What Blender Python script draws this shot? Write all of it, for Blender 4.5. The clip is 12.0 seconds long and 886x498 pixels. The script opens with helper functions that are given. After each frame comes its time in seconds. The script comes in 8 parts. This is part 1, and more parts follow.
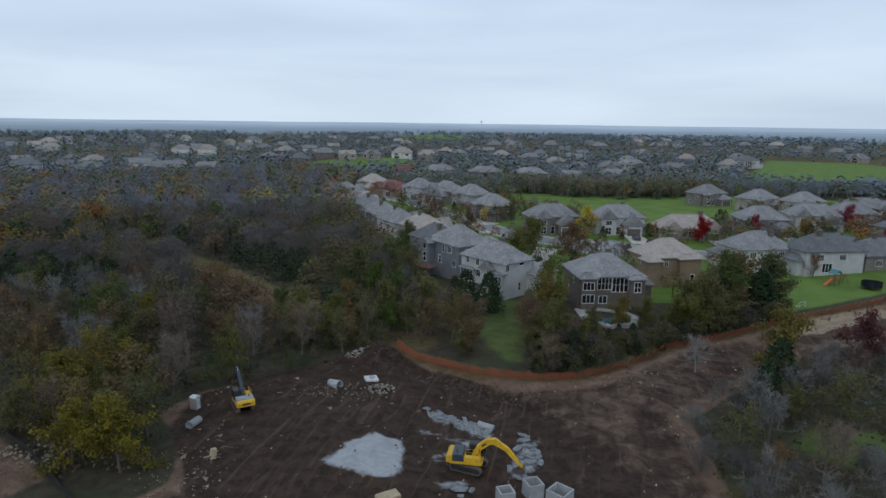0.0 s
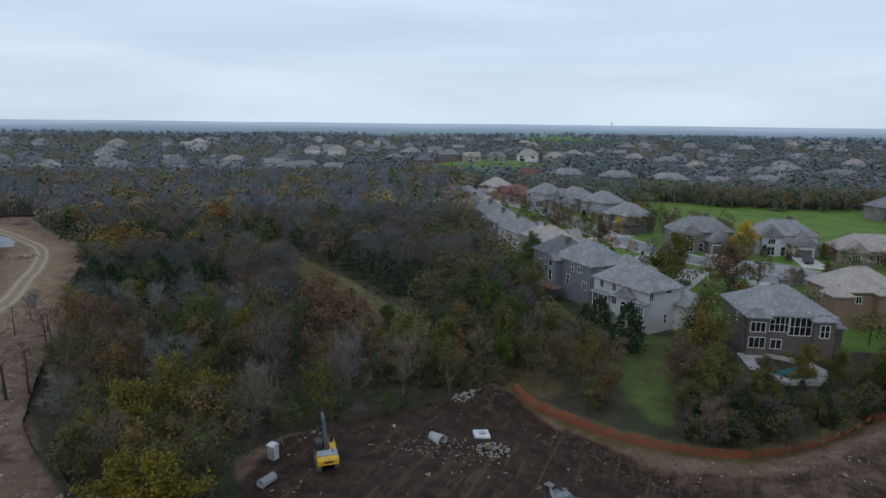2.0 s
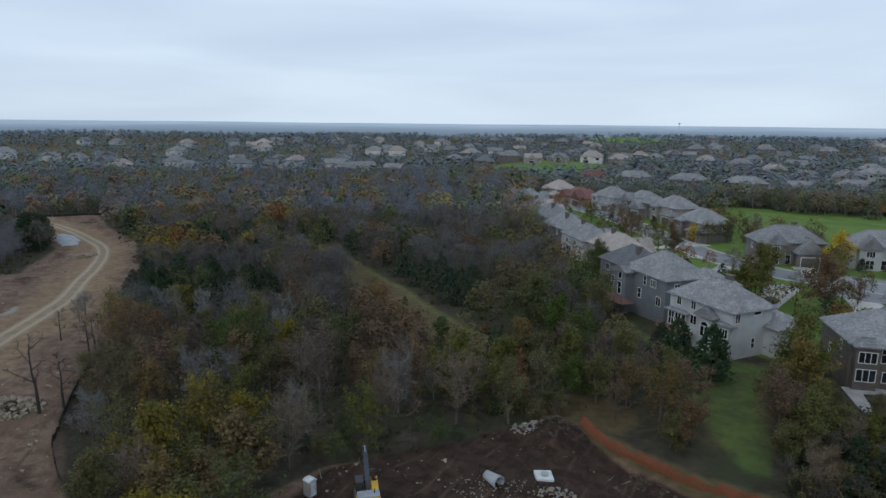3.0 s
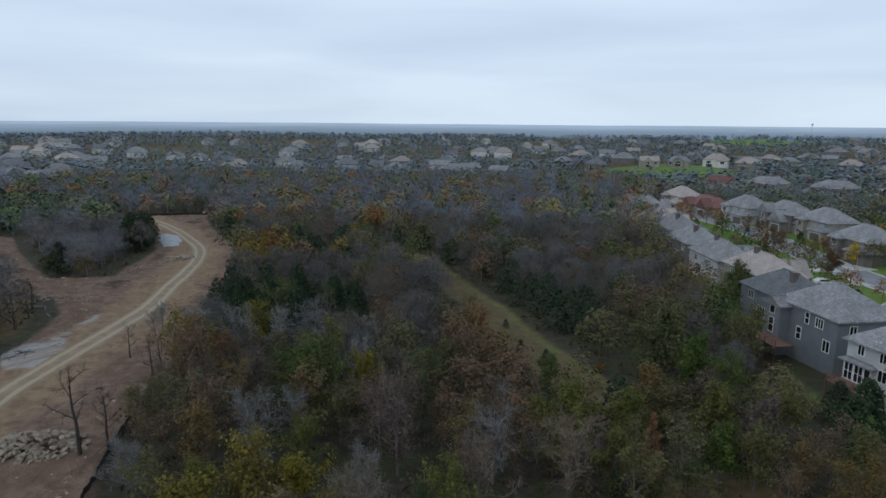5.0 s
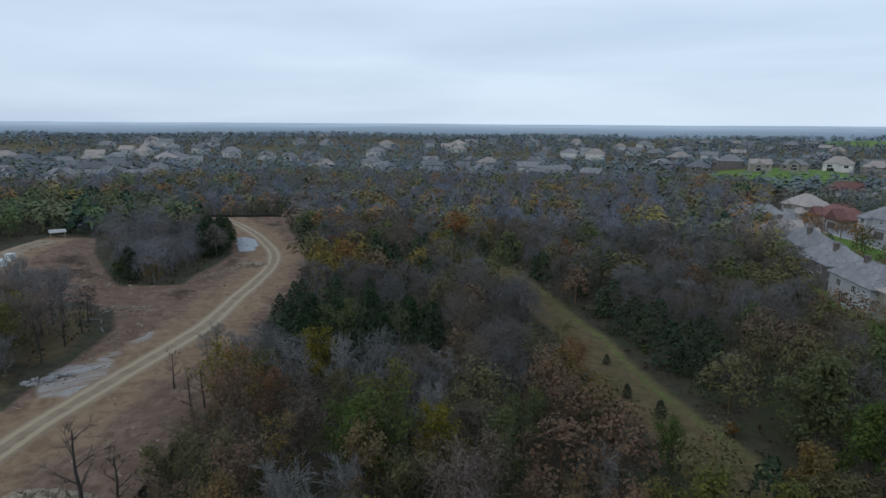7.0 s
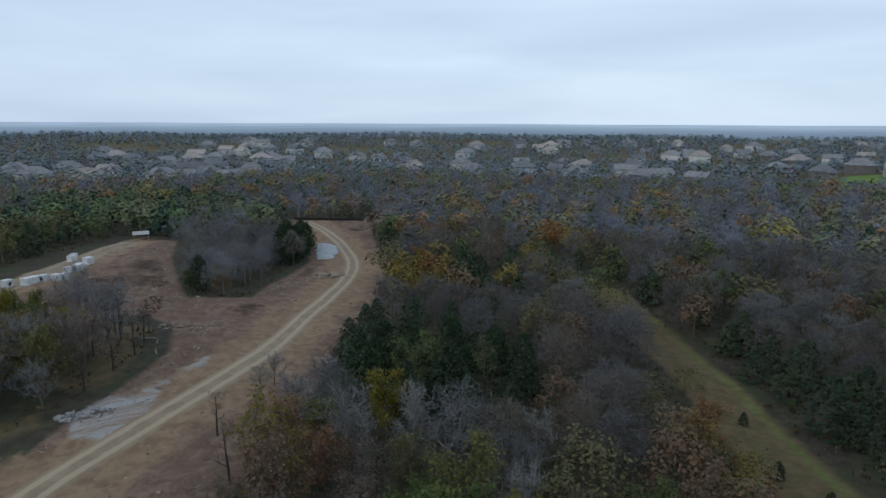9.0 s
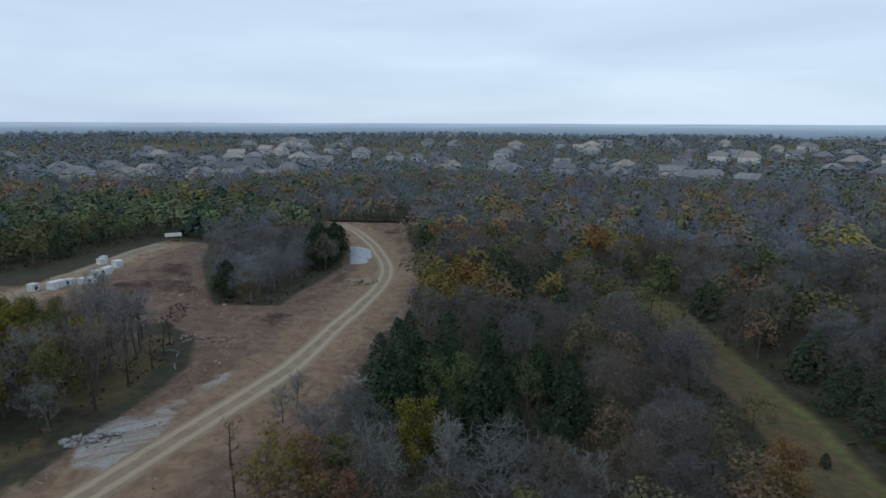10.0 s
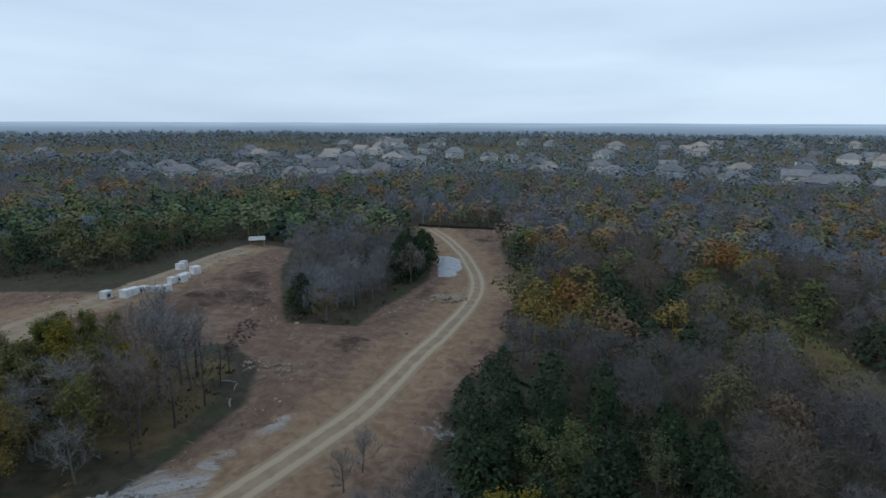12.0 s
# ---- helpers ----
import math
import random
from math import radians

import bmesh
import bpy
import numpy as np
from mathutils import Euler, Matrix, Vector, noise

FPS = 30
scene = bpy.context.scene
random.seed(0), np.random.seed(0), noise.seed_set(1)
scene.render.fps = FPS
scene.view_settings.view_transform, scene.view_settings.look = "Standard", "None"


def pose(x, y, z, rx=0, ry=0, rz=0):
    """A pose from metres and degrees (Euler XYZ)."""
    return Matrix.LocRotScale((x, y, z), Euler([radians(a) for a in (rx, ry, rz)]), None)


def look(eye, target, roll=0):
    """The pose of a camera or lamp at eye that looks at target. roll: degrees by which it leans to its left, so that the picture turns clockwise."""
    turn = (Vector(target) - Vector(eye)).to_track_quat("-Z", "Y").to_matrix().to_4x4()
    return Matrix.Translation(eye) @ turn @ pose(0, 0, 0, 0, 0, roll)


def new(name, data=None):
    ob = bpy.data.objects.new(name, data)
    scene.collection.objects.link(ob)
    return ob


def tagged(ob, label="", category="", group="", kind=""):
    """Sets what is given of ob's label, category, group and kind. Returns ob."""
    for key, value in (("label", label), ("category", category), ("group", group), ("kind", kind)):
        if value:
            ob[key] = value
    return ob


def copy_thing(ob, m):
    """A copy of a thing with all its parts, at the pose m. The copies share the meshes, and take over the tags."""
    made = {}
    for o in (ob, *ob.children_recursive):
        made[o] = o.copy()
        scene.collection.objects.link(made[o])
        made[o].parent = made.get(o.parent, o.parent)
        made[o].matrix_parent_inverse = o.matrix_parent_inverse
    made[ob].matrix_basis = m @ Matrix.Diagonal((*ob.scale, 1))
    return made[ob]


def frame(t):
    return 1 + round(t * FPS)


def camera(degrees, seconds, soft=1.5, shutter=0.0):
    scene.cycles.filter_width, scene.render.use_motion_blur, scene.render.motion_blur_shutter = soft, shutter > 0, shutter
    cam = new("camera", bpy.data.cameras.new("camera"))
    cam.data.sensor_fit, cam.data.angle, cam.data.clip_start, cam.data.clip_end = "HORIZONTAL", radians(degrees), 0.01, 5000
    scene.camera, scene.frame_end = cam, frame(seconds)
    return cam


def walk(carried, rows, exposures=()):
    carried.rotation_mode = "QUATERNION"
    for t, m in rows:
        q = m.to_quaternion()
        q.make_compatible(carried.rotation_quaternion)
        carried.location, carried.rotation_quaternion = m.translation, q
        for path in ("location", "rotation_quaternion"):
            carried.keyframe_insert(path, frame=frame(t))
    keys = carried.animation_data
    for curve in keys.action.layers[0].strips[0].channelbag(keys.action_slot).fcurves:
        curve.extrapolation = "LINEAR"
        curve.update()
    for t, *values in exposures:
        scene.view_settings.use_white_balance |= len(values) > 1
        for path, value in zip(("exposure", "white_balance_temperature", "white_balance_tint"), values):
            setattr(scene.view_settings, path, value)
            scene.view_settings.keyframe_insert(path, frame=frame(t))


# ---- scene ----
cam = camera(70.8, 12.0, soft=1.55)
METRES, EYE, TILT, LEAN, TURN = 100.0, 35.0, -11.45, -0.7, 0.0
ROWS = [
    (0.0, 0.0, 0.0, 0.0, 0.0, 0.0, 0.0),
    (0.5, -0.0007, 0.0439, 0.008, 2.82, 0.03, -0.57),
    (1.0, -0.0032, 0.0872, 0.0157, 5.64, 0.03, -1.1),
    (1.5, -0.0076, 0.1302, 0.0236, 8.42, 0.01, -1.64),
    (2.0, -0.014, 0.1722, 0.0313, 11.16, -0.05, -2.16),
    (2.5, -0.0228, 0.214, 0.0386, 13.86, -0.12, -2.66),
    (3.0, -0.0331, 0.2544, 0.0463, 16.55, -0.24, -3.19),
    (5.0, -0.0905, 0.4075, 0.0741, 26.05, -0.8, -4.93),
    (5.5, -0.1092, 0.444, 0.0807, 28.31, -0.98, -5.36),
    (6.0, -0.1293, 0.4792, 0.0872, 30.17, -1.13, -5.64),
    (6.5, -0.1507, 0.5135, 0.094, 32.06, -1.33, -5.94),
    (7.0, -0.1738, 0.5473, 0.1007, 33.86, -1.51, -6.22),
    (7.5, -0.1979, 0.5808, 0.107, 36.06, -1.73, -6.6),
    (9.5, -0.3049, 0.7015, 0.1319, 43.7, -2.68, -7.68),
    (10.0, -0.3339, 0.729, 0.1371, 45.42, -2.92, -7.92),
    (10.5, -0.3645, 0.7553, 0.1418, 47.29, -3.17, -8.21),
    (11.0, -0.3955, 0.7803, 0.1472, 49.39, -3.51, -8.49),
    (11.5, -0.4283, 0.8047, 0.152, 51.62, -3.83, -8.79),
    (12.0, -0.4608, 0.8278, 0.1566, 53.95, -4.2, -9.07),
]
walk(cam, [(t, pose(0, 0, EYE, TILT, LEAN, TURN) @ pose(METRES * x, METRES * y, METRES * z, 90 + pitch, roll, yaw)) for t, x, y, z, yaw, pitch, roll in ROWS],
     ((0.0, 0.0, 6520, 10), (5.0, 0.02, 6500, 10), (9.5, 0.04, 6370, 9), (12.0, 0.05, 6290, 8)))

# ---- world, sun, exposure ----
world = bpy.data.worlds.new("overcast_sky")
scene.world = world
world.use_nodes = True
wn, wl = world.node_tree.nodes, world.node_tree.links
wn.clear()
w_out = wn.new("ShaderNodeOutputWorld")
w_bg = wn.new("ShaderNodeBackground")
w_sky = wn.new("ShaderNodeTexSky")
w_sky.sky_type, w_sky.sun_disc = "NISHITA", False
SUN_EL, SUN_ROT = radians(38), radians(200)
w_sky.sun_elevation, w_sky.sun_rotation = SUN_EL, SUN_ROT
w_dim = wn.new("ShaderNodeVectorMath")
w_dim.operation = "SCALE"
w_dim.inputs["Scale"].default_value = 0.09
w_co = wn.new("ShaderNodeTexCoord")
w_map = wn.new("ShaderNodeMapping")
w_map.inputs["Scale"].default_value = (1.0, 1.0, 7.5)
w_map.inputs["Location"].default_value = (0.3, 0.1, 0.55)
w_noise = wn.new("ShaderNodeTexNoise")
w_noise.inputs["Scale"].default_value = 1.5
w_noise.inputs["Detail"].default_value = 5.0
w_noise.inputs["Roughness"].default_value = 0.48
w_noise.inputs["Distortion"].default_value = 0.35
w_ramp = wn.new("ShaderNodeValToRGB")
w_ramp.color_ramp.elements[0].position = 0.34
w_ramp.color_ramp.elements[0].color = (0.55, 0.675, 0.85, 1)
w_ramp.color_ramp.elements[1].position = 0.66
w_ramp.color_ramp.elements[1].color = (0.70, 0.84, 1.0, 1)
w_mix = wn.new("ShaderNodeMix")
w_mix.data_type = "RGBA"
w_mix.inputs["Factor"].default_value = 0.88
w_bg.inputs["Strength"].default_value = 1.0
wl.new(w_co.outputs["Generated"], w_map.inputs["Vector"])
wl.new(w_map.outputs["Vector"], w_noise.inputs["Vector"])
wl.new(w_noise.outputs["Fac"], w_ramp.inputs["Fac"])
wl.new(w_sky.outputs["Color"], w_dim.inputs[0])
wl.new(w_dim.outputs["Vector"], w_mix.inputs["A"])
wl.new(w_ramp.outputs["Color"], w_mix.inputs["B"])
wl.new(w_mix.outputs["Result"], w_bg.inputs["Color"])
wl.new(w_bg.outputs["Background"], w_out.inputs["Surface"])

sun_data = bpy.data.lights.new("sun", "SUN")
sun_data.energy, sun_data.angle, sun_data.color = 0.5, radians(35), (1.0, 0.96, 0.9)
sun = new("sun", sun_data)
sun.matrix_world = look((0, 0, 300), (120 * math.sin(SUN_ROT + math.pi), 120 * math.cos(SUN_ROT + math.pi), 300 - 120 * math.tan(SUN_EL)))

# ---- materials ----
def base_material(name):
    m = bpy.data.materials.new(name)
    m.use_nodes = True
    nt = m.node_tree
    return m, nt, nt.nodes, nt.links, nt.nodes["Principled BSDF"]


def node_mix(nt, fac, a, b, blend="MIX"):
    """A colour mix; each of fac, a and b is a value or a socket. Returns the result's socket."""
    n = nt.nodes.new("ShaderNodeMix")
    n.data_type, n.blend_type = "RGBA", blend
    for key, v in (("Factor", fac), ("A", a), ("B", b)):
        s = n.inputs[key] if key != "Factor" else n.inputs[0]
        if key == "A":
            s = n.inputs[6]
        if key == "B":
            s = n.inputs[7]
        if isinstance(v, bpy.types.NodeSocket):
            nt.links.new(v, s)
        elif key == "Factor":
            s.default_value = v
        else:
            s.default_value = (*v, 1) if len(v) == 3 else v
    return n.outputs[2]


def node_noise(nt, scale, detail=4.0, rough=0.55, vector=None, distortion=0.0):
    n = nt.nodes.new("ShaderNodeTexNoise")
    n.inputs["Scale"].default_value = scale
    n.inputs["Detail"].default_value = detail
    n.inputs["Roughness"].default_value = rough
    n.inputs["Distortion"].default_value = distortion
    if vector is not None:
        nt.links.new(vector, n.inputs["Vector"])
    return n.outputs["Fac"]


def node_range(nt, v, a, b, c=0.0, d=1.0):
    n = nt.nodes.new("ShaderNodeMapRange")
    n.interpolation_type = "SMOOTHSTEP"
    nt.links.new(v, n.inputs["Value"])
    for i, x in zip((1, 2, 3, 4), (a, b, c, d)):
        n.inputs[i].default_value = x
    return n.outputs["Result"]


def node_math(nt, op, a, b):
    n = nt.nodes.new("ShaderNodeMath")
    n.operation = op
    for s, v in zip(n.inputs, (a, b)):
        if isinstance(v, bpy.types.NodeSocket):
            nt.links.new(v, s)
        else:
            s.default_value = v
    return n.outputs[0]


def node_bump(nt, height, strength, distance):
    n = nt.nodes.new("ShaderNodeBump")
    n.inputs["Strength"].default_value = strength
    n.inputs["Distance"].default_value = distance
    nt.links.new(height, n.inputs["Height"])
    nt.links.new(n.outputs["Normal"], nt.nodes["Principled BSDF"].inputs["Normal"])


def surface(name, colour, dark=None, coarse=0.6, fine=9.0, rough=0.75, metal=0.0, bump=0.3, depth=0.01, wear=None):
    """A weathered surface: a base colour, stains at a coarse and grain at a fine scale, bump, and worn patches."""
    m, nt, n, l, p = base_material(name)
    co = n.new("ShaderNodeTexCoord").outputs["Object"]
    dark = dark or tuple(c * 0.72 for c in colour)
    big = node_noise(nt, coarse, 3.0, 0.6, co)
    small = node_noise(nt, fine, 5.0, 0.65, co)
    col = node_mix(nt, node_range(nt, big, 0.35, 0.65), dark, colour)
    col = node_mix(nt, node_range(nt, small, 0.3, 0.75, 0.0, 0.45), col, tuple(c * 0.6 for c in colour))
    if wear:
        patch = node_noise(nt, coarse * 3.1, 6.0, 0.7, co)
        col = node_mix(nt, node_range(nt, patch, 0.56, 0.68, 0.0, 0.8), col, wear)
    rnd = n.new("ShaderNodeObjectInfo").outputs["Random"]
    hsv = n.new("ShaderNodeHueSaturation")
    l.new(node_range(nt, rnd, 0, 1, 0.9, 1.1), hsv.inputs["Value"])
    l.new(col, hsv.inputs["Color"])
    l.new(hsv.outputs["Color"], p.inputs["Base Color"])
    p.inputs["Roughness"].default_value = rough
    p.inputs["Metallic"].default_value = metal
    node_bump(nt, small, bump, depth)
    return m


def leaf_material(name, a, b, sheer=0.36):
    """Foliage between two colours, clump by clump and tree by tree."""
    m, nt, n, l, p = base_material(name)
    co = n.new("ShaderNodeTexCoord").outputs["Object"]
    isl = n.new("ShaderNodeNewGeometry").outputs["Random Per Island"]
    big = node_noise(nt, 0.45, 2.0, 0.5, co)
    col = node_mix(nt, node_range(nt, big, 0.35, 0.65), a, b)
    hsv = n.new("ShaderNodeHueSaturation")
    rnd = n.new("ShaderNodeObjectInfo").outputs["Random"]
    l.new(node_range(nt, isl, 0, 1, 0.84, 1.42), hsv.inputs["Value"])
    l.new(node_range(nt, rnd, 0, 1, 0.48, 0.52), hsv.inputs["Hue"])
    l.new(node_range(nt, rnd, 0, 1, 0.8, 1.1), hsv.inputs["Saturation"])
    l.new(col, hsv.inputs["Color"])
    l.new(hsv.outputs["Color"], p.inputs["Base Color"])
    p.inputs["Roughness"].default_value = 0.8
    p.inputs["Specular IOR Level"].default_value = 0.15
    tr = n.new("ShaderNodeBsdfTranslucent")
    l.new(hsv.outputs["Color"], tr.inputs["Color"])
    mx = n.new("ShaderNodeMixShader")
    mx.inputs[0].default_value = sheer
    l.new(p.outputs[0], mx.inputs[1])
    l.new(tr.outputs[0], mx.inputs[2])
    l.new(mx.outputs[0], n["Material Output"].inputs["Surface"])
    return m


def roof_material(name, a, b, pale):
    """Weathered wood shingles in courses, with bleached patches."""
    m, nt, n, l, p = base_material(name)
    co = n.new("ShaderNodeTexCoord").outputs["Object"]
    mp = n.new("ShaderNodeMapping")
    mp.inputs["Scale"].default_value = (1.0, 1.0, 3.2)
    l.new(co, mp.inputs["Vector"])
    vo = n.new("ShaderNodeTexVoronoi")
    vo.inputs["Scale"].default_value = 2.4
    l.new(mp.outputs["Vector"], vo.inputs["Vector"])
    big = node_noise(nt, 0.35, 4.0, 0.6, co)
    mid = node_noise(nt, 2.2, 6.0, 0.75, co, 0.6)
    col = node_mix(nt, node_range(nt, big, 0.35, 0.65), a, b)
    cell = n.new("ShaderNodeSeparateColor")
    l.new(vo.outputs["Color"], cell.inputs["Color"])
    col = node_mix(nt, node_range(nt, cell.outputs["Red"], 0.2, 0.95, 0.0, 0.5), col, tuple(c * 0.6 for c in a))
    col = node_mix(nt, node_range(nt, mid, 0.55, 0.65, 0.0, 0.75), col, pale)
    rnd = n.new("ShaderNodeObjectInfo").outputs["Random"]
    hsv = n.new("ShaderNodeHueSaturation")
    l.new(node_range(nt, rnd, 0, 1, 0.85, 1.1), hsv.inputs["Value"])
    l.new(col, hsv.inputs["Color"])
    l.new(hsv.outputs["Color"], p.inputs["Base Color"])
    p.inputs["Roughness"].default_value = 0.85
    wv = n.new("ShaderNodeTexWave")
    wv.bands_direction = "Z"
    wv.inputs["Scale"].default_value = 1.6
    wv.inputs["Distortion"].default_value = 1.0
    l.new(co, wv.inputs["Vector"])
    node_bump(nt, wv.outputs["Fac"], 0.5, 0.03)
    return m


def brick_material(name, a, b, mortar, scale=1.0):
    m, nt, n, l, p = base_material(name)
    co = n.new("ShaderNodeTexCoord").outputs["Object"]
    sep = n.new("ShaderNodeSeparateXYZ")
    l.new(co, sep.inputs[0])
    cmb = n.new("ShaderNodeCombineXYZ")
    l.new(node_math(nt, "ADD", sep.outputs["X"], sep.outputs["Y"]), cmb.inputs["X"])
    l.new(sep.outputs["Z"], cmb.inputs["Y"])
    br = n.new("ShaderNodeTexBrick")
    l.new(cmb.outputs[0], br.inputs["Vector"])
    br.inputs["Scale"].default_value = 1.0
    br.inputs["Brick Width"].default_value = 0.4 * scale
    br.inputs["Row Height"].default_value = 0.16 * scale
    br.inputs["Mortar Size"].default_value = 0.012
    for k, v in (("Color1", a), ("Color2", b), ("Mortar", mortar)):
        br.inputs[k].default_value = (*v, 1)
    big = node_noise(nt, 0.5, 4.0, 0.6, co)
    l.new(node_mix(nt, node_range(nt, big, 0.35, 0.7, 0.0, 0.5), br.outputs["Color"], tuple(c * 0.6 for c in a)), p.inputs["Base Color"])
    p.inputs["Roughness"].default_value = 0.85
    node_bump(nt, br.outputs["Fac"], -0.4, 0.01)
    return m


def siding_material(name, colour):
    """Painted lap siding."""
    m, nt, n, l, p = base_material(name)
    co = n.new("ShaderNodeTexCoord").outputs["Object"]
    big = node_noise(nt, 0.4, 4.0, 0.6, co)
    fine = node_noise(nt, 6.0, 4.0, 0.6, co)
    col = node_mix(nt, node_range(nt, big, 0.35, 0.7), colour, tuple(c * 0.8 for c in colour))
    col = node_mix(nt, node_range(nt, fine, 0.5, 0.8, 0.0, 0.25), col, tuple(c * 0.6 for c in colour))
    l.new(col, p.inputs["Base Color"])
    p.inputs["Roughness"].default_value = 0.6
    wv = n.new("ShaderNodeTexWave")
    wv.bands_direction, wv.wave_profile = "Z", "SAW"
    wv.inputs["Scale"].default_value = 1.6
    l.new(co, wv.inputs["Vector"])
    node_bump(nt, wv.outputs["Fac"], 0.4, 0.02)
    return m


def tinted_material(name):
    """Wood and foliage whose colour is stored tree by tree; far trees hold painted haze in it."""
    m, nt, n, l, p = base_material(name)
    at = n.new("ShaderNodeAttribute")
    at.attribute_name = "tint"
    isl = n.new("ShaderNodeNewGeometry").outputs["Random Per Island"]
    hsv = n.new("ShaderNodeHueSaturation")
    l.new(node_range(nt, isl, 0, 1, 0.92, 1.08), hsv.inputs["Value"])
    l.new(at.outputs["Color"], hsv.inputs["Color"])
    l.new(hsv.outputs["Color"], p.inputs["Base Color"])
    p.inputs["Roughness"].default_value = 0.85
    p.inputs["Specular IOR Level"].default_value = 0.1
    return m


def ground_material():
    m, nt, n, l, p = base_material("ground_cover")
    co = n.new("ShaderNodeTexCoord").outputs["Object"]

    def zone(name, edge=0.5):
        at = n.new("ShaderNodeAttribute")
        at.attribute_name = name
        wob = node_noise(nt, 0.22, 8.0, 0.68, co, 0.4)
        v = node_math(nt, "ADD", at.outputs["Fac"], node_math(nt, "MULTIPLY", node_math(nt, "SUBTRACT", wob, 0.5), edge))
        return node_range(nt, v, 0.38, 0.62)

    mid = node_noise(nt, 0.12, 6.0, 0.6, co)
    patch = node_noise(nt, 0.6, 6.0, 0.65, co, 0.5)
    fine = node_noise(nt, 3.5, 5.0, 0.7, co)
    grit = node_noise(nt, 11.0, 3.0, 0.7, co)
    # leaf litter and rough grass under the trees
    litter = node_mix(nt, node_range(nt, patch, 0.35, 0.65), (0.034, 0.031, 0.02), (0.064, 0.054, 0.035))
    litter = node_mix(nt, node_range(nt, mid, 0.48, 0.62, 0.0, 0.7), litter, (0.042, 0.052, 0.022))
    col = litter
    # dry rough grass
    rough = node_mix(nt, node_range(nt, patch, 0.35, 0.65), (0.085, 0.07, 0.032), (0.135, 0.096, 0.05))
    col = node_mix(nt, zone("rough"), col, rough)
    # lawn
    lawn = node_mix(nt, node_range(nt, mid, 0.35, 0.65), (0.085, 0.15, 0.026), (0.125, 0.196, 0.042))
    lawn = node_mix(nt, node_range(nt, patch, 0.5, 0.7, 0.0, 0.38), lawn, (0.19, 0.2, 0.06))
    col = node_mix(nt, zone("lawn", 0.25), col, lawn)
    # bare soil
    soil = node_mix(nt, node_range(nt, patch, 0.35, 0.65), (0.12, 0.075, 0.052), (0.203, 0.137, 0.099))
    soil = node_mix(nt, node_range(nt, mid, 0.45, 0.6, 0.0, 0.6), soil, (0.138, 0.086, 0.06))
    soil = node_mix(nt, node_range(nt, fine, 0.55, 0.75, 0.0, 0.5), soil, (0.05, 0.035, 0.026))
    soil = node_mix(nt, node_range(nt, grit, 0.66, 0.74, 0.0, 0.7), soil, (0.32, 0.28, 0.235))
    ms = n.new("ShaderNodeMapping")
    ms.vector_type = "TEXTURE"
    ms.inputs["Rotation"].default_value = (0, 0, radians(122))
    ms.inputs["Scale"].default_value = (9.0, 1.4, 1)
    l.new(co, ms.inputs["Vector"])
    scrape = node_noise(nt, 1.0, 7.0, 0.7, ms.outputs["Vector"], 0.6)
    soil = node_mix(nt, node_range(nt, scrape, 0.54, 0.7, 0.0, 0.65), soil, (0.066, 0.044, 0.033))
    soil = node_mix(nt, node_range(nt, scrape, 0.44, 0.3, 0.0, 0.55), soil, (0.25, 0.188, 0.135))
    clump = node_noise(nt, 1.3, 9.0, 0.78, co, 0.3)
    soil = node_mix(nt, node_range(nt, clump, 0.57, 0.68, 0.0, 0.6), soil, (0.058, 0.04, 0.03))
    col = node_mix(nt, zone("soil", 0.45), col, soil)
    # tan compacted clay
    tan = node_mix(nt, node_range(nt, patch, 0.35, 0.65), (0.198, 0.13, 0.078), (0.28, 0.194, 0.12))
    tan = node_mix(nt, node_range(nt, fine, 0.55, 0.75, 0.0, 0.4), tan, (0.11, 0.082, 0.06))
    col = node_mix(nt, node_math(nt, "MULTIPLY", zone("tan", 0.9), 0.8), col, tan)
    # dark moist soil
    dark = node_mix(nt, node_range(nt, patch, 0.35, 0.65), (0.024, 0.0148, 0.0105), (0.056, 0.035, 0.024))
    dark = node_mix(nt, node_range(nt, fine, 0.6, 0.75, 0.0, 0.5), dark, (0.105, 0.083, 0.068))
    mp = n.new("ShaderNodeMapping")
    mp.vector_type = "TEXTURE"
    mp.inputs["Rotation"].default_value = (0, 0, radians(78))
    mp.inputs["Scale"].default_value = (14.0, 1.2, 1)
    l.new(co, mp.inputs["Vector"])
    streak = node_noise(nt, 1.0, 5.0, 0.62, mp.outputs["Vector"], 0.8)
    dark = node_mix(nt, node_range(nt, streak, 0.52, 0.68, 0.0, 0.65), dark, (0.1, 0.068, 0.048))
    speck = node_noise(nt, 2.2, 3.0, 0.75, co)
    dark = node_mix(nt, node_range(nt, speck, 0.69, 0.74, 0.0, 0.7), dark, (0.20, 0.175, 0.15))
    col = node_mix(nt, zone("dark", 0.6), col, dark)
    # crushed pale stone and its dust
    pale = node_mix(nt, node_range(nt, patch, 0.3, 0.7), (0.31, 0.325, 0.34), (0.40, 0.415, 0.43))
    pale = node_mix(nt, node_range(nt, fine, 0.5, 0.75, 0.0, 0.5), pale, (0.24, 0.24, 0.245))
    col = node_mix(nt, zone("pale", 1.25), col, pale)
    # thin pale silt washed over the soil
    film = node_math(nt, "MULTIPLY", zone("wash", 0.9), node_range(nt, streak, 0.36, 0.62, 0.15, 0.85))
    col = node_mix(nt, film, col, node_mix(nt, node_range(nt, fine, 0.4, 0.7), (0.37, 0.37, 0.365), (0.27, 0.26, 0.25)))
    l.new(col, p.inputs["Base Color"])
    p.inputs["Roughness"].default_value = 0.92
    p.inputs["Specular IOR Level"].default_value = 0.2
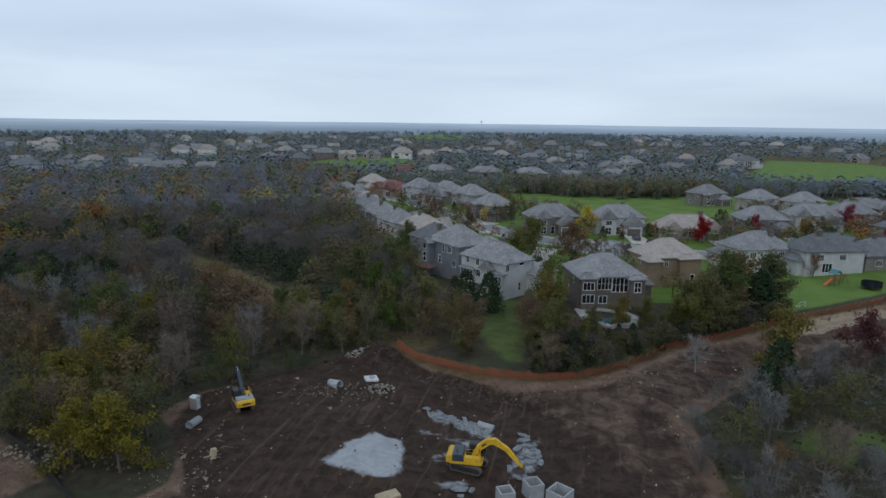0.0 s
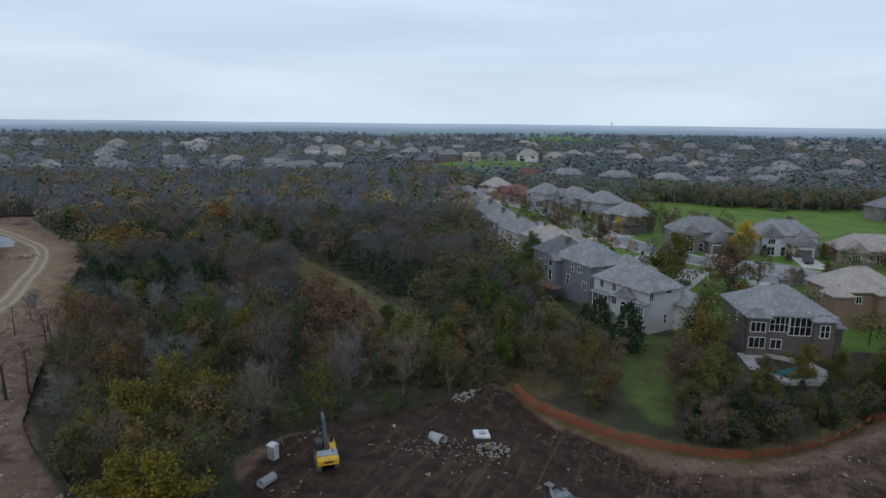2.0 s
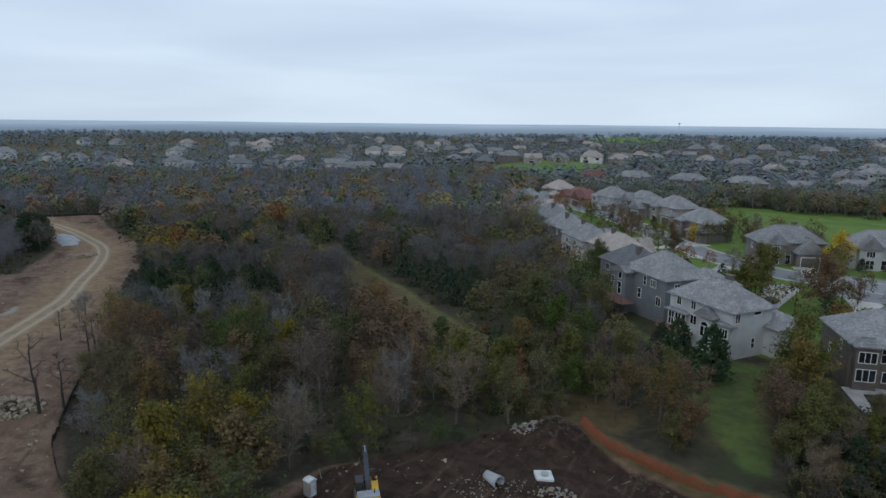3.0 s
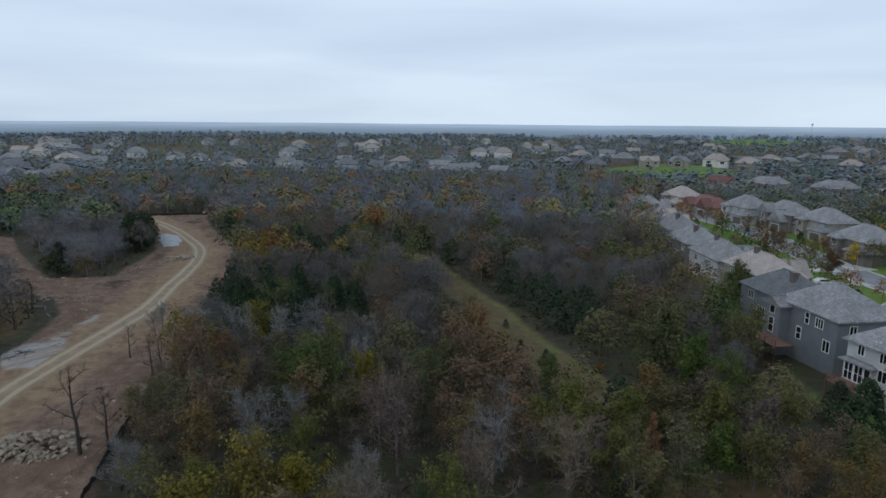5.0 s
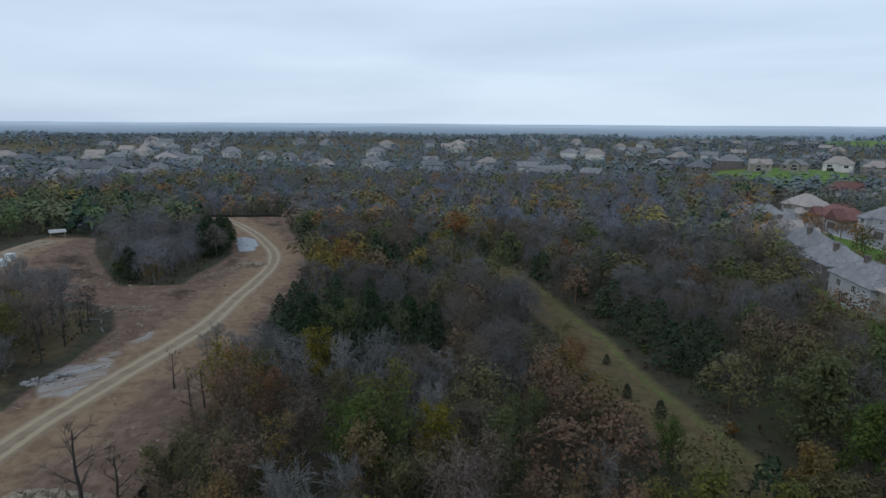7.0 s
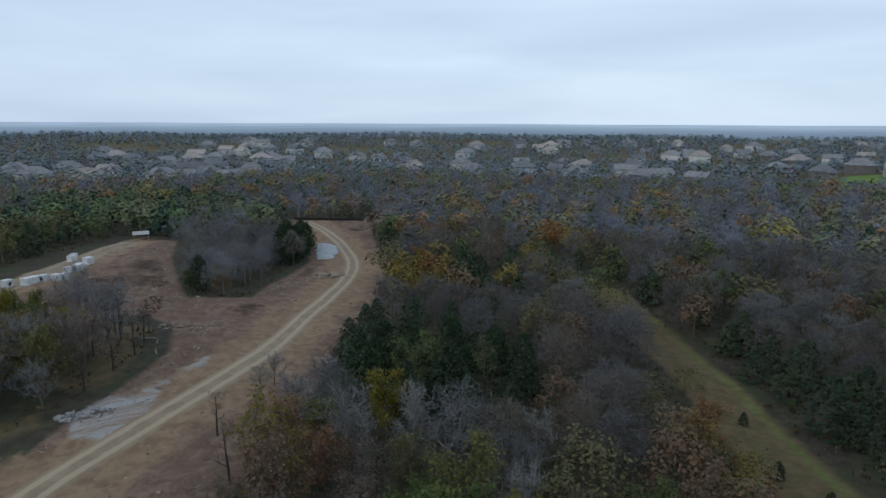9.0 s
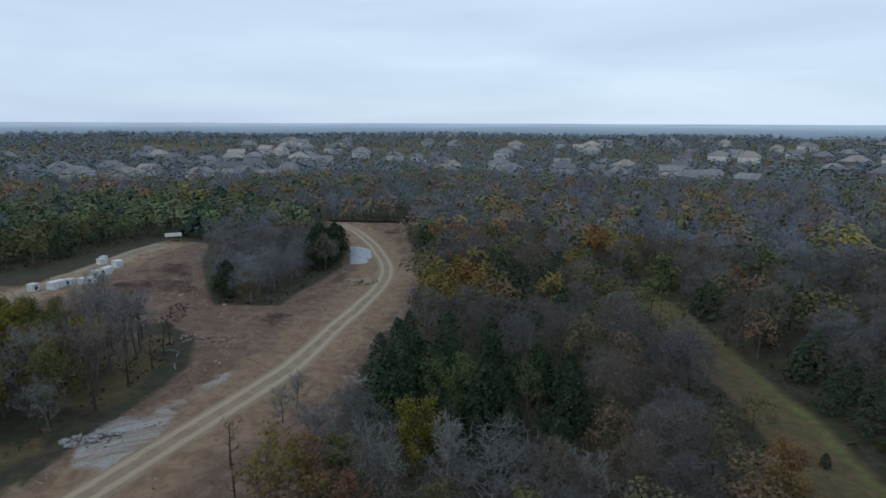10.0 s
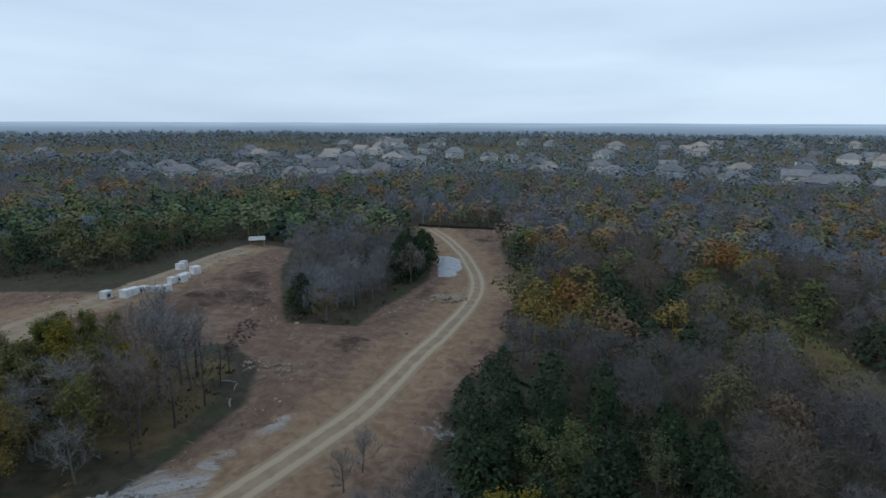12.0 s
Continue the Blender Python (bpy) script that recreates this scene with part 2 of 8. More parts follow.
    node_bump(nt, node_math(nt, "ADD", node_math(nt, "MULTIPLY", patch, 1.6), fine), 0.8, 0.25)
    return m


M_GROUND = ground_material()
M_BARK = surface("bark", (0.13, 0.11, 0.094), coarse=1.0, fine=14, bump=0.5, rough=0.95)
M_BARK_PALE = surface("pale_bark", (0.26, 0.25, 0.235), coarse=1.0, fine=14, bump=0.5, rough=0.95)
M_BARK_DARK = surface("dark_bark", (0.06, 0.05, 0.042), coarse=1.0, fine=14, bump=0.5, rough=0.95)
M_TWIG = leaf_material("grey_twigs", (0.122, 0.119, 0.116), (0.168, 0.164, 0.16), 0.0)
M_TWIG_BROWN = leaf_material("brown_twigs", (0.12, 0.092, 0.073), (0.172, 0.13, 0.104), 0.0)
LEAF = {
    "yellow": leaf_material("yellow_leaves", (0.175, 0.128, 0.03), (0.125, 0.1, 0.03)),
    "orange": leaf_material("orange_leaves", (0.2, 0.103, 0.029), (0.155, 0.09, 0.033)),
    "rust": leaf_material("rust_leaves", (0.155, 0.097, 0.045), (0.124, 0.088, 0.046)),
    "olive": leaf_material("olive_leaves", (0.085, 0.09, 0.03), (0.13, 0.12, 0.04)),
    "green": leaf_material("green_leaves", (0.058, 0.08, 0.025), (0.092, 0.11, 0.034)),
    "dull": leaf_material("dull_brown_leaves", (0.09, 0.068, 0.052), (0.122, 0.096, 0.074)),
    "red": leaf_material("red_leaves", (0.27, 0.02, 0.035), (0.17, 0.02, 0.03)),
    "maroon": leaf_material("maroon_leaves", (0.12, 0.032, 0.03), (0.085, 0.03, 0.026)),
    "golden": leaf_material("golden_leaves", (0.5, 0.33, 0.05), (0.4, 0.26, 0.05)),
    "cedar": leaf_material("cedar_needles", (0.022, 0.038, 0.02), (0.034, 0.048, 0.023), 0.1),
}
M_WOODS = tinted_material("woodland")
M_ROOF = roof_material("grey_shingles", (0.17, 0.17, 0.174), (0.245, 0.244, 0.249), (0.37, 0.372, 0.38))
M_ROOF_TAN = roof_material("tan_shingles", (0.30, 0.26, 0.235), (0.36, 0.32, 0.29), (0.42, 0.38, 0.35))
M_ROOF_DARK = roof_material("slate_shingles", (0.115, 0.12, 0.128), (0.16, 0.165, 0.175), (0.22, 0.228, 0.24))
M_ROOF_RED = roof_material("red_roof_tiles", (0.16, 0.068, 0.06), (0.19, 0.09, 0.08), (0.24, 0.15, 0.135))
M_WALL = {
    "white": siding_material("white_siding", (0.44, 0.455, 0.455)),
    "grey": siding_material("grey_siding", (0.16, 0.175, 0.19)),
    "cream": siding_material("cream_siding", (0.62, 0.61, 0.58)),
    "beige": surface("beige_stucco", (0.34, 0.31, 0.27), coarse=0.4, rough=0.9),
    "taupe": surface("taupe_stucco", (0.19, 0.172, 0.16), coarse=0.4, rough=0.9),
    "tan": brick_material("tan_brick", (0.25, 0.175, 0.11), (0.2, 0.14, 0.09), (0.24, 0.2, 0.165)),
    "stone": brick_material("brown_stone", (0.135, 0.11, 0.094), (0.085, 0.073, 0.066), (0.18, 0.165, 0.145), 1.6),
}
M_TRIM = surface("white_trim", (0.75, 0.75, 0.74), dark=(0.66, 0.66, 0.65), fine=5, rough=0.5, bump=0.1)
M_DECK = surface("red_brown_deck", (0.20, 0.105, 0.075), coarse=1.2, fine=8, rough=0.8)
M_TIMBER = surface("raw_timber", (0.42, 0.33, 0.21), coarse=1.2, fine=8, rough=0.8)
M_DOOR = surface("dark_garage_door", (0.13, 0.115, 0.10), coarse=0.8, fine=5, rough=0.55)
M_SLAB = surface("broken_slab_concrete", (0.25, 0.265, 0.28), dark=(0.15, 0.158, 0.165), coarse=1.1, fine=9, rough=0.92, bump=0.5)
M_CONC = surface("pale_concrete", (0.38, 0.395, 0.405), coarse=0.7, fine=12, rough=0.9, bump=0.4)
M_VAULT = surface("new_precast_concrete", (0.62, 0.63, 0.63), dark=(0.5, 0.505, 0.5), coarse=0.7, fine=10, rough=0.85)
M_PAVE = surface("driveway_concrete", (0.50, 0.48, 0.45), coarse=0.25, fine=6, rough=0.9)
M_TERRACE = surface("terrace_paving", (0.33, 0.32, 0.30), coarse=0.5, fine=6, rough=0.9)
M_ASPHALT = surface("worn_asphalt", (0.24, 0.245, 0.255), dark=(0.19, 0.195, 0.205), coarse=0.15, fine=9, rough=0.9)
M_ROCK = surface("limestone", (0.33, 0.27, 0.2), dark=(0.2, 0.16, 0.115), coarse=0.9, fine=8, rough=0.95, bump=0.6, depth=0.05)
M_ROCK_GREY = surface("grey_rubble", (0.33, 0.325, 0.315), dark=(0.2, 0.19, 0.18), coarse=0.9, fine=8, rough=0.95, bump=0.6, depth=0.05)
M_CLOD = surface("dark_clods", (0.085, 0.062, 0.05), coarse=0.9, fine=7, rough=1.0, bump=0.7, depth=0.06)
M_YELLOW = surface("machine_yellow", (0.72, 0.43, 0.02), dark=(0.6, 0.35, 0.025), coarse=0.8, fine=6, rough=0.45, bump=0.1, wear=(0.34, 0.22, 0.08))
M_STEEL = surface("dusty_track_steel", (0.15, 0.125, 0.105), coarse=1.2, fine=9, rough=0.75, metal=0.4, wear=(0.26, 0.21, 0.17))
M_BLACK = surface("black_machine_paint", (0.035, 0.036, 0.038), coarse=1.0, fine=7, rough=0.5)
M_BLUEGREY = surface("grey_machine_paint", (0.04, 0.052, 0.07), coarse=1.0, fine=7, rough=0.45, wear=(0.11, 0.12, 0.135))
M_HOOD = surface("dusty_engine_hood", (0.30, 0.33, 0.36), coarse=1.0, fine=7, rough=0.6)
M_BLUEGREY_PALE = surface("weathered_tank_paint", (0.55, 0.6, 0.66), coarse=0.1, fine=1.0, rough=0.6)
M_CHROME = surface("bright_rod", (0.6, 0.6, 0.6), rough=0.25, metal=1.0, bump=0.05)
M_PLASTIC = surface("grey_plastic", (0.42, 0.40, 0.38), coarse=1.0, fine=5, rough=0.5)
M_WHITE = surface("white_plastic", (0.75, 0.76, 0.77), coarse=1.0, fine=5, rough=0.45)
M_ORANGE = surface("orange_plastic", (0.55, 0.12, 0.03), coarse=0.8, fine=6, rough=0.5)


def net_material(name, a, b, cover):
    """A plastic mesh with holes too fine to see singly."""
    m, nt, n, l, p = base_material(name)
    co = n.new("ShaderNodeTexCoord").outputs["Object"]
    big = node_noise(nt, 0.35, 5.0, 0.65, co)
    l.new(node_mix(nt, node_range(nt, big, 0.35, 0.65), a, b), p.inputs["Base Color"])
    p.inputs["Roughness"].default_value = 0.8
    hole = node_noise(nt, 14.0, 2.0, 0.6, co)
    tr = n.new("ShaderNodeBsdfTransparent")
    mx = n.new("ShaderNodeMixShader")
    l.new(node_range(nt, node_math(nt, "ADD", hole, node_math(nt, "MULTIPLY", big, 0.35)), cover, cover + 0.12), mx.inputs[0])
    l.new(tr.outputs[0], mx.inputs[1])
    l.new(p.outputs[0], mx.inputs[2])
    l.new(mx.outputs[0], n["Material Output"].inputs["Surface"])
    return m


M_NET = net_material("orange_net", (0.33, 0.068, 0.03), (0.23, 0.08, 0.038), 0.57)
M_SILT = surface("black_silt_cloth", (0.022, 0.021, 0.022), coarse=0.8, fine=6, rough=0.85)
M_TEAL = surface("teal_canvas", (0.06, 0.22, 0.24), coarse=1.2, fine=5, rough=0.7)
M_REDWOOD = surface("red_stained_wood", (0.27, 0.07, 0.045), coarse=1.2, fine=7, rough=0.7)
M_NAVY = surface("dark_blue_mesh", (0.02, 0.03, 0.05), coarse=1.2, fine=7, rough=0.6)
M_CAR = surface("dark_car_paint", (0.03, 0.035, 0.045), coarse=1.0, fine=3, rough=0.25, bump=0.02)
M_CAR_WHITE = surface("white_car_paint", (0.7, 0.71, 0.72), coarse=1.0, fine=3, rough=0.25, bump=0.02)


def glass_material(name, colour, rough):
    m, nt, n, l, p = base_material(name)
    co = n.new("ShaderNodeTexCoord").outputs["Object"]
    l.new(node_mix(nt, node_noise(nt, 1.3, 2.0, 0.5, co), tuple(c * 0.6 for c in colour), colour), p.inputs["Base Color"])
    p.inputs["Roughness"].default_value = rough
    p.inputs["Specular IOR Level"].default_value = 0.6
    return m


M_GLASS = glass_material("dark_window_glass", (0.02, 0.022, 0.026), 0.08)
M_POOL = glass_material("pool_water", (0.03, 0.17, 0.19), 0.06)

# ---- plan: heights and zones ----
SPOTS = np.array([
    (-32, 78, -2), (-22, 72, -1.5), (-12, 88, -2.5), (0, 90, -4), (10, 72, -3.5), (8, 84, -4.5), (-60, 60, 0.5), (-104, 92, 0.6),
    (-79, 80, 1), (-122, 110, 1.5), (-116, 127, -0.8), (-150, 160, -2.4), (-172, 177, -3), (-207, 223, -3), (-175, 100, 2),
    (-186, 120, 1.8), (12, 122, -2), (28, 120, -1.5), (40, 100, -3), (70, 95, -2), (-50, 153, -5), (-64, 178, -5.5), (-28, 118, -5),
    (-90, 240, -4), (40, 190, 0), (10, 290, 0), (120, 180, 0), (-80, 130, -2), (-200, 500, -5), (-370, 420, -6)], float)


def value_noise(x, y, seed):
    """Smooth noise from 0 to 1 on arrays, one cell a metre."""
    xi, yi = np.floor(x).astype(np.int64), np.floor(y).astype(np.int64)
    fx, fy = x - xi, y - yi
    fx, fy = fx * fx * (3 - 2 * fx), fy * fy * (3 - 2 * fy)

    def cell(i, j):
        v = np.sin(i * 127.1 + j * 311.7 + seed * 74.7) * 43758.5453
        return v - np.floor(v)

    a, b, c, d = cell(xi, yi), cell(xi + 1, yi), cell(xi, yi + 1), cell(xi + 1, yi + 1)
    return (a * (1 - fx) + b * fx) * (1 - fy) + (c * (1 - fx) + d * fx) * fy


def fractal(x, y, size, seed, octaves=4):
    total, amp, norm = 0.0, 1.0, 0.0
    for k in range(octaves):
        total = total + amp * value_noise(x / size * 2 ** k, y / size * 2 ** k, seed + k)
        norm += amp
        amp *= 0.5
    return total / norm


def signed(poly, x, y):
    """The distance to a polygon's edge on arrays, negative inside."""
    x, y = np.asarray(x, float), np.asarray(y, float)
    best, inside = np.full(x.shape, 1e18), np.zeros(x.shape, bool)
    for (ax, ay), (bx, by) in zip(poly, poly[1:] + poly[:1]):
        dx, dy = bx - ax, by - ay
        t = np.clip(((x - ax) * dx + (y - ay) * dy) / (dx * dx + dy * dy + 1e-12), 0, 1)
        best = np.minimum(best, (x - ax - t * dx) ** 2 + (y - ay - t * dy) ** 2)
        if ay != by:
            inside ^= ((ay > y) != (by > y)) & (x < (bx - ax) * (y - ay) / (by - ay) + ax)
    d = np.sqrt(best)
    return np.where(inside, -d, d)


def along(line, x, y):
    """The distance to an open line on arrays."""
    x, y = np.asarray(x, float), np.asarray(y, float)
    best = np.full(x.shape, 1e18)
    for (ax, ay), (bx, by) in zip(line, line[1:]):
        dx, dy = bx - ax, by - ay
        t = np.clip(((x - ax) * dx + (y - ay) * dy) / (dx * dx + dy * dy + 1e-12), 0, 1)
        best = np.minimum(best, (x - ax - t * dx) ** 2 + (y - ay - t * dy) ** 2)
    return np.sqrt(best)


def ramp(v, a, b):
    t = np.clip((v - a) / (b - a), 0, 1)
    return t * t * (3 - 2 * t)


def disc(cx, cy, r, x, y, sx=1.0):
    return np.hypot((x - cx) / sx, y - cy) - r


# bare ground of the two sites
SITE_PIT = [(-34, 44), (-31, 54), (-28, 58), (-30, 67), (-36, 74), (-33, 81), (-25, 86), (-17, 95), (-11, 99), (-3.5, 94), (4, 90), (10, 87.8), (15, 87), (20.5, 87),
            (26, 89.5), (34, 96.5), (40, 102), (50, 106), (62, 112), (72, 117.5), (100, 131), (180, 158), (200, 130), (120, 108), (85, 108), (64, 100), (45, 86), (33, 76), (30, 50), (20, 30)]
PIT_DARK = [(-27, 60), (-33, 70), (-33, 80), (-25, 88), (-15, 98), (-9, 99.5), (-2, 92.5), (5.4, 89.3), (11.5, 83.5), (15.5, 77), (17, 70), (22, 62), (24, 54), (14, 44), (-20, 44)]
SITE_ROAD = [(-48, 40), (-40, 58), (-52, 66), (-65, 77), (-76, 92), (-92, 114), (-105, 128), (-117, 147), (-135, 165), (-149, 180), (-179, 200), (-206, 222), (-212, 219),
             (-228, 203), (-215, 199), (-190, 184), (-162, 163), (-146, 141), (-136, 131), (-143, 121), (-155, 125), (-178, 134), (-203, 147), (-215, 140), (-190, 117),
             (-175, 98), (-188, 82), (-175, 60), (-150, 78), (-142, 100), (-136, 110), (-124, 110), (-115, 105), (-108, 96), (-101, 86), (-92, 76), (-80, 60), (-70, 30)]
ROAD_TAN = [(-180, 70), (-172, 84), (-176, 100), (-190, 118), (-212, 138), (-204, 143), (-182, 122), (-168, 108), (-160, 92), (-155, 76)]
TRACK = [(-76, 58), (-86, 76.5), (-91, 84), (-95, 92.5), (-100.5, 104), (-106.5, 115.5), (-118, 130), (-125, 140.5), (-137, 154.5), (-146, 164.5), (-153, 170.5), (-163, 177.5), (-180, 187.5), (-205, 199), (-222, 205)]
NET_LINE = [(-7.5, 99), (-5.6, 96.8), (-2.2, 94.2), (0.8, 92.6), (5, 90.6), (10.4, 88.7), (15, 87.8), (19.8, 87.8), (24, 89), (29, 92.5), (34.4, 97.8), (38, 101.8), (44, 104.6), (51, 107.4), (56, 110), (62.4, 113.4), (70, 117.6), (98, 131), (130, 144)]
LAWN_BACK = [(3, 114), (6, 102), (9, 93), (15, 92), (17, 104), (18, 114), (20, 124), (22, 130), (12, 131), (2, 142), (-3, 156), (-10, 178), (-14, 179), (-8, 160), (-3, 142), (1, 126)]
LAWN_YARDS = [(70, 122), (100, 136), (180, 162), (260, 300), (160, 330), (40, 320), (-40, 330), (-34, 262), (-27, 225), (-18, 195), (-8, 170), (3, 148), (14, 135), (24, 128), (44, 128), (58, 128)]
GOLF_NEAR = [(32, 275), (60, 232), (84, 226), (120, 250), (170, 300), (140, 318), (90, 305), (45, 318)]
GOLF_FAR = [(-135, 500), (-95, 462), (-40, 480), (-10, 520), (-45, 570), (-90, 540)]
GOLF_RIGHT = [(200, 420), (260, 360), (380, 420), (420, 620), (330, 640), (260, 520)]
GOLF_RIDGE = [(-110, 1050), (20, 1000), (60, 1120), (-60, 1190)]
GLADE = [(-20, 125), (-25, 131), (-31, 136), (-38, 142.5), (-46, 152), (-54.5, 162.5), (-66, 174), (-75, 184), (-86, 193), (-101, 202), (-117, 212), (-130, 222)]
GROVE_FLOOR = [(-100, 76), (-103, 86), (-109, 95), (-116, 103), (-124, 109), (-134, 108), (-143, 98), (-140, 70), (-115, 60)]
MEADOW = [(46, 62), (56, 62), (58, 74), (48, 76), (40, 70)]
STREET = [(190, 170), (140, 162), (100, 168), (70, 174), (50, 180), (34, 184), (22, 200), (14, 222), (4, 246), (-10, 275), (-26, 300), (-40, 325)]
PUDDLE = [(-12.3, 63.7), (-10.6, 68.3), (-8.0, 71.0), (-5.4, 70), (-4.2, 66), (-5.2, 62.2), (-8.4, 61.6)]
WASH = [(-98, 86.8), (-101.5, 87.6), (-105.2, 90.8), (-106, 93.6), (-103.6, 95.3), (-108.6, 103.4), (-111.2, 107), (-110.4, 111), (-107.4, 108), (-104.5, 100.2), (-98.6, 95.2), (-94.4, 89.8)]
PILE_FAR = [(-183, 180), (-178.5, 184), (-169, 178), (-161, 170), (-162, 166), (-171, 172)]


def height(x, y):
    x, y = np.asarray(x, float), np.asarray(y, float)
    num, den = 0.0, 0.0
    for sx, sy, sz in SPOTS:
        wgt = 1.0 / ((x - sx) ** 2 + (y - sy) ** 2 + 60.0) ** 1.5
        num, den = num + wgt * sz, den + wgt
    z = num / den
    r = np.hypot(x, y)
    z = z + (fractal(x, y, 220.0, 3, 3) - 0.5) * 9.0 * ramp(r, 380, 800) + 9.0 * ramp(r, 450, 1200)
    z = z + ramp(r, 1700, 4600) * 20.0 - ramp(r, 1250, 2000) * 13.0
    z = z + 8.0 * np.exp(-((x + 70) / 75) ** 2 - ((y - 545) / 65) ** 2) + 7.0 * np.exp(-((x + 25) / 110) ** 2 - ((y - 1110) / 90) ** 2)
    # the cut bank round the pit, the heap at its far end, and heaps of stone
    z = z + 1.3 * ramp(signed(PIT_DARK, x, y), -1.2, 2.2) * ramp(-np.hypot(x - 9, y - 85), -30, -14)
    z = z + 2.4 * np.exp(-((x + 9.8) ** 2 + (y - 96.5) ** 2) / 12.0)
    z = z + 0.5 * ramp(-signed(PUDDLE, x, y), -0.6, 3.0) + 0.8 * ramp(-signed(PILE_FAR, x, y), -0.5, 3.0) + 0.35 * ramp(-signed(WASH, x, y), -0.5, 2.5)
    # clods and ruts on bare ground
    bare = np.maximum(ramp(-signed(SITE_PIT, x, y), 0, 3), ramp(-signed(SITE_ROAD, x, y), 0, 3)) * ramp(along(TRACK, x, y), 2.0, 5.0)
    z = z + bare * ((fractal(x, y, 5.0, 11, 3) - 0.5) * 1.1 + (fractal(x * 0.978 - y * 0.208, (y * 0.978 + x * 0.208) * 0.14, 1.5, 23, 3) - 0.5) * 0.55)
    # windrows of pushed-up earth along the site's edges
    z = z + 0.8 * np.exp(-((along(NET_LINE, x, y) - 2.8) / 0.9) ** 2) * ramp(x, 24, 34) * ramp(-signed(SITE_PIT, x, y), -1, 1)
    z = z + bare * 0.45 * np.exp(-((signed(SITE_ROAD, x, y) + 2.0) / 1.6) ** 2) * ramp(fractal(x, y, 11.0, 31, 3), 0.45, 0.7)
    return z


def ground_z(x, y):
    return float(height(np.array([x]), np.array([y]))[0])


def axis(lo, hi, step, far, grow):
    mid = list(np.arange(lo, hi + 1e-6, step))
    left, right, d = [], [], step
    a, b = lo, hi
    while a > -far:
        d *= grow
        a -= d
        left.append(max(a, -far))
    d = step
    while b < far:
        d *= grow
        b += d
        right.append(min(b, far))
    return np.array(left[::-1] + mid + right)


def mesh_of(name, verts, faces, material=None, smooth=False):
    """A mesh from arrays of places and of faces that all have the same number of corners."""
    verts, faces = np.asarray(verts, np.float32), np.asarray(faces, np.int32)
    me = bpy.data.meshes.new(name)
    k = faces.shape[1]
    me.vertices.add(len(verts))
    me.vertices.foreach_set("co", verts.ravel())
    me.loops.add(faces.size)
    me.loops.foreach_set("vertex_index", faces.ravel())
    me.polygons.add(len(faces))
    me.polygons.foreach_set("loop_start", np.arange(0, faces.size, k, dtype=np.int32))
    me.polygons.foreach_set("use_smooth", np.full(len(faces), smooth))
    me.update(calc_edges=True)
    if material:
        me.materials.append(material)
    return me


GX, GY = axis(-215, 85, 1.2, 4900, 1.08), axis(48, 215, 1.2, 4900, 1.08)
gx, gy = np.meshgrid(GX, GY)
gx, gy = gx.ravel(), gy.ravel()
gz = height(gx, gy)
cols, rows_n = len(GX), len(GY)
gi = (np.arange(rows_n - 1)[:, None] * cols + np.arange(cols - 1)[None, :]).ravel()
ground_mesh = mesh_of("ground", np.stack([gx, gy, gz], 1), np.stack([gi, gi + 1, gi + 1 + cols, gi + cols], 1), M_GROUND, True)


def zone_value(d, soft):
    return np.clip(0.5 - d / (2 * soft), 0, 1)


zones = {}
zones["soil"] = np.maximum(zone_value(signed(SITE_PIT, gx, gy), 1.6), zone_value(signed(SITE_ROAD, gx, gy), 2.5))
zones["dark"] = np.maximum(zone_value(signed(PIT_DARK, gx, gy), 1.5), 0.52 * ramp(fractal(gx, gy, 14.0, 61, 4), 0.42, 0.72) * zone_value(signed(SITE_ROAD, gx, gy), 3.0) * ramp(along(TRACK, gx, gy), 5, 10))
zones["dark"] = np.maximum(zones["dark"], 0.55 * zone_value(signed(SITE_PIT, gx, gy) + 1.0, 2.0))
zones["tan"] = np.maximum(zone_value(signed(ROAD_TAN, gx, gy), 4.0), zone_value(along(TRACK, gx, gy) - 8.5, 7.0) * 0.8)
zones["tan"] = np.maximum(zones["tan"], zone_value(along([(70, 114), (110, 128), (180, 150)], gx, gy) - 4.0, 3.0))
zones["pale"] = np.maximum.reduce([zone_value(signed(PUDDLE, gx, gy) - 0.4, 1.6), zone_value(disc(-1.5, 66.5, 2.0, gx, gy, 2.2), 3.0) * 0.62, zone_value(signed(PILE_FAR, gx, gy), 1.5),
                                   zone_value(along([(-0.5, 78.5), (3.0, 75.3), (6, 72.3)], gx, gy) - 1.6, 2.2) * 0.74, zone_value(along([(-1, 73), (3, 70), (4, 68)], gx, gy) - 1.2, 2.4) * 0.62, zone_value(along([(11, 70), (10, 66), (8, 63)], gx, gy) - 1.2, 2.0) * 0.7, zone_value(disc(0.5, 71.5, 1.4, gx, gy, 1.8), 2.4) * 0.5,
                                   zone_value(disc(-100, 122, 3.0, gx, gy, 2.0), 3.0) * 0.5, zone_value(disc(1.5, 61, 0.8, gx, gy, 2.0), 1.2) * 0.7])
zones["wash"] = zone_value(signed(WASH, gx, gy), 2.2) * (0.62 + 0.38 * ramp(along([(-97, 88), (-103, 92)], gx, gy), 11, 3))
lawns = [zone_value(signed(p, gx, gy), s) for p, s in ((LAWN_YARDS, 3.0), (GOLF_NEAR, 3.0), (GOLF_FAR, 5.0), (GOLF_RIGHT, 8.0), (GOLF_RIDGE, 12.0))] + [0.52 * zone_value(signed(MEADOW, gx, gy), 2.5), 0.49 * zone_value(signed(LAWN_BACK, gx, gy), 2.4)]
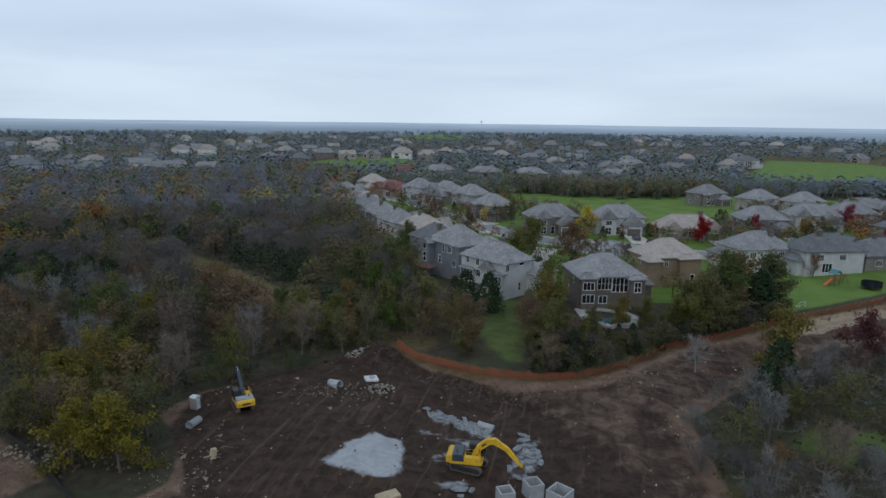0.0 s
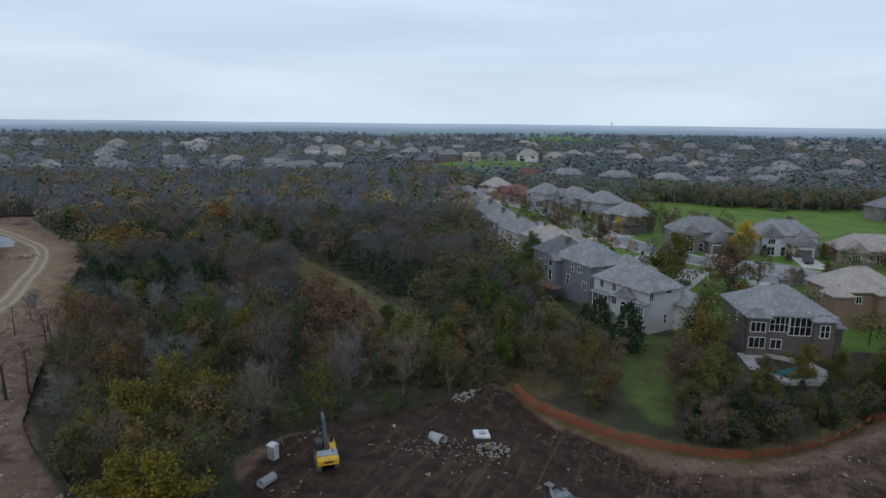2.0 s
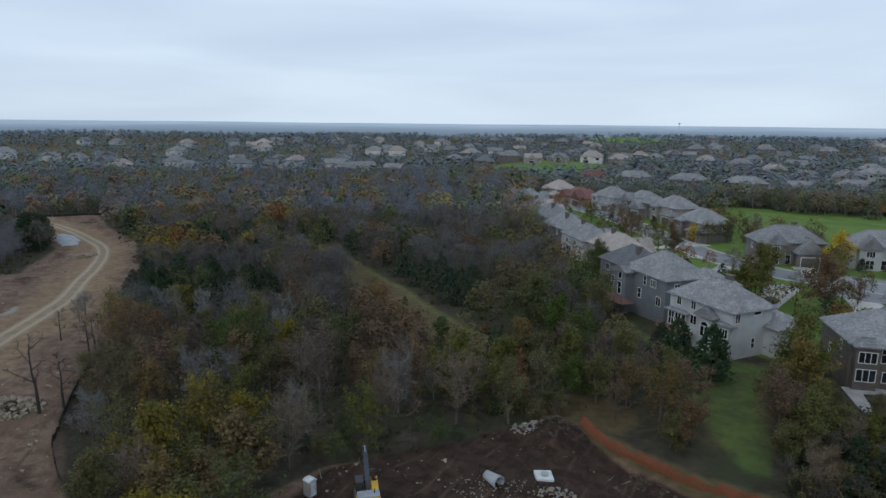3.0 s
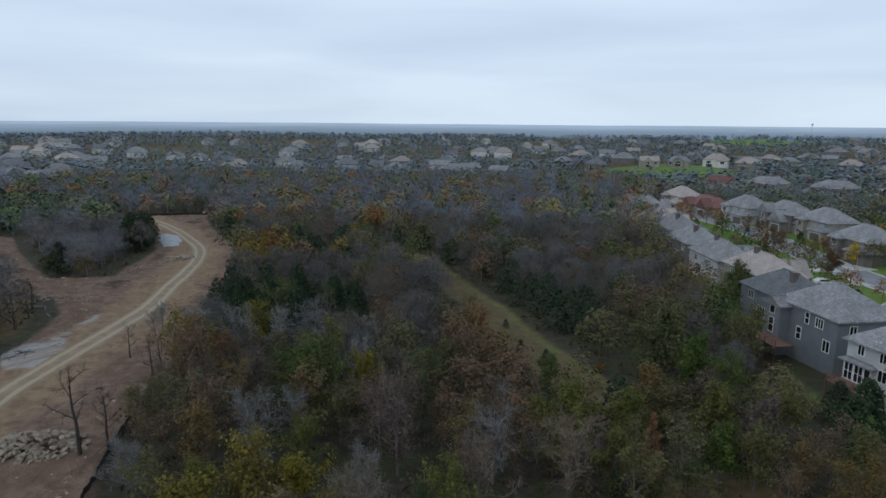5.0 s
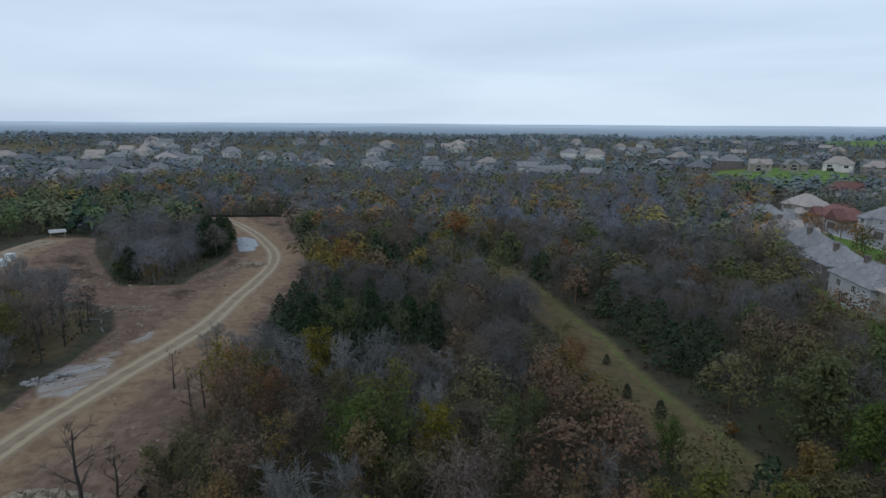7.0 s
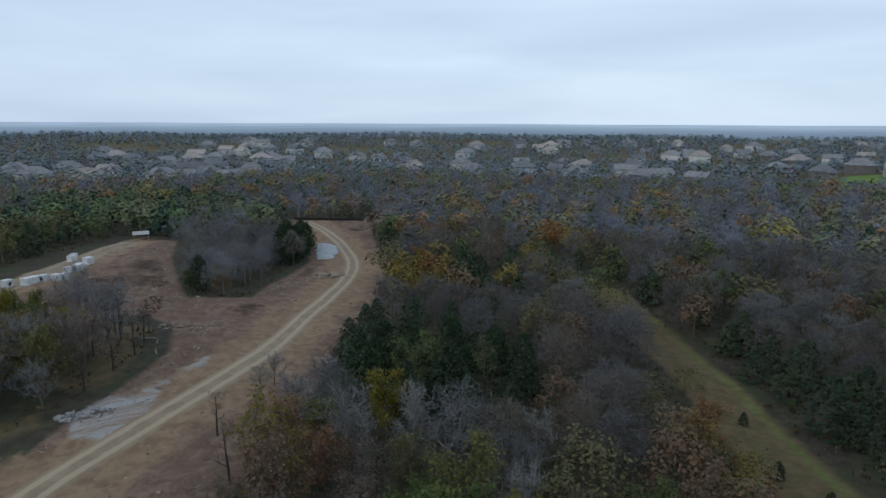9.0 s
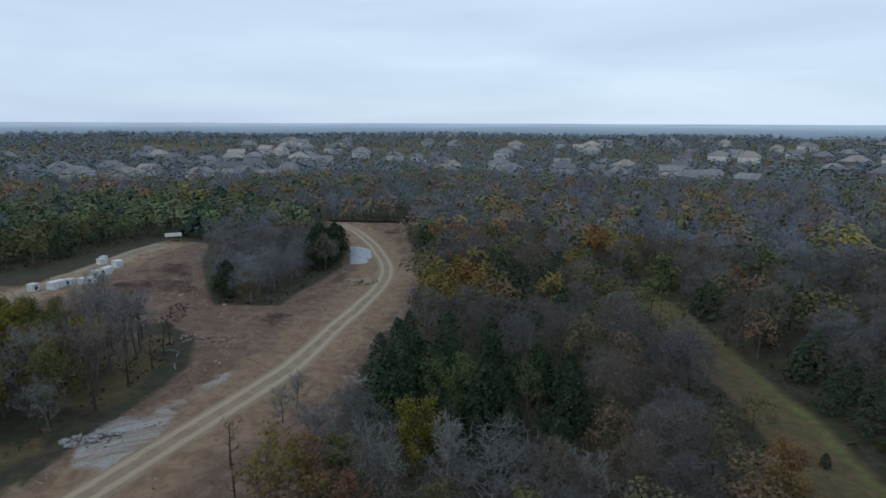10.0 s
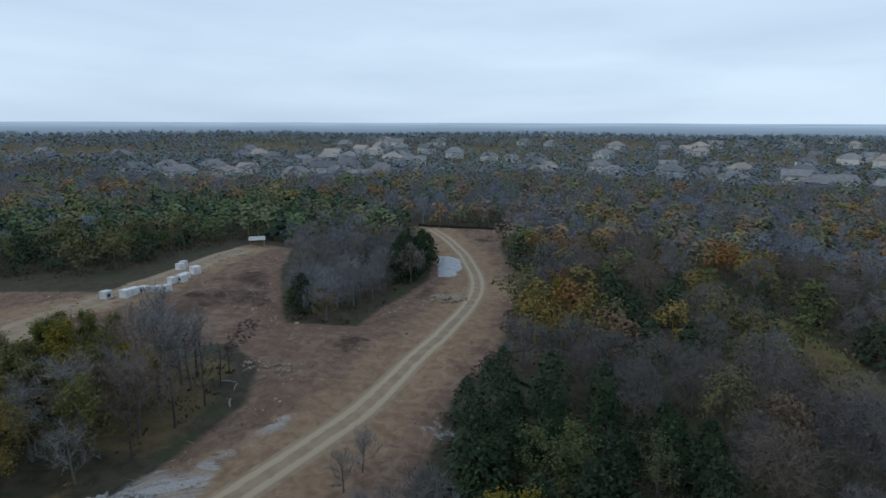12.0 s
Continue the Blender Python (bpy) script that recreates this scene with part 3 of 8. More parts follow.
far_green = 0.42 * (fractal(gx, gy, 120.0, 77, 2) > 0.6) * ramp(np.hypot(gx, gy), 380, 480)
zones["lawn"] = np.maximum.reduce(lawns + [far_green])
zones["rough"] = np.maximum.reduce([zone_value(along([(x - 2.4, y - 2.2) for x, y in GLADE], gx, gy) - 5.0, 3.0) * 0.85, zone_value(along(NET_LINE, gx, gy) - 2.2, 2.5), (0.3 + 0.5 * ramp(fractal(gx, gy, 7.0, 83, 4), 0.35, 0.65)) * zone_value(signed(GROVE_FLOOR, gx, gy), 5.0), zone_value(disc(-8, 104, 7, gx, gy), 4.0), zone_value(disc(10, 108, 15, gx, gy), 6.0) * 0.45, 0.55 * ramp(np.hypot(gx, gy), 330, 480)])
zones["lawn"] = np.maximum(zones["lawn"], zone_value(along(GLADE, gx, gy) - 1.9, 2.8) * 0.62)
for key, values in zones.items():
    ground_mesh.attributes.new(key, "FLOAT", "POINT").data.foreach_set("value", values.astype(np.float32))
ground = tagged(new("ground", ground_mesh), "rolling ground with bare brown soil, leaf litter and lawns", "ground", kind="structure")


def strip(name, line, half, lift, material, profile=((-1, 0), (1, 0)), step=1.5, uv=False):
    """A ribbon that lies on the ground along a line; profile: places across it (-1 to 1) with heights."""
    pts = []
    for (ax, ay), (bx, by) in zip(line, line[1:]):
        n = max(1, int(math.hypot(bx - ax, by - ay) / step))
        pts += [(ax + (bx - ax) * k / n, ay + (by - ay) * k / n) for k in range(n)]
    pts.append(line[-1])
    p = np.array(pts, float)
    for _ in range(6):
        p[1:-1] = 0.5 * p[1:-1] + 0.25 * (p[:-2] + p[2:])
    d = np.gradient(p, axis=0)
    d /= np.linalg.norm(d, axis=1)[:, None]
    nrm = np.stack([-d[:, 1], d[:, 0]], 1)
    vs, k = [], len(profile)
    for s, hz in profile:
        q = p + nrm * (s * half)
        vs.append(np.stack([q[:, 0], q[:, 1], height(q[:, 0], q[:, 1]) + lift + hz], 1))
    v = np.stack(vs, 1).reshape(-1, 3)
    i = (np.arange(len(p) - 1)[:, None] * k + np.arange(k - 1)[None, :]).ravel()
    f = np.stack([i, i + k, i + k + 1, i + 1], 1)
    me = mesh_of(name, v, f, material, True)
    if uv:
        vals = np.tile(np.array([s for s, _ in profile], np.float32), len(p))
        me.attributes.new("across", "FLOAT", "POINT").data.foreach_set("value", vals)
    return new(name, me)


def track_material(name, contrast):
    m, nt, n, l, p = base_material(name)
    co = n.new("ShaderNodeTexCoord").outputs["Object"]
    at = n.new("ShaderNodeAttribute")
    at.attribute_name = "across"
    patch = node_noise(nt, 0.5, 6.0, 0.65, co)
    fine = node_noise(nt, 4.0, 5.0, 0.7, co)
    off = node_math(nt, "ABSOLUTE", at.outputs["Fac"], 0.0)
    wob = node_math(nt, "ADD", off, node_math(nt, "MULTIPLY", node_math(nt, "SUBTRACT", patch, 0.5), 0.3))
    rut = node_math(nt, "MULTIPLY", node_range(nt, wob, 0.22, 0.36), node_range(nt, wob, 0.74, 0.56))
    col = node_mix(nt, node_range(nt, patch, 0.35, 0.65), (0.185, 0.135, 0.088), (0.24, 0.18, 0.12))
    col = node_mix(nt, node_math(nt, "MULTIPLY", rut, contrast), col, (0.33, 0.262, 0.17))
    col = node_mix(nt, node_range(nt, fine, 0.55, 0.8, 0.0, 0.4), col, (0.12, 0.09, 0.062))
    l.new(col, p.inputs["Base Color"])
    p.inputs["Roughness"].default_value = 0.95
    node_bump(nt, fine, 0.5, 0.08)
    return m


M_TRACK = track_material("dirt_track", 0.85)
M_LANE = track_material("scraped_lane", 0.28)
track = strip("dirt_road", TRACK, 2.3, 0.06, M_TRACK, ((-1, -0.12), (-0.75, 0.02), (-0.48, -0.03), (-0.2, 0.03), (0.2, 0.03), (0.48, -0.03), (0.75, 0.02), (1, -0.12)), 1.2, True)
tagged(track, "rutted tan dirt haul road with two pale wheel tracks", "road", kind="structure")
site_lane = strip("dirt_lane", [(62, 108), (80, 117), (110, 129), (160, 146)], 2.2, 0.12, M_LANE, ((-1, -0.1), (-0.48, -0.02), (0, 0.03), (0.48, -0.02), (1, -0.1)), 1.5, True)
tagged(site_lane, "tan dirt lane scraped along the lawns", "road", kind="structure")
vault_lane = strip("dirt_lane", [(-140, 62), (-158, 80), (-168, 95), (-178, 108), (-194, 124), (-206, 136)], 4.6, 0.08, M_LANE, ((-1, -0.12), (-0.48, -0.02), (0, 0.03), (0.48, -0.02), (1, -0.12)), 1.5, True)
tagged(vault_lane, "wide tan dirt lane past the precast vaults", "road", kind="structure")
street = strip("road", STREET, 4.6, 0.10, M_ASPHALT, ((-1, -0.05), (-0.6, 0.02), (0, 0.05), (0.6, 0.02), (1, -0.05)), 4.0)
tagged(street, "worn grey asphalt residential street", "road", kind="structure")
for side in (-1, 1):
    kp = np.array(STREET, float)
    kd = np.gradient(kp, axis=0)
    kd /= np.linalg.norm(kd, axis=1)[:, None]
    kl = [tuple(a) for a in (kp + np.stack([-kd[:, 1], kd[:, 0]], 1) * side * 4.85)]
    tagged(strip("kerb", kl, 0.25, 0.05, M_PAVE, ((-1, -0.1), (-0.9, 0.14), (0.9, 0.14), (1, -0.1)), 4.0), "pale concrete street kerb", "kerb", kind="structure")
# the turning circle at the bend
a = np.linspace(0, 2 * math.pi, 41)[:-1]
bx, by = 48 + 12 * np.cos(a), 179 + 11 * np.sin(a)
v = np.concatenate([np.stack([bx, by, height(bx, by) + 0.17], 1), [[48, 179, ground_z(48, 179) + 0.2]]])
f = np.array([(i, (i + 1) % 40, 40) for i in range(40)])
tagged(new("road", mesh_of("road", v, f, M_ASPHALT, True)), "worn grey asphalt turning circle", "road", kind="structure")

# ---- helpers for things ----
def part(name, bm, material, parent=None, label=""):
    """Links a bmesh as one mesh object under a thing or a part."""
    me = bpy.data.meshes.new(name)
    bm.to_mesh(me)
    bm.free()
    me.materials.append(material)
    ob = new(name, me)
    ob.parent = parent
    return tagged(ob, label)


def share(name, me, parent, m, label=""):
    """A part on a mesh that others use too."""
    ob = new(name, me)
    ob.parent = parent
    ob.matrix_basis = m
    return tagged(ob, label)


def thing(name, m, label, category, group=""):
    ob = new(name)
    ob.empty_display_size = 0.5
    ob.matrix_basis = m
    return tagged(ob, label, category, group)


def add_box(bm, x0, y0, z0, x1, y1, z1, m=None):
    vs = [bm.verts.new((x, y, z)) for z in (z0, z1) for x, y in ((x0, y0), (x1, y0), (x1, y1), (x0, y1))]
    if m is not None:
        for q in vs:
            q.co = m @ q.co
    for ids in ((3, 2, 1, 0), (4, 5, 6, 7), (0, 1, 5, 4), (1, 2, 6, 5), (2, 3, 7, 6), (3, 0, 4, 7)):
        bm.faces.new([vs[i] for i in ids])
    return vs


def box(x0, y0, z0, x1, y1, z1, bevel=0.0):
    bm = bmesh.new()
    add_box(bm, x0, y0, z0, x1, y1, z1)
    if bevel:
        bmesh.ops.bevel(bm, geom=bm.edges[:], offset=bevel, segments=2, affect="EDGES", profile=0.6)
    return bm


def prism(profile, y0, y1, bevel=0.0, bm=None):
    """A side view (x, z) drawn out from y0 to y1."""
    bm = bm or bmesh.new()
    a = [bm.verts.new((x, y0, z)) for x, z in profile]
    b = [bm.verts.new((x, y1, z)) for x, z in profile]
    bm.faces.new(a)
    bm.faces.new(b[::-1])
    for i in range(len(a)):
        j = (i + 1) % len(a)
        bm.faces.new((a[j], a[i], b[i], b[j]))
    bmesh.ops.recalc_face_normals(bm, faces=bm.faces[:])
    if bevel:
        bmesh.ops.bevel(bm, geom=bm.edges[:], offset=bevel, segments=2, affect="EDGES", profile=0.6)
    return bm


def lattice(us, vs, solid, z0, z1, bm=None):
    """A slab from z0 to z1 cut to the cells (i, j) of a grid that are solid, as one piece."""
    bm = bm or bmesh.new()
    grid = [[bm.verts.new((u, v, z0)) for v in vs] for u in us]
    faces = [bm.faces.new((grid[i][j], grid[i + 1][j], grid[i + 1][j + 1], grid[i][j + 1])) for i in range(len(us) - 1) for j in range(len(vs) - 1) if solid(i, j)]
    up = bmesh.ops.extrude_face_region(bm, geom=faces, use_keep_orig=True)["geom"]
    for g in up:
        if isinstance(g, bmesh.types.BMVert):
            g.co.z = z1
    bmesh.ops.delete(bm, geom=[v for v in bm.verts if not v.link_faces], context="VERTS")
    bmesh.ops.recalc_face_normals(bm, faces=bm.faces[:])
    return bm


def rod(bm, p, q, r, n=8, r2=None):
    p, q = Vector(p), Vector(q)
    d = q - p
    rot = d.to_track_quat("Z", "Y").to_matrix().to_4x4()
    bmesh.ops.create_cone(bm, cap_ends=True, segments=n, radius1=r, radius2=r if r2 is None else r2, depth=d.length, matrix=Matrix.Translation((p + q) / 2) @ rot)
    return bm


# ---- trees ----
def unit(v):
    return v / (np.linalg.norm(v, axis=-1, keepdims=True) + 1e-9)


def tubes(p0, p1, r0, r1, n):
    p0, p1 = np.asarray(p0, float), np.asarray(p1, float)
    d = unit(p1 - p0)
    ref = np.where(np.abs(d[:, 2:3]) > 0.9, [[1.0, 0, 0]], [[0, 0, 1.0]])
    u = unit(np.cross(d, ref))
    w = np.cross(d, u)
    a = np.arange(n) * 2 * math.pi / n
    ring = u[:, None] * np.cos(a)[None, :, None] + w[:, None] * np.sin(a)[None, :, None]
    v = np.concatenate([p0[:, None] + ring * np.asarray(r0)[:, None, None], p1[:, None] + ring * np.asarray(r1)[:, None, None]], 1).reshape(-1, 3)
    k = np.arange(n)
    k2 = (k + 1) % n
    quad = np.concatenate([np.stack([k, k2, k2 + n], 1), np.stack([k, k2 + n, k + n], 1)])
    f = (np.arange(len(p0))[:, None, None] * 2 * n + quad[None]).reshape(-1, 3)
    return v, f


def slivers(p, d, width, rng):
    """Thin tapered twigs from p along d."""
    s = unit(np.cross(d, rng.normal(size=d.shape))) * width
    v = np.stack([p - s, p + s, p + d], 1).reshape(-1, 3)
    return v, np.arange(len(v)).reshape(-1, 3)


def leaf_quads(c, size, rng, flat=0.4, out=None, stray=0.45):
    """Small pointed leaf clumps at c; out: the way in which each faces, apart from its own stray."""
    n = len(c)
    if out is None:
        nrm = unit(rng.normal(size=(n, 3)) + [0, 0, flat])
    else:
        nrm = unit(unit(out) + rng.normal(0, stray, (n, 3)) + [0, 0, flat])
    u = unit(np.cross(nrm, rng.normal(size=(n, 3))))
    w = np.cross(nrm, u)
    s = (size * rng.uniform(0.6, 1.35, n))[:, None]
    v = np.stack([c - u * s, c + w * s * 0.62 + nrm * s * 0.1, c + u * s, c - w * s * 0.62 - nrm * s * 0.1], 1).reshape(-1, 3)
    i = np.arange(n)[:, None] * 4
    f = np.concatenate([i + [0, 1, 2], i + [0, 2, 3]])
    return v, f


def join(*pairs):
    vs, fs, o = [], [], 0
    for v, f in pairs:
        vs.append(v)
        fs.append(f + o)
        o += len(v)
    return np.concatenate(vs), np.concatenate(fs)


def skeleton_tree(rng, high, spread, first, limbs, branches):
    """A trunk, limbs and branches: segments by thickness, and the places and ways of the twigs' roots."""
    thick, mid, thin, roots = [], [], [], []
    r0 = 0.016 * high + 0.04
    p = np.zeros(3)
    axis_pts = [p]
    lean = rng.normal(0, 0.05, 2)
    for k in range(5):
        p = p + np.array([lean[0] + rng.normal(0, 0.05), lean[1] + rng.normal(0, 0.05), 1]) * high * 0.145
        axis_pts.append(p)
    radii = [r0 * (1 - 0.16 * k) for k in range(6)]
    for k in range(5):
        thick.append((axis_pts[k], axis_pts[k + 1], radii[k], radii[k + 1]))
    for i in range(limbs):
        t = first + (0.98 - first) * (i + rng.uniform(0, 0.8)) / limbs
        s = min(t * 5, 4.999)
        k = int(s)
        q = axis_pts[k] + (axis_pts[k + 1] - axis_pts[k]) * (s - k)
        az = i * 2.4 + rng.uniform(-0.5, 0.5)
        up = rng.uniform(0.1, 0.5) + 1.5 * t * t
        d = unit(np.array([math.cos(az), math.sin(az), up]))
        length = spread * rng.uniform(0.75, 1.15) * (1.1 - 0.5 * t)
        r = radii[k] * 0.5
        for j in range(3):
            d2 = unit(d + rng.normal(0, 0.22, 3) + [0, 0, 0.08])
            e = q + d2 * length / 3
            mid.append((q, e, r * (1 - 0.28 * j), r * (1 - 0.28 * (j + 1))))
            for b in range(branches):
                u = rng.uniform(0.1, 1) if j else rng.uniform(0.5, 1)
                s0 = q + (e - q) * u
                bd = unit(d2 * 0.7 + rng.normal(0, 0.6, 3) + [0, 0, 0.25])
                bl = length * rng.uniform(0.22, 0.42)
                m0 = s0 + bd * bl * 0.55
                m1 = m0 + unit(bd + rng.normal(0, 0.35, 3) + [0, 0, 0.1]) * bl * 0.5
                br = r * 0.3 * (1 - 0.2 * j) + 0.006
                thin += [(s0, m0, br, br * 0.65), (m0, m1, br * 0.65, br * 0.25)]
                for c, w in ((m0, bd), (m1, bd), (0.5 * (m0 + m1), bd), (0.5 * (s0 + m0), bd)):
                    roots.append((c, w))
            q, d = e, d2
        roots.append((q, d))
    return thick, mid, thin, roots


def seg(v, f_n):
    a = list(zip(*v))
    return tubes(np.array(a[0]), np.array(a[1]), np.array(a[2]), np.array(a[3]), f_n)


def tree_shape(kind, seed):
    """(trunk, crown) arrays of one grown tree, its foot at the origin."""
    rng = np.random.default_rng(seed)
    if kind == "cedar":
        high = rng.uniform(5.8, 7.4)
        trunk = tubes(np.array([[0, 0, -0.4], [0, 0, high * 0.5]]), np.array([[0, 0, high * 0.5], [0, 0, high * 0.96]]), [0.16, 0.09], [0.09, 0.02], 5)
        # tiers of sprays, each lobe with its own reach
        n = 900
        t = rng.uniform(0.03, 1, n) ** 0.85
        az = rng.uniform(0, 6.283, n)
        ph = rng.uniform(0, 6.283, 3)
        prof = np.minimum(1.0, t * 4 + 0.35) * (1 - t) ** 0.6 * high * 0.4 + 0.1
        rad = prof * np.sqrt(rng.uniform(0.45, 1, n)) * (1 + 0.2 * np.sin(az * 3 + t * 9 + ph[0]) + 0.14 * np.sin(az * 7 - t * 14 + ph[1]))
        c = np.stack([np.cos(az) * rad, np.sin(az) * rad, t * high + rng.normal(0, 0.12, n)], 1)
        out = np.stack([np.cos(az), np.sin(az), 0.35 + 0.8 * t], 1)
        d = unit(out + rng.normal(0, 0.3, out.shape)) * rng.uniform(0.25, 0.6, n)[:, None]
        crown = join(leaf_quads(c, 0.27, rng, 0.35, out, 0.5), slivers(c[::2], d[::2], 0.09, rng))
        return trunk, crown
    if kind == "cypress":
        high = 6.6
        trunk = tubes(np.array([[0, 0, -0.4]]), np.array([[0, 0, high * 0.95]]), [0.15], [0.02], 5)
        n = 1000
        t = rng.uniform(0.06, 1, n)
        az = rng.uniform(0, 6.283, n)
        tier = 0.75 + 0.3 * np.sin(t * 38)
        rad = (1.02 - t) * high * 0.30 * np.sqrt(rng.uniform(0.3, 1, n)) * tier * (1 + 0.15 * np.sin(az * 5 + t * 20))
        c = np.stack([np.cos(az) * rad, np.sin(az) * rad, t * high], 1)
        return trunk, leaf_quads(c, 0.2, rng)
    if kind == "snag":
        high = rng.uniform(7, 9)
        thick, mid, thin, roots = skeleton_tree(rng, high, high * 0.28, 0.35, 6, 1)
        trunk = join(seg(thick, 6), seg(mid, 4))
        c, w = np.array([r[0] for r in roots]), np.array([r[1] for r in roots])
        return trunk, join(seg(thin, 3), slivers(np.repeat(c, 3, 0), unit(np.repeat(w, 3, 0) + rng.normal(0, 0.5, (len(c) * 3, 3))) * rng.uniform(0.4, 1.0, (len(c) * 3, 1)), 0.015, rng))
    high = rng.uniform(8.5, 11.5)
    if kind == "bare":
        thick, mid, thin, roots = skeleton_tree(rng, high, high * 0.46, 0.22, 10, 4)
    else:
        thick, mid, thin, roots = skeleton_tree(rng, high, high * 0.44, 0.2, 10, 3)
    trunk = join(seg(thick, 6), seg(mid, 3))
    c, w = np.array([r[0] for r in roots]), np.array([r[1] for r in roots])
    if kind == "bare":
        k = 2
        cc = np.repeat(c, k, 0)
        d = unit(np.repeat(w, k, 0) * 0.8 + rng.normal(0, 0.55, cc.shape) + [0, 0, 0.25]) * rng.uniform(0.5, 1.35, (len(cc), 1))
        tips = cc + d * rng.uniform(0.3, 0.8, (len(cc), 1))
        d2 = unit(d + rng.normal(0, 0.6, d.shape)) * rng.uniform(0.3, 0.8, (len(cc), 1))
        return trunk, join(seg(thin, 3), slivers(cc, d, 0.026, rng), slivers(tips, d2, 0.024, rng))
    # leaves stand in uneven clumps about the branches
    dens = {"thin": 4, "full": 7, "dense": 11}[kind]
    keep = rng.uniform(size=len(c)) < {"thin": 0.7, "full": 0.88, "dense": 1.0}[kind]
    cc = np.repeat(c[keep], dens, 0)
    off = rng.normal(0, {"thin": 0.42, "full": 0.4, "dense": 0.4}[kind], cc.shape)
    out = unit(off) + 0.8 * unit(cc - [0, 0, high * 0.45])
    crown = leaf_quads(cc + off, {"thin": 0.16, "full": 0.17, "dense": 0.18}[kind], rng, 0.35, out, 0.5)
    twigs = join(seg(thin, 3), slivers(c, unit(w + rng.normal(0, 0.5, w.shape)) * rng.uniform(0.4, 1.0, (len(c), 1)), 0.018, rng))
    return join(trunk, twigs), crown


SHAPES, PROTOS = {}, {}
TREE_TEXT = {
    "bare": ("bare grey-twigged deciduous tree in the autumn wood", "tree"),
    "brownbare": ("leafless brown-twigged deciduous tree in the autumn wood", "tree"),
    "snag": ("dead dark leafless tree with broken branches", "tree"),
    "pale": ("bare tree with pale whitish bark and limbs", "tree"),
    "cedar": ("dark green bushy cedar tree reaching to the ground", "tree"),
    "cypress": ("small orange cone-shaped autumn conifer", "tree"),
    "yellow": ("autumn tree with sparse yellow leaves", "tree"), "orange": ("autumn tree with orange leaves", "tree"),
    "rust": ("autumn tree with rust-brown leaves", "tree"), "dull": ("tree with the last dull brown leaves among grey twigs", "tree"), "olive": ("tree with thinning olive-brown leaves", "tree"),
    "maroon": ("small tree in dull maroon leaf beside the bare soil", "tree"), "golden": ("tree in bright golden leaf in a garden", "tree"), "green": ("tree still in green leaf", "tree"), "red": ("ornamental tree in deep crimson leaf", "tree"),
}


def tree(look_name, x, y, size=1.0, turn=0.0, variant=0, dense=None, tall=1.0):
    """One tree on the ground, with trunk and crown."""
    kind = {"bare": "bare", "brownbare": "bare", "pale": "bare", "snag": "snag", "cedar": "cedar", "cypress": "cypress"}.get(look_name, dense or "full")
    key = (look_name, kind, variant)
    m = Matrix.LocRotScale((x, y, ground_z(x, y) - 0.15), Euler((0, 0, turn)), (size, size, size * tall))
    if key in PROTOS:
        proto, ps = PROTOS[key]
        return copy_thing(proto, m @ Matrix.Diagonal((1 / ps[0], 1 / ps[1], 1 / ps[2], 1)))
    skey = (kind, variant)
    if skey not in SHAPES:
        SHAPES[skey] = tree_shape(kind, 100 * variant + sum(ord(ch) for ch in kind))
    (tv, tf), (cv, cf) = SHAPES[skey]
    label, cat = TREE_TEXT[look_name]
    top = thing("tree", m, label, cat, "woodland trees")
    bark = {"pale": M_BARK_PALE, "snag": M_BARK_DARK, "cedar": M_BARK_DARK, "cypress": M_BARK_DARK}.get(look_name, M_BARK)
    leaf = {"bare": M_TWIG, "brownbare": M_TWIG_BROWN, "pale": M_BARK_PALE, "snag": M_BARK_DARK, "cypress": LEAF["orange"]}.get(look_name) or LEAF[look_name]
    t = new("trunk", mesh_of("trunk", tv, tf, bark, True))
    c = new("crown", mesh_of("crown", cv, cf, leaf))
    t.parent = c.parent = top
    PROTOS[key] = (top, (size, size, size * tall))
    return top


# where the woods stand
WOOD = [(-41, 57), (-53, 64), (-66, 76), (-78, 91), (-94, 114), (-107, 128), (-119, 147), (-137, 165), (-151, 180), (-181, 200), (-208, 224), (-230, 205), (-222, 200),
        (-205, 180), (-207, 150), (-222, 140), (-200, 117), (-190, 98), (-200, 78), (-260, 40), (-560, 40), (-560, 130), (-470, 140), (-420, 130), (-370, 200), (-370, 300), (-330, 380), (-200, 400), (-130, 460), (-85, 455), (-55, 400), (-50, 330),
        (-42, 290), (-36, 258), (-29, 226), (-21, 196), (-12, 172), (-5, 152), (-3, 138), (-1, 124), (-5, 112), (-11, 102), (-18, 95), (-26, 87), (-34, 82), (-38, 74), (-32, 67), (-30, 58)]
ISLAND = [(-143, 122), (-138, 131), (-147, 141), (-161, 160), (-185, 181), (-198, 176), (-200, 152), (-180, 137), (-156, 127)]
FRONT_GROVE = [(-104, 78), (-105, 86), (-111, 94), (-117, 101), (-123, 107), (-134, 106), (-141, 96), (-147, 80), (-140, 66), (-120, 64)]
THICKET = [(14.5, 90), (20, 90), (24, 91.5), (32, 98), (40, 104.5), (50, 109), (58, 113), (70, 119.5), (66, 134), (56, 130), (47, 118), (37, 113), (26, 114), (19, 112), (17, 102)]
CORNER = [(29, 50), (31, 66), (36, 75), (46, 86), (62, 98), (75, 99), (80, 80), (60, 50)]
BARE_SPOT = [(-93, 112), (-99, 117), (-104, 124), (-97, 126), (-88, 118)]
SKIP = (GOLF_NEAR, GOLF_FAR, GOLF_RIGHT, GOLF_RIDGE)


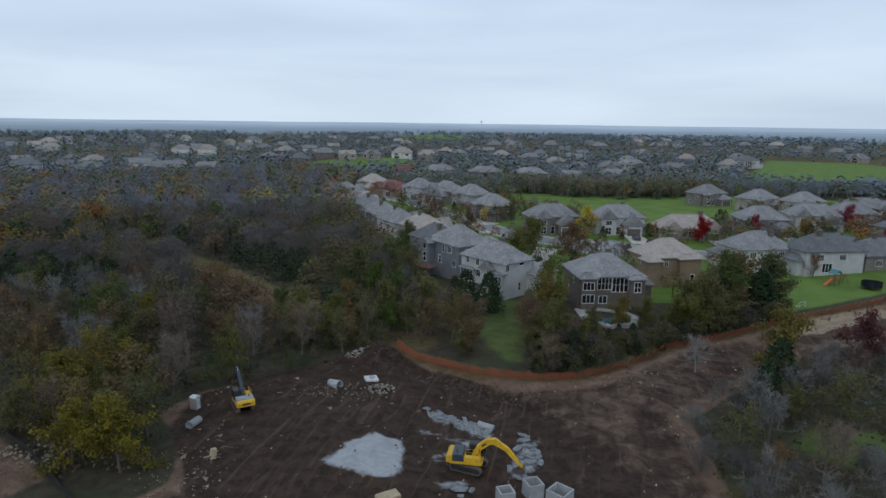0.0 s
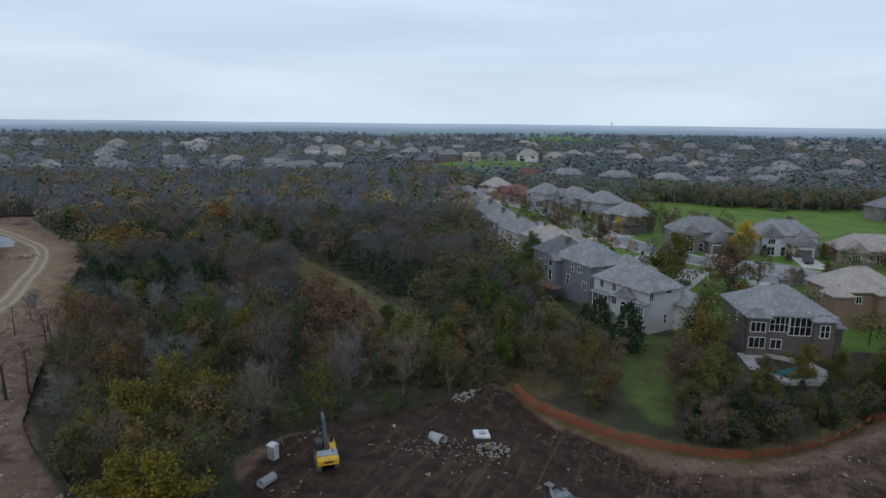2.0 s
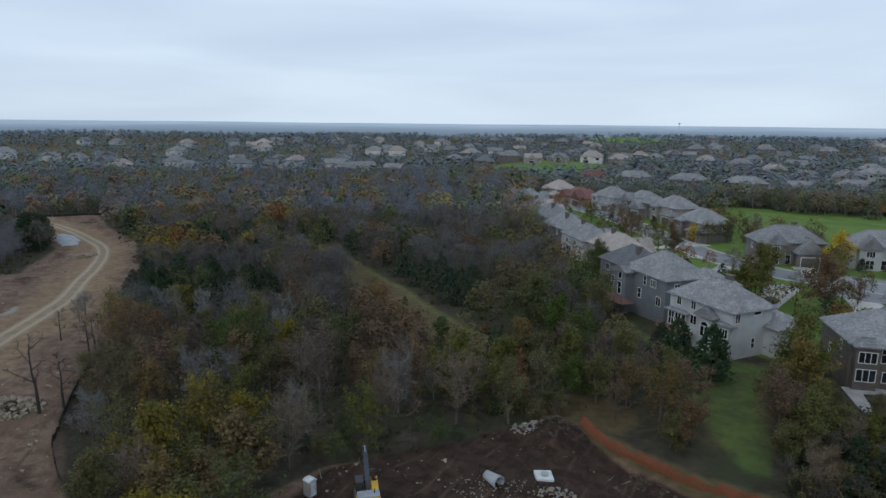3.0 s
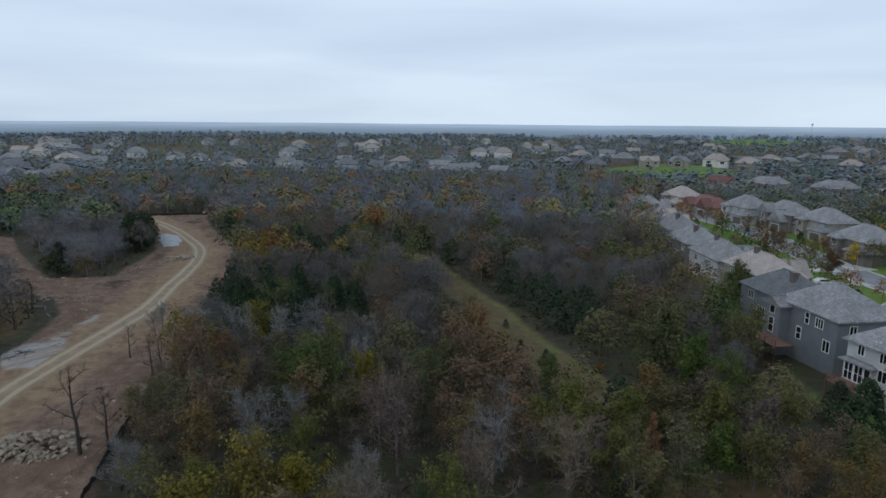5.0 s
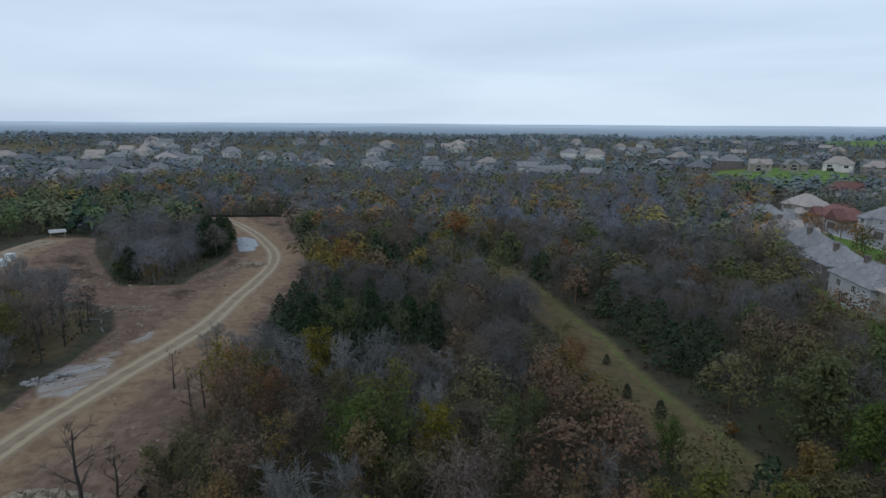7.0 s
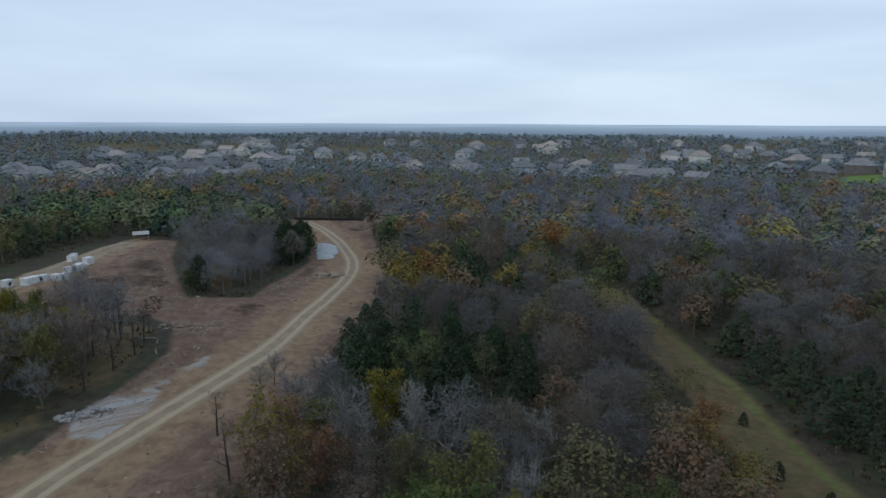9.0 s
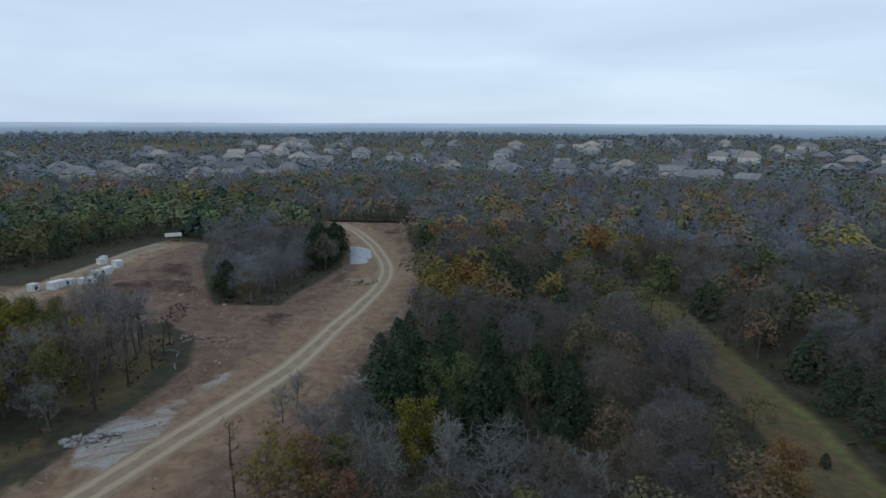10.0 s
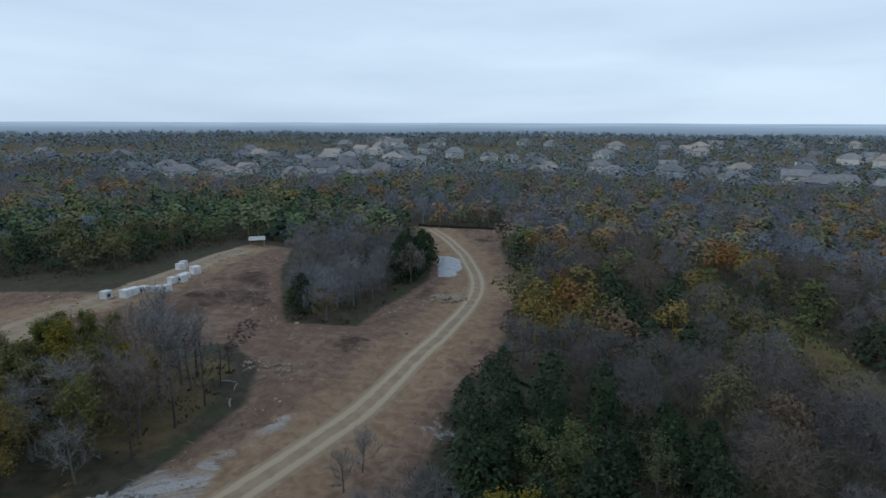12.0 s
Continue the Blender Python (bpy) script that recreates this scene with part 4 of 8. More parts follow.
def on_glade(x, y):
    """Whether the mown strip keeps trees away; it is wider where it opens to the pit."""
    d = along([(a - 2.4, b - 2.2) for a, b in GLADE], x, y)
    x = np.asarray(x)
    return d < np.where(x > -32, 4.0, np.where(x > -70, 5.4, 3.2))


def by_glade(x, y):
    """Low growth along the strip's near side."""
    x = np.asarray(x)
    return (along([(a - 8.5, b - 8.0) for a, b in GLADE], x, y) < 4.5) & (x > -66) & (x < -38)


def scatter(x0, x1, y0, y1, step, rng):
    xs, ys = np.meshgrid(np.arange(x0, x1, step), np.arange(y0, y1, step))
    xs, ys = xs.ravel() + rng.uniform(-0.42, 0.42, xs.size) * step, ys.ravel() + rng.uniform(-0.42, 0.42, ys.size) * step
    return xs, ys


# where one kind of tree prevails
STANDS = {
    "cedar": [(-86, 124), (-84, 130), (-78, 131), (-78, 119), (-74, 124), (-105, 137), (-93, 124), (-107, 167), (-98, 162), (-118, 177), (-105, 209), (-95, 202), (-84, 193), (-221, 107), (-252, 135), (-166, 87), (-230, 146), (-74, 185), (-65, 177),
              (-74, 132), (-46, 163), (-54, 168), (-38, 152), (-205, 95), (-240, 115)],
    "bare": [(-74, 143), (-69, 144), (-87, 155), (-79, 159), (-104, 145), (-88, 203), (-101, 230), (-120, 243), (-236, 219), (-81, 111), (-69, 134), (-90, 214), (-77, 210), (-59, 204), (-64, 149), (-71, 154), (-84, 249), (-65, 255), (-60, 94), (-52, 112),
             (-58, 113), (-51, 119), (-71, 217), (-53, 202), (-39, 189), (-54, 85), (-42, 96), (-30, 94), (-43, 85), (-58, 88), (-92, 243), (-33, 98), (-74, 238), (-63, 190), (-35, 178), (-133, 174)],
    "olive": [(-89, 178), (-93, 176), (-126, 164), (-235, 181), (-280, 141), (-258, 166), (-179, 283), (-31, 122), (-27, 150), (-36, 200), (-51, 97), (-34, 87), (-24, 154), (-5, 139), (1, 128), (-13, 171), (-16, 146), (-37, 206)],
    "yellow": [(-112, 156), (-140, 251), (-162, 233), (-124, 172), (-50, 100), (-126, 228), (-74, 266), (-43, 69), (-39, 73)],
    "orange": [(-156, 201), (-177, 252), (-125, 226), (-116, 218), (-341, 124), (-333, 95), (-285, 201), (-170, 243), (-70, 96), (-49, 140), (-121, 287), (-122, 165)],
    "rust": [(-60, 88), (-42, 118), (-43, 98), (-38, 109), (-48, 134), (2, 102), (-49, 121), (-20, 160)],
    "green": [(-45, 109), (-25, 141), (-57, 98), (-16, 141), (-9, 170), (-18, 150)],
}
STAND_MIX = {
    "cedar": (("cedar", 0.85), ("green", 0.92), ("olive", 1.0)), "cedar_mixed": (("cedar", 0.45), ("green", 0.78), ("olive", 1.0)), "bare": (("bare", 0.52), ("brownbare", 0.76), ("dull", 0.86), ("olive", 0.95), ("rust", 1.0)), "olive": (("olive", 0.7), ("dull", 0.82), ("green", 1.0)),
    "yellow": (("yellow", 0.75), ("olive", 1.0)), "orange": (("orange", 0.62), ("rust", 0.85), ("yellow", 1.0)), "rust": (("rust", 0.7), ("dull", 1.0)), "green": (("green", 0.75), ("olive", 1.0)),
}
STAND_AT = [(x, y, k) for k, pts in STANDS.items() for x, y in pts]
STAND_XY = np.array([q[:2] for q in STAND_AT], float)


def look_at_place(x, y, rng):
    """Which kind of tree grows at a place of the wood."""
    d = np.hypot(STAND_XY[:, 0] - x, STAND_XY[:, 1] - y)
    k = int(np.argmin(d))
    v = rng.uniform()
    if rng.uniform() < 0.92 * math.exp(-(d[k] / (12.0 if STAND_AT[k][2] in ("bare", "cedar") else 8.5)) ** 4):
        kind = STAND_AT[k][2]
        return next(n for n, t in STAND_MIX["cedar_mixed" if kind == "cedar" and x < -150 else kind] if v <= t)
    if -310 < x < -180 and y < 200:
        table = (("cedar", 0.42), ("olive", 0.66), ("green", 0.86), ("dull", 0.91), ("bare", 0.95), ("yellow", 0.98), ("orange", 1.0))
        return next(n for n, t in table if v <= t)
    patch = float(fractal(np.array([x]), np.array([y]), 26.0, 5, 2)[0])
    if patch > 0.54:
        table = (("bare", 0.16), ("brownbare", 0.28), ("dull", 0.4), ("olive", 0.6), ("rust", 0.72), ("orange", 0.82), ("yellow", 0.9), ("green", 0.96), ("cedar", 1.0))
    else:
        table = (("bare", 0.27), ("brownbare", 0.42), ("dull", 0.54), ("olive", 0.74), ("rust", 0.82), ("green", 0.89), ("orange", 0.94), ("cedar", 1.0))
    return next(n for n, t in table if v <= t)


rng = np.random.default_rng(7)
# single trees that stand out
KEY_TREES = [
    ("yellow", -46, 71, 1.1, "dense"), ("yellow", -39, 73, 1.1, "dense"), ("olive", -36, 64, 0.8, "dense"), ("yellow", -41, 66, 0.75, "full"), ("olive", -52, 73, 0.8, "thin"),
    ("cypress", -16, 105, 1.25, ""), ("rust", 2, 104, 0.75, "full"), ("rust", -2, 108, 0.7, "full"), ("rust", -3.5, 103, 0.6, "thin"), ("olive", -18, 147, 1.1, "full"), ("green", -19, 138, 1.4, "dense"),
    ("green", -11, 182, 0.8, "dense"), ("cedar", 5, 123, 1.1, ""), ("cedar", 9.5, 119.5, 1.2, ""), ("green", 11, 121.5, 0.6, "dense"), ("olive", 22, 121, 1.2, "dense"), ("yellow", 20.5, 114, 0.95, "dense"), ("yellow", 34, 112.5, 0.72, "dense"), ("olive", 28, 110.5, 0.5, "dense"), ("olive", 38.5, 113, 0.7, "dense"),
    ("orange", -50, 137, 0.8, "full"), ("rust", -47, 128, 0.95, "full"), ("rust", -43, 119, 0.95, "thin"), ("green", -45.5, 109, 0.85, "full"), ("yellow", -53, 95, 0.9, "full"), ("orange", -76, 99, 0.85, "full"),
    ("yellow", -77, 113, 0.8, "full"), ("green", -32, 122, 0.75, "full"), ("green", -47, 116, 0.75, "full"), ("yellow", -34, 97, 0.75, "full"), ("rust", -60, 91, 0.85, "thin"), ("yellow", -124, 166, 0.8, "full"),
    ("orange", -129, 171, 0.8, "full"), ("yellow", 53, 91, 1.3, "dense"), ("maroon", 66, 93, 1.0, "dense"), ("olive", 50, 72, 0.9, "full"), ("orange", 37, 62, 0.5, "thin"), ("green", 57, 121, 1.35, "dense"),
    ("yellow", 62, 126, 1.45, "dense"), ("green", 68, 128, 1.4, "dense"), ("olive", 51, 116, 1.1, "dense"), ("green", 72, 131, 1.1, "dense"), ("olive", 45, 112, 0.8, "dense"), ("cedar", 58, 124, 1.3, ""), ("cedar", 65, 122, 1.35, ""), ("cedar", 48, 83, 1.2, ""), ("cedar", 44, 79, 0.9, ""),
    ("snag", -68, 77.2, 1.4, ""), ("snag", -67, 79.6, 1.15, ""), ("snag", -87.7, 98, 0.8, ""), ("bare", -95.5, 110, 0.5, ""), ("bare", -93.5, 107, 0.45, ""), ("cedar", -42.4, 139.1, 0.3, ""), ("cedar", -36.7, 135.4, 0.34, ""), ("cedar", -49.6, 150.9, 0.26, ""), ("orange", -27.8, 135.2, 0.24, "dense"), ("green", -46, 159.2, 0.2, "dense"), ("snag", -78, 94, 0.9, ""), ("snag", -80, 97, 0.8, ""), ("pale", 40, 92, 0.7, ""), ("yellow", -120, 88, 1.05, "dense"), ("olive", -125, 84, 1.05, "dense"), ("green", -122, 79, 1.0, "dense"), ("yellow", -130, 88, 1.0, "dense"), ("yellow", -131, 81, 1.0, "full"),
    ("yellow", -118, 80, 0.9, "full"), ("green", -128, 92, 0.75, "full"), ("bare", -136, 100, 1.05, ""), ("snag", -117, 101, 0.95, ""), ("snag", -121, 104, 0.8, ""), ("snag", -124, 106, 0.7, ""), ("snag", -114, 97, 1.0, ""),
    ("rust", 5.5, 99, 0.7, "dense"), ("olive", 3, 97.5, 0.55, "dense"), ("rust", 6, 106, 0.75, "full"), ("olive", 3.5, 110, 0.8, "dense"), ("olive", 15, 97, 0.6, "dense"), ("rust", 15.5, 103, 0.7, "full"), ("olive", 17, 111, 0.85, "dense"),
    ("olive", 17.5, 99, 0.8, "dense"), ("olive", 20, 104, 0.85, "dense"), ("rust", 16.5, 106, 0.7, "full"), ("olive", 25, 104, 0.5, "dense"), ("cedar", 22, 98, 0.6, ""), ("cedar", 28, 100, 0.5, ""), ("cedar", 34, 105, 0.5, ""),
    ("olive", -6, 108, 0.8, "full"), ("rust", 1, 112, 0.75, "thin"), ("olive", -3, 118, 0.85, "full"), ("green", -9, 126, 0.9, "full"), ("green", -14, 132, 1.0, "dense"), ("olive", -8, 143, 1.0, "full"), ("cedar", 3, 128, 0.8, ""),
    ("pale", -60, 118, 0.8, ""), ("pale", -72, 112, 0.8, ""), ("pale", -36, 112, 0.75, ""), ("pale", -55, 108, 0.8, ""), ("yellow", -140, 127, 0.6, "full"), ("cedar", -169, 164, 1.25, ""), ("cedar", -173, 168, 1.3, ""),
    ("cedar", -165, 160, 1.1, ""), ("cedar", -177, 173, 1.2, ""), ("cedar", -147.5, 126, 1.0, ""), ("olive", -151, 126, 0.6, "dense"), ("cedar", -154, 127.5, 0.75, ""), ("cedar", -167, 158.5, 1.35, ""), ("cedar", -163, 156.5, 1.1, ""), ("cedar", -172, 163, 1.4, ""), ("green", -176, 171, 0.8, "dense"), ("cedar", -184, 176, 1.1, ""), ("pale", -28, 104, 0.6, ""), ("yellow", -110, 81, 0.85, "full"), ("bare", -108, 87, 0.7, ""), ("olive", -112, 88, 0.9, "full"), ("snag", -110, 92, 0.9, ""), ("bare", -115, 84, 0.9, ""), ("yellow", -116, 79, 1.0, "dense"), ("snag", -107, 80, 0.8, ""), ("bare", -117, 93, 0.9, ""),
]
placed = []
for look_name, x, y, s, dense in KEY_TREES:
    tree(look_name, x, y, s, rng.uniform(0, 6.28), int(rng.integers(0, 2)), dense or None)
    placed.append((x, y))


def too_close(x, y, gap):
    return any((x - a) ** 2 + (y - b) ** 2 < gap * gap for a, b in placed)


def grow(poly, step, bounds, size, looks=None, gap=3.0, chance=1.0, dense=None):
    xs, ys = scatter(*bounds, step, rng)
    ok = (signed(poly, xs, ys) < -0.8) & ((signed(SITE_ROAD, xs, ys) > 1.6) | (xs < -100)) & ~on_glade(xs, ys) & (signed(BARE_SPOT, xs, ys) > 0)
    for x, y in zip(xs[ok], ys[ok]):
        if rng.uniform() > chance or too_close(x, y, gap):
            continue
        name = looks[int(rng.integers(len(looks)))] if looks else look_at_place(x, y, rng)
        s = size * rng.uniform(0.72, 1.12)
        variants = 4 if name in ("bare", "brownbare") else 3 if name == "cedar" else 2
        tree(name, x, y, s, rng.uniform(0, 6.28), int(rng.integers(variants)), None if name in ("bare", "brownbare", "cedar", "snag") else (dense or ("thin", "full", "full")[int(rng.integers(3))]), rng.uniform(0.88, 1.12))
        placed.append((x, y))


NEAR_WOOD_TOP = 107
grow([(-95, 128), (-90, 117), (-80, 113), (-73, 113), (-64, 121), (-64, 129), (-72, 137), (-80, 146), (-88, 138)], 3.7, (-97, -62, 110, 148), 1.0, ("cedar", "cedar", "cedar", "cedar", "cedar", "green"), 3.0)
grow([(-38, 57), (-50, 66), (-56, 74), (-52, 82), (-42, 82), (-38, 76), (-34, 68), (-31, 60)], 4.2, (-60, -30, 55, 94), 0.9, ("yellow", "olive", "yellow", "olive", "brownbare"), 3.4, 1.0, "dense")
grow([(-56, 72), (-64, 77), (-74, 92), (-60, 92), (-52, 82)], 4.2, (-80, -50, 66, 94), 0.85, ("bare", "brownbare", "bare", "bare", "olive", "rust"), 3.4)
grow([(-34, 98), (-20, 96), (-8, 104), (-3, 112), (-3, 124), (-16, 124), (-30, 112)], 4.4, (-36, 0, 94, 126), 0.9, ("olive", "green", "olive", "dull", "rust"), 3.4, 1.0, "dense")
grow(WOOD, 4.5, (-112, 0, 55, NEAR_WOOD_TOP), 0.9)
grow(FRONT_GROVE, 3.9, (-150, -108, 62, 94), 0.98, ("olive", "olive", "yellow", "yellow", "brownbare", "green", "olive"), 3.0, 1.0, "dense")
grow([(-106, 88), (-112, 95), (-118, 102), (-124, 107.5), (-133, 106), (-128, 96), (-116, 84)], 3.0, (-140, -102, 82, 110), 1.12, ("snag", "bare", "snag", "brownbare", "bare", "brownbare"), 2.2)
grow(FRONT_GROVE, 3.7, (-142, -102, 94, 110), 0.9, ("olive", "bare", "brownbare", "dull"))
grow(THICKET, 4.2, (46, 76, 92, 136), 1.12, ("olive", "cedar", "olive", "yellow", "green"), 2.5, 1.0, "dense")
grow(THICKET, 3.0, (14, 24, 88, 136), 0.6, ("olive", "cedar", "brownbare", "rust"), 2.2, 1.0, "dense")
grow(THICKET, 2.6, (24, 46, 90, 136), 0.36, ("olive", "cedar", "cedar", "olive", "brownbare", "olive"), 2.2, 1.0, "dense")
grow(CORNER, 6.5, (16, 82, 50, 102), 0.75, ("bare", "brownbare", "bare", "olive", "bare"))

# woods further off, as one mass
PALETTE = {
    "bare": ((0.098, 0.097, 0.097), (0.134, 0.132, 0.131)), "brownbare": ((0.106, 0.096, 0.088), (0.134, 0.12, 0.109)), "dull": ((0.105, 0.09, 0.073), (0.134, 0.112, 0.092)), "olive": ((0.085, 0.08, 0.038), (0.115, 0.1, 0.046)),
    "orange": ((0.19, 0.092, 0.032), (0.15, 0.083, 0.034)), "rust": ((0.124, 0.078, 0.048), (0.11, 0.078, 0.053)), "yellow": ((0.17, 0.125, 0.034), (0.128, 0.1, 0.033)),
    "green": ((0.056, 0.075, 0.028), (0.085, 0.096, 0.036)), "cedar": ((0.025, 0.041, 0.024), (0.036, 0.051, 0.028)), "red": ((0.2, 0.028, 0.035), (0.11, 0.03, 0.03)),
}


def mass_shape(kind, seed, level):
    """One tree of the mass; level 3 is the finest."""
    r = np.random.default_rng(seed)
    high = 9.5
    if kind == "cedar":
        n = (14, 50, 300, 520)[level]
        t = r.uniform(0.04, 1, n)
        az = r.uniform(0, 6.283, n)
        rad = np.minimum(1, t * 4 + 0.35) * (1 - t) ** 0.6 * 3.0 * np.sqrt(r.uniform(0.4, 1, n)) * (1 + 0.22 * np.sin(az * 3 + t * 8 + seed))
        c = np.stack([np.cos(az) * rad, np.sin(az) * rad, t * 7.4], 1)
        return leaf_quads(c, (1.5, 0.85, 0.38, 0.28)[level], r, 0.3, np.stack([np.cos(az), np.sin(az), 0.4 + 0.9 * t], 1), 0.4)
    trunk = tubes(np.array([[0, 0, -0.5]]), np.array([[0, 0, high * 0.55]]), [0.2], [0.1], 3)
    # a rounded dome of lobes, each with its own clumps
    count = (6, 10, 13, 15)[level]
    az = np.arange(count) * 2.4 + r.uniform(-0.45, 0.45, count)
    t = np.linspace(0.0, 1, count) ** 0.9
    ring = np.sqrt(np.maximum(0, 1.02 - t * t)) * 2.7 * r.uniform(0.8, 1.15, count)
    lobes = np.stack([np.cos(az) * ring, np.sin(az) * ring, high * (0.34 + 0.48 * t) + r.normal(0, 0.35, count)], 1)
    sz = r.uniform(1.0, 1.7, count)
    n = (6, 15, 34 if kind == "leaf" else 17, 64 if kind == "leaf" else 26)[level]
    way = unit(r.normal(size=(count, n, 3)) + [0, 0, 0.45])
    c = (lobes[:, None] + way * (sz[:, None] * r.uniform(0.55, 1.08, (count, n)))[..., None]).reshape(-1, 3)
    out = (way + 0.6 * unit(lobes - [0, 0, high * 0.4])[:, None]).reshape(-1, 3)
    if kind == "bare" and level:
        # sprays of fine twigs that open outwards from the limbs
        limbs = slivers(np.tile([[0.0, 0, high * 0.3]], (count, 1)), lobes - [0, 0, high * 0.3], 0.08, r)
        d = unit(out + r.normal(0, 0.5, c.shape)) * r.uniform(0.7, 1.6, (len(c), 1))
        sets = []
        for q in range(min(2 * level, 4)):
            dq = unit(d + r.normal(0, 0.55, d.shape)) * r.uniform(0.6, 1.5, (len(c), 1))
            sets.append(slivers(c - dq * 0.5 + r.normal(0, 0.2, c.shape), dq, (0, 0.075, 0.036, 0.028)[level], r))
        return join(trunk, limbs, *sets)
    if not level:
        return leaf_quads(c, 1.12, r, 2.0, out, 0.22)
    return join(trunk, leaf_quads(c, (1.2, 0.5, 0.3, 0.2)[level], r, (1.3, 1.0, 0.25, 0.25)[level], out, 0.3))


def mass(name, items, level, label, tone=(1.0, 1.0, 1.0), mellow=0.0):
    """Many trees in one mesh; items: (look, x, y, size); tone: a factor on their colours, which paints haze into far
    ones; mellow: how far their colours draw together.
    """
    groups = {}
    for look_name, x, y, s in items:
        kind = "bare" if look_name in ("bare", "brownbare", "dull") else "cedar" if look_name == "cedar" else "leaf"
        groups.setdefault((kind, int(rng.integers(4))), []).append((look_name, x, y, s))
    vs, fs, cs, o = [], [], [], 0
    for (kind, var), rows in groups.items():
        v, f = mass_shape(kind, 40 + var, level)
        x, y, s = (np.array([r[k] for r in rows], float) for k in (1, 2, 3))
        a = rng.uniform(0, 6.283, len(rows))
        ca, sa = np.cos(a)[:, None], np.sin(a)[:, None]
        wide = rng.uniform(0.9, 1.25, len(rows))[:, None]
        p = np.stack([(v[None, :, 0] * ca - v[None, :, 1] * sa) * s[:, None] * wide, (v[None, :, 0] * sa + v[None, :, 1] * ca) * s[:, None] * wide, np.tile(v[None, :, 2], (len(rows), 1)) * s[:, None]], 2)
        p += np.stack([x, y, height(x, y) - 0.2], 1)[:, None]
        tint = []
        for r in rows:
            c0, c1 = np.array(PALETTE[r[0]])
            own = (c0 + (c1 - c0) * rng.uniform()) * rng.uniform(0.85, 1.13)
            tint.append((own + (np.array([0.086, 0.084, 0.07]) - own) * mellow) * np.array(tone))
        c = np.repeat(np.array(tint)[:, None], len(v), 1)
        vs.append(p.reshape(-1, 3))
        fs.append((f[None] + (np.arange(len(rows)) * len(v))[:, None, None]).reshape(-1, 3) + o)
        cs.append(c.reshape(-1, 3))
        o += len(rows) * len(v)
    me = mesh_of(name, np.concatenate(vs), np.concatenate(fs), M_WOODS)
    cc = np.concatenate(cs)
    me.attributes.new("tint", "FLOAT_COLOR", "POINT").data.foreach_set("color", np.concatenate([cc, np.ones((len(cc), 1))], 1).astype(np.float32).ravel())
    return tagged(new(name, me), label, "woods", kind="stuff")


xs, ys = scatter(-560, 0, 40, 460, 6.4, rng)
ok = (signed(WOOD, xs, ys) < -1.0) & ((ys > NEAR_WOOD_TOP) | (xs < -112)) & ~on_glade(xs, ys) & (signed(SITE_ROAD, xs, ys) > 1.5) & np.array([not too_close(a, b, 3.2) for a, b in zip(xs, ys)])
wx, wy = xs[ok], ys[ok]
near = (np.hypot(wx + 50, wy - 70) < 175)
ix, iy = scatter(-205, -135, 118, 185, 5.2, rng)
oki = signed(ISLAND, ix, iy) < -0.8
island = ("bare", "bare", "bare", "bare", "brownbare", "bare", "dull")
mass("island_grove", [(island[int(rng.integers(7))], x, y, rng.uniform(0.62, 1.12)) for x, y in zip(ix[oki], iy[oki])], 2, "grove of bare grey trees between the dirt lanes", (1.3, 1.32, 1.38))
close = np.hypot(wx + 42, wy - 100) < 78
# woodland_beyond has distance haze painted in: its tone is paler and bluer
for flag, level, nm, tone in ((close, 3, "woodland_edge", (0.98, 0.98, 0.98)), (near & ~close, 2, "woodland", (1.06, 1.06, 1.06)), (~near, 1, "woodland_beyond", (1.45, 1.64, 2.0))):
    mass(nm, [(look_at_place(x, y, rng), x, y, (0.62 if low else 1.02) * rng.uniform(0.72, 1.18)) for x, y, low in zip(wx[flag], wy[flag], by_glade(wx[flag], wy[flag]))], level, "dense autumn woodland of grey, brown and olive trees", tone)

# low brush under the trees
rb = np.random.default_rng(13)
bx_, by_ = scatter(-230, 78, 52, 245, 2.7, rb)
okb = np.zeros(len(bx_), bool)
for poly in (WOOD, ISLAND, FRONT_GROVE, THICKET, CORNER):
    okb |= signed(poly, bx_, by_) < 0.3
okb &= ((signed(FRONT_GROVE, bx_, by_) > 0) | (rb.uniform(size=len(bx_)) < 0.55)) & ~on_glade(bx_, by_) & (signed(SITE_ROAD, bx_, by_) > 0.5) & (rb.uniform(size=len(bx_)) < 0.8)
bx_, by_ = bx_[okb], by_[okb]
nb = 13
cc = np.stack([np.repeat(bx_, nb), np.repeat(by_, nb), np.repeat(height(bx_, by_), nb)], 1)
spread_b = np.repeat(rb.uniform(0.5, 1.3, len(bx_)), nb)
off = rb.normal(size=(len(cc), 3)) * [0.75, 0.75, 0.45]
off[:, 2] = np.abs(off[:, 2]) + 0.1
cc = cc + off * spread_b[:, None]
bv, bf = leaf_quads(cc, 0.25, rb)
tone = np.array([(0.06, 0.05, 0.026), (0.08, 0.06, 0.04), (0.035, 0.045, 0.018), (0.095, 0.075, 0.053), (0.085, 0.065, 0.03)])[rb.integers(0, 5, len(bx_))]
bme = mesh_of("brush", bv, bf, M_WOODS)
bcol = np.concatenate([np.repeat(tone, nb * 4, 0), np.ones((len(bv), 1))], 1)
bme.attributes.new("tint", "FLOAT_COLOR", "POINT").data.foreach_set("color", bcol.astype(np.float32).ravel())
tagged(new("brush", bme), "low brown and olive brush under the trees", "brush", kind="stuff")

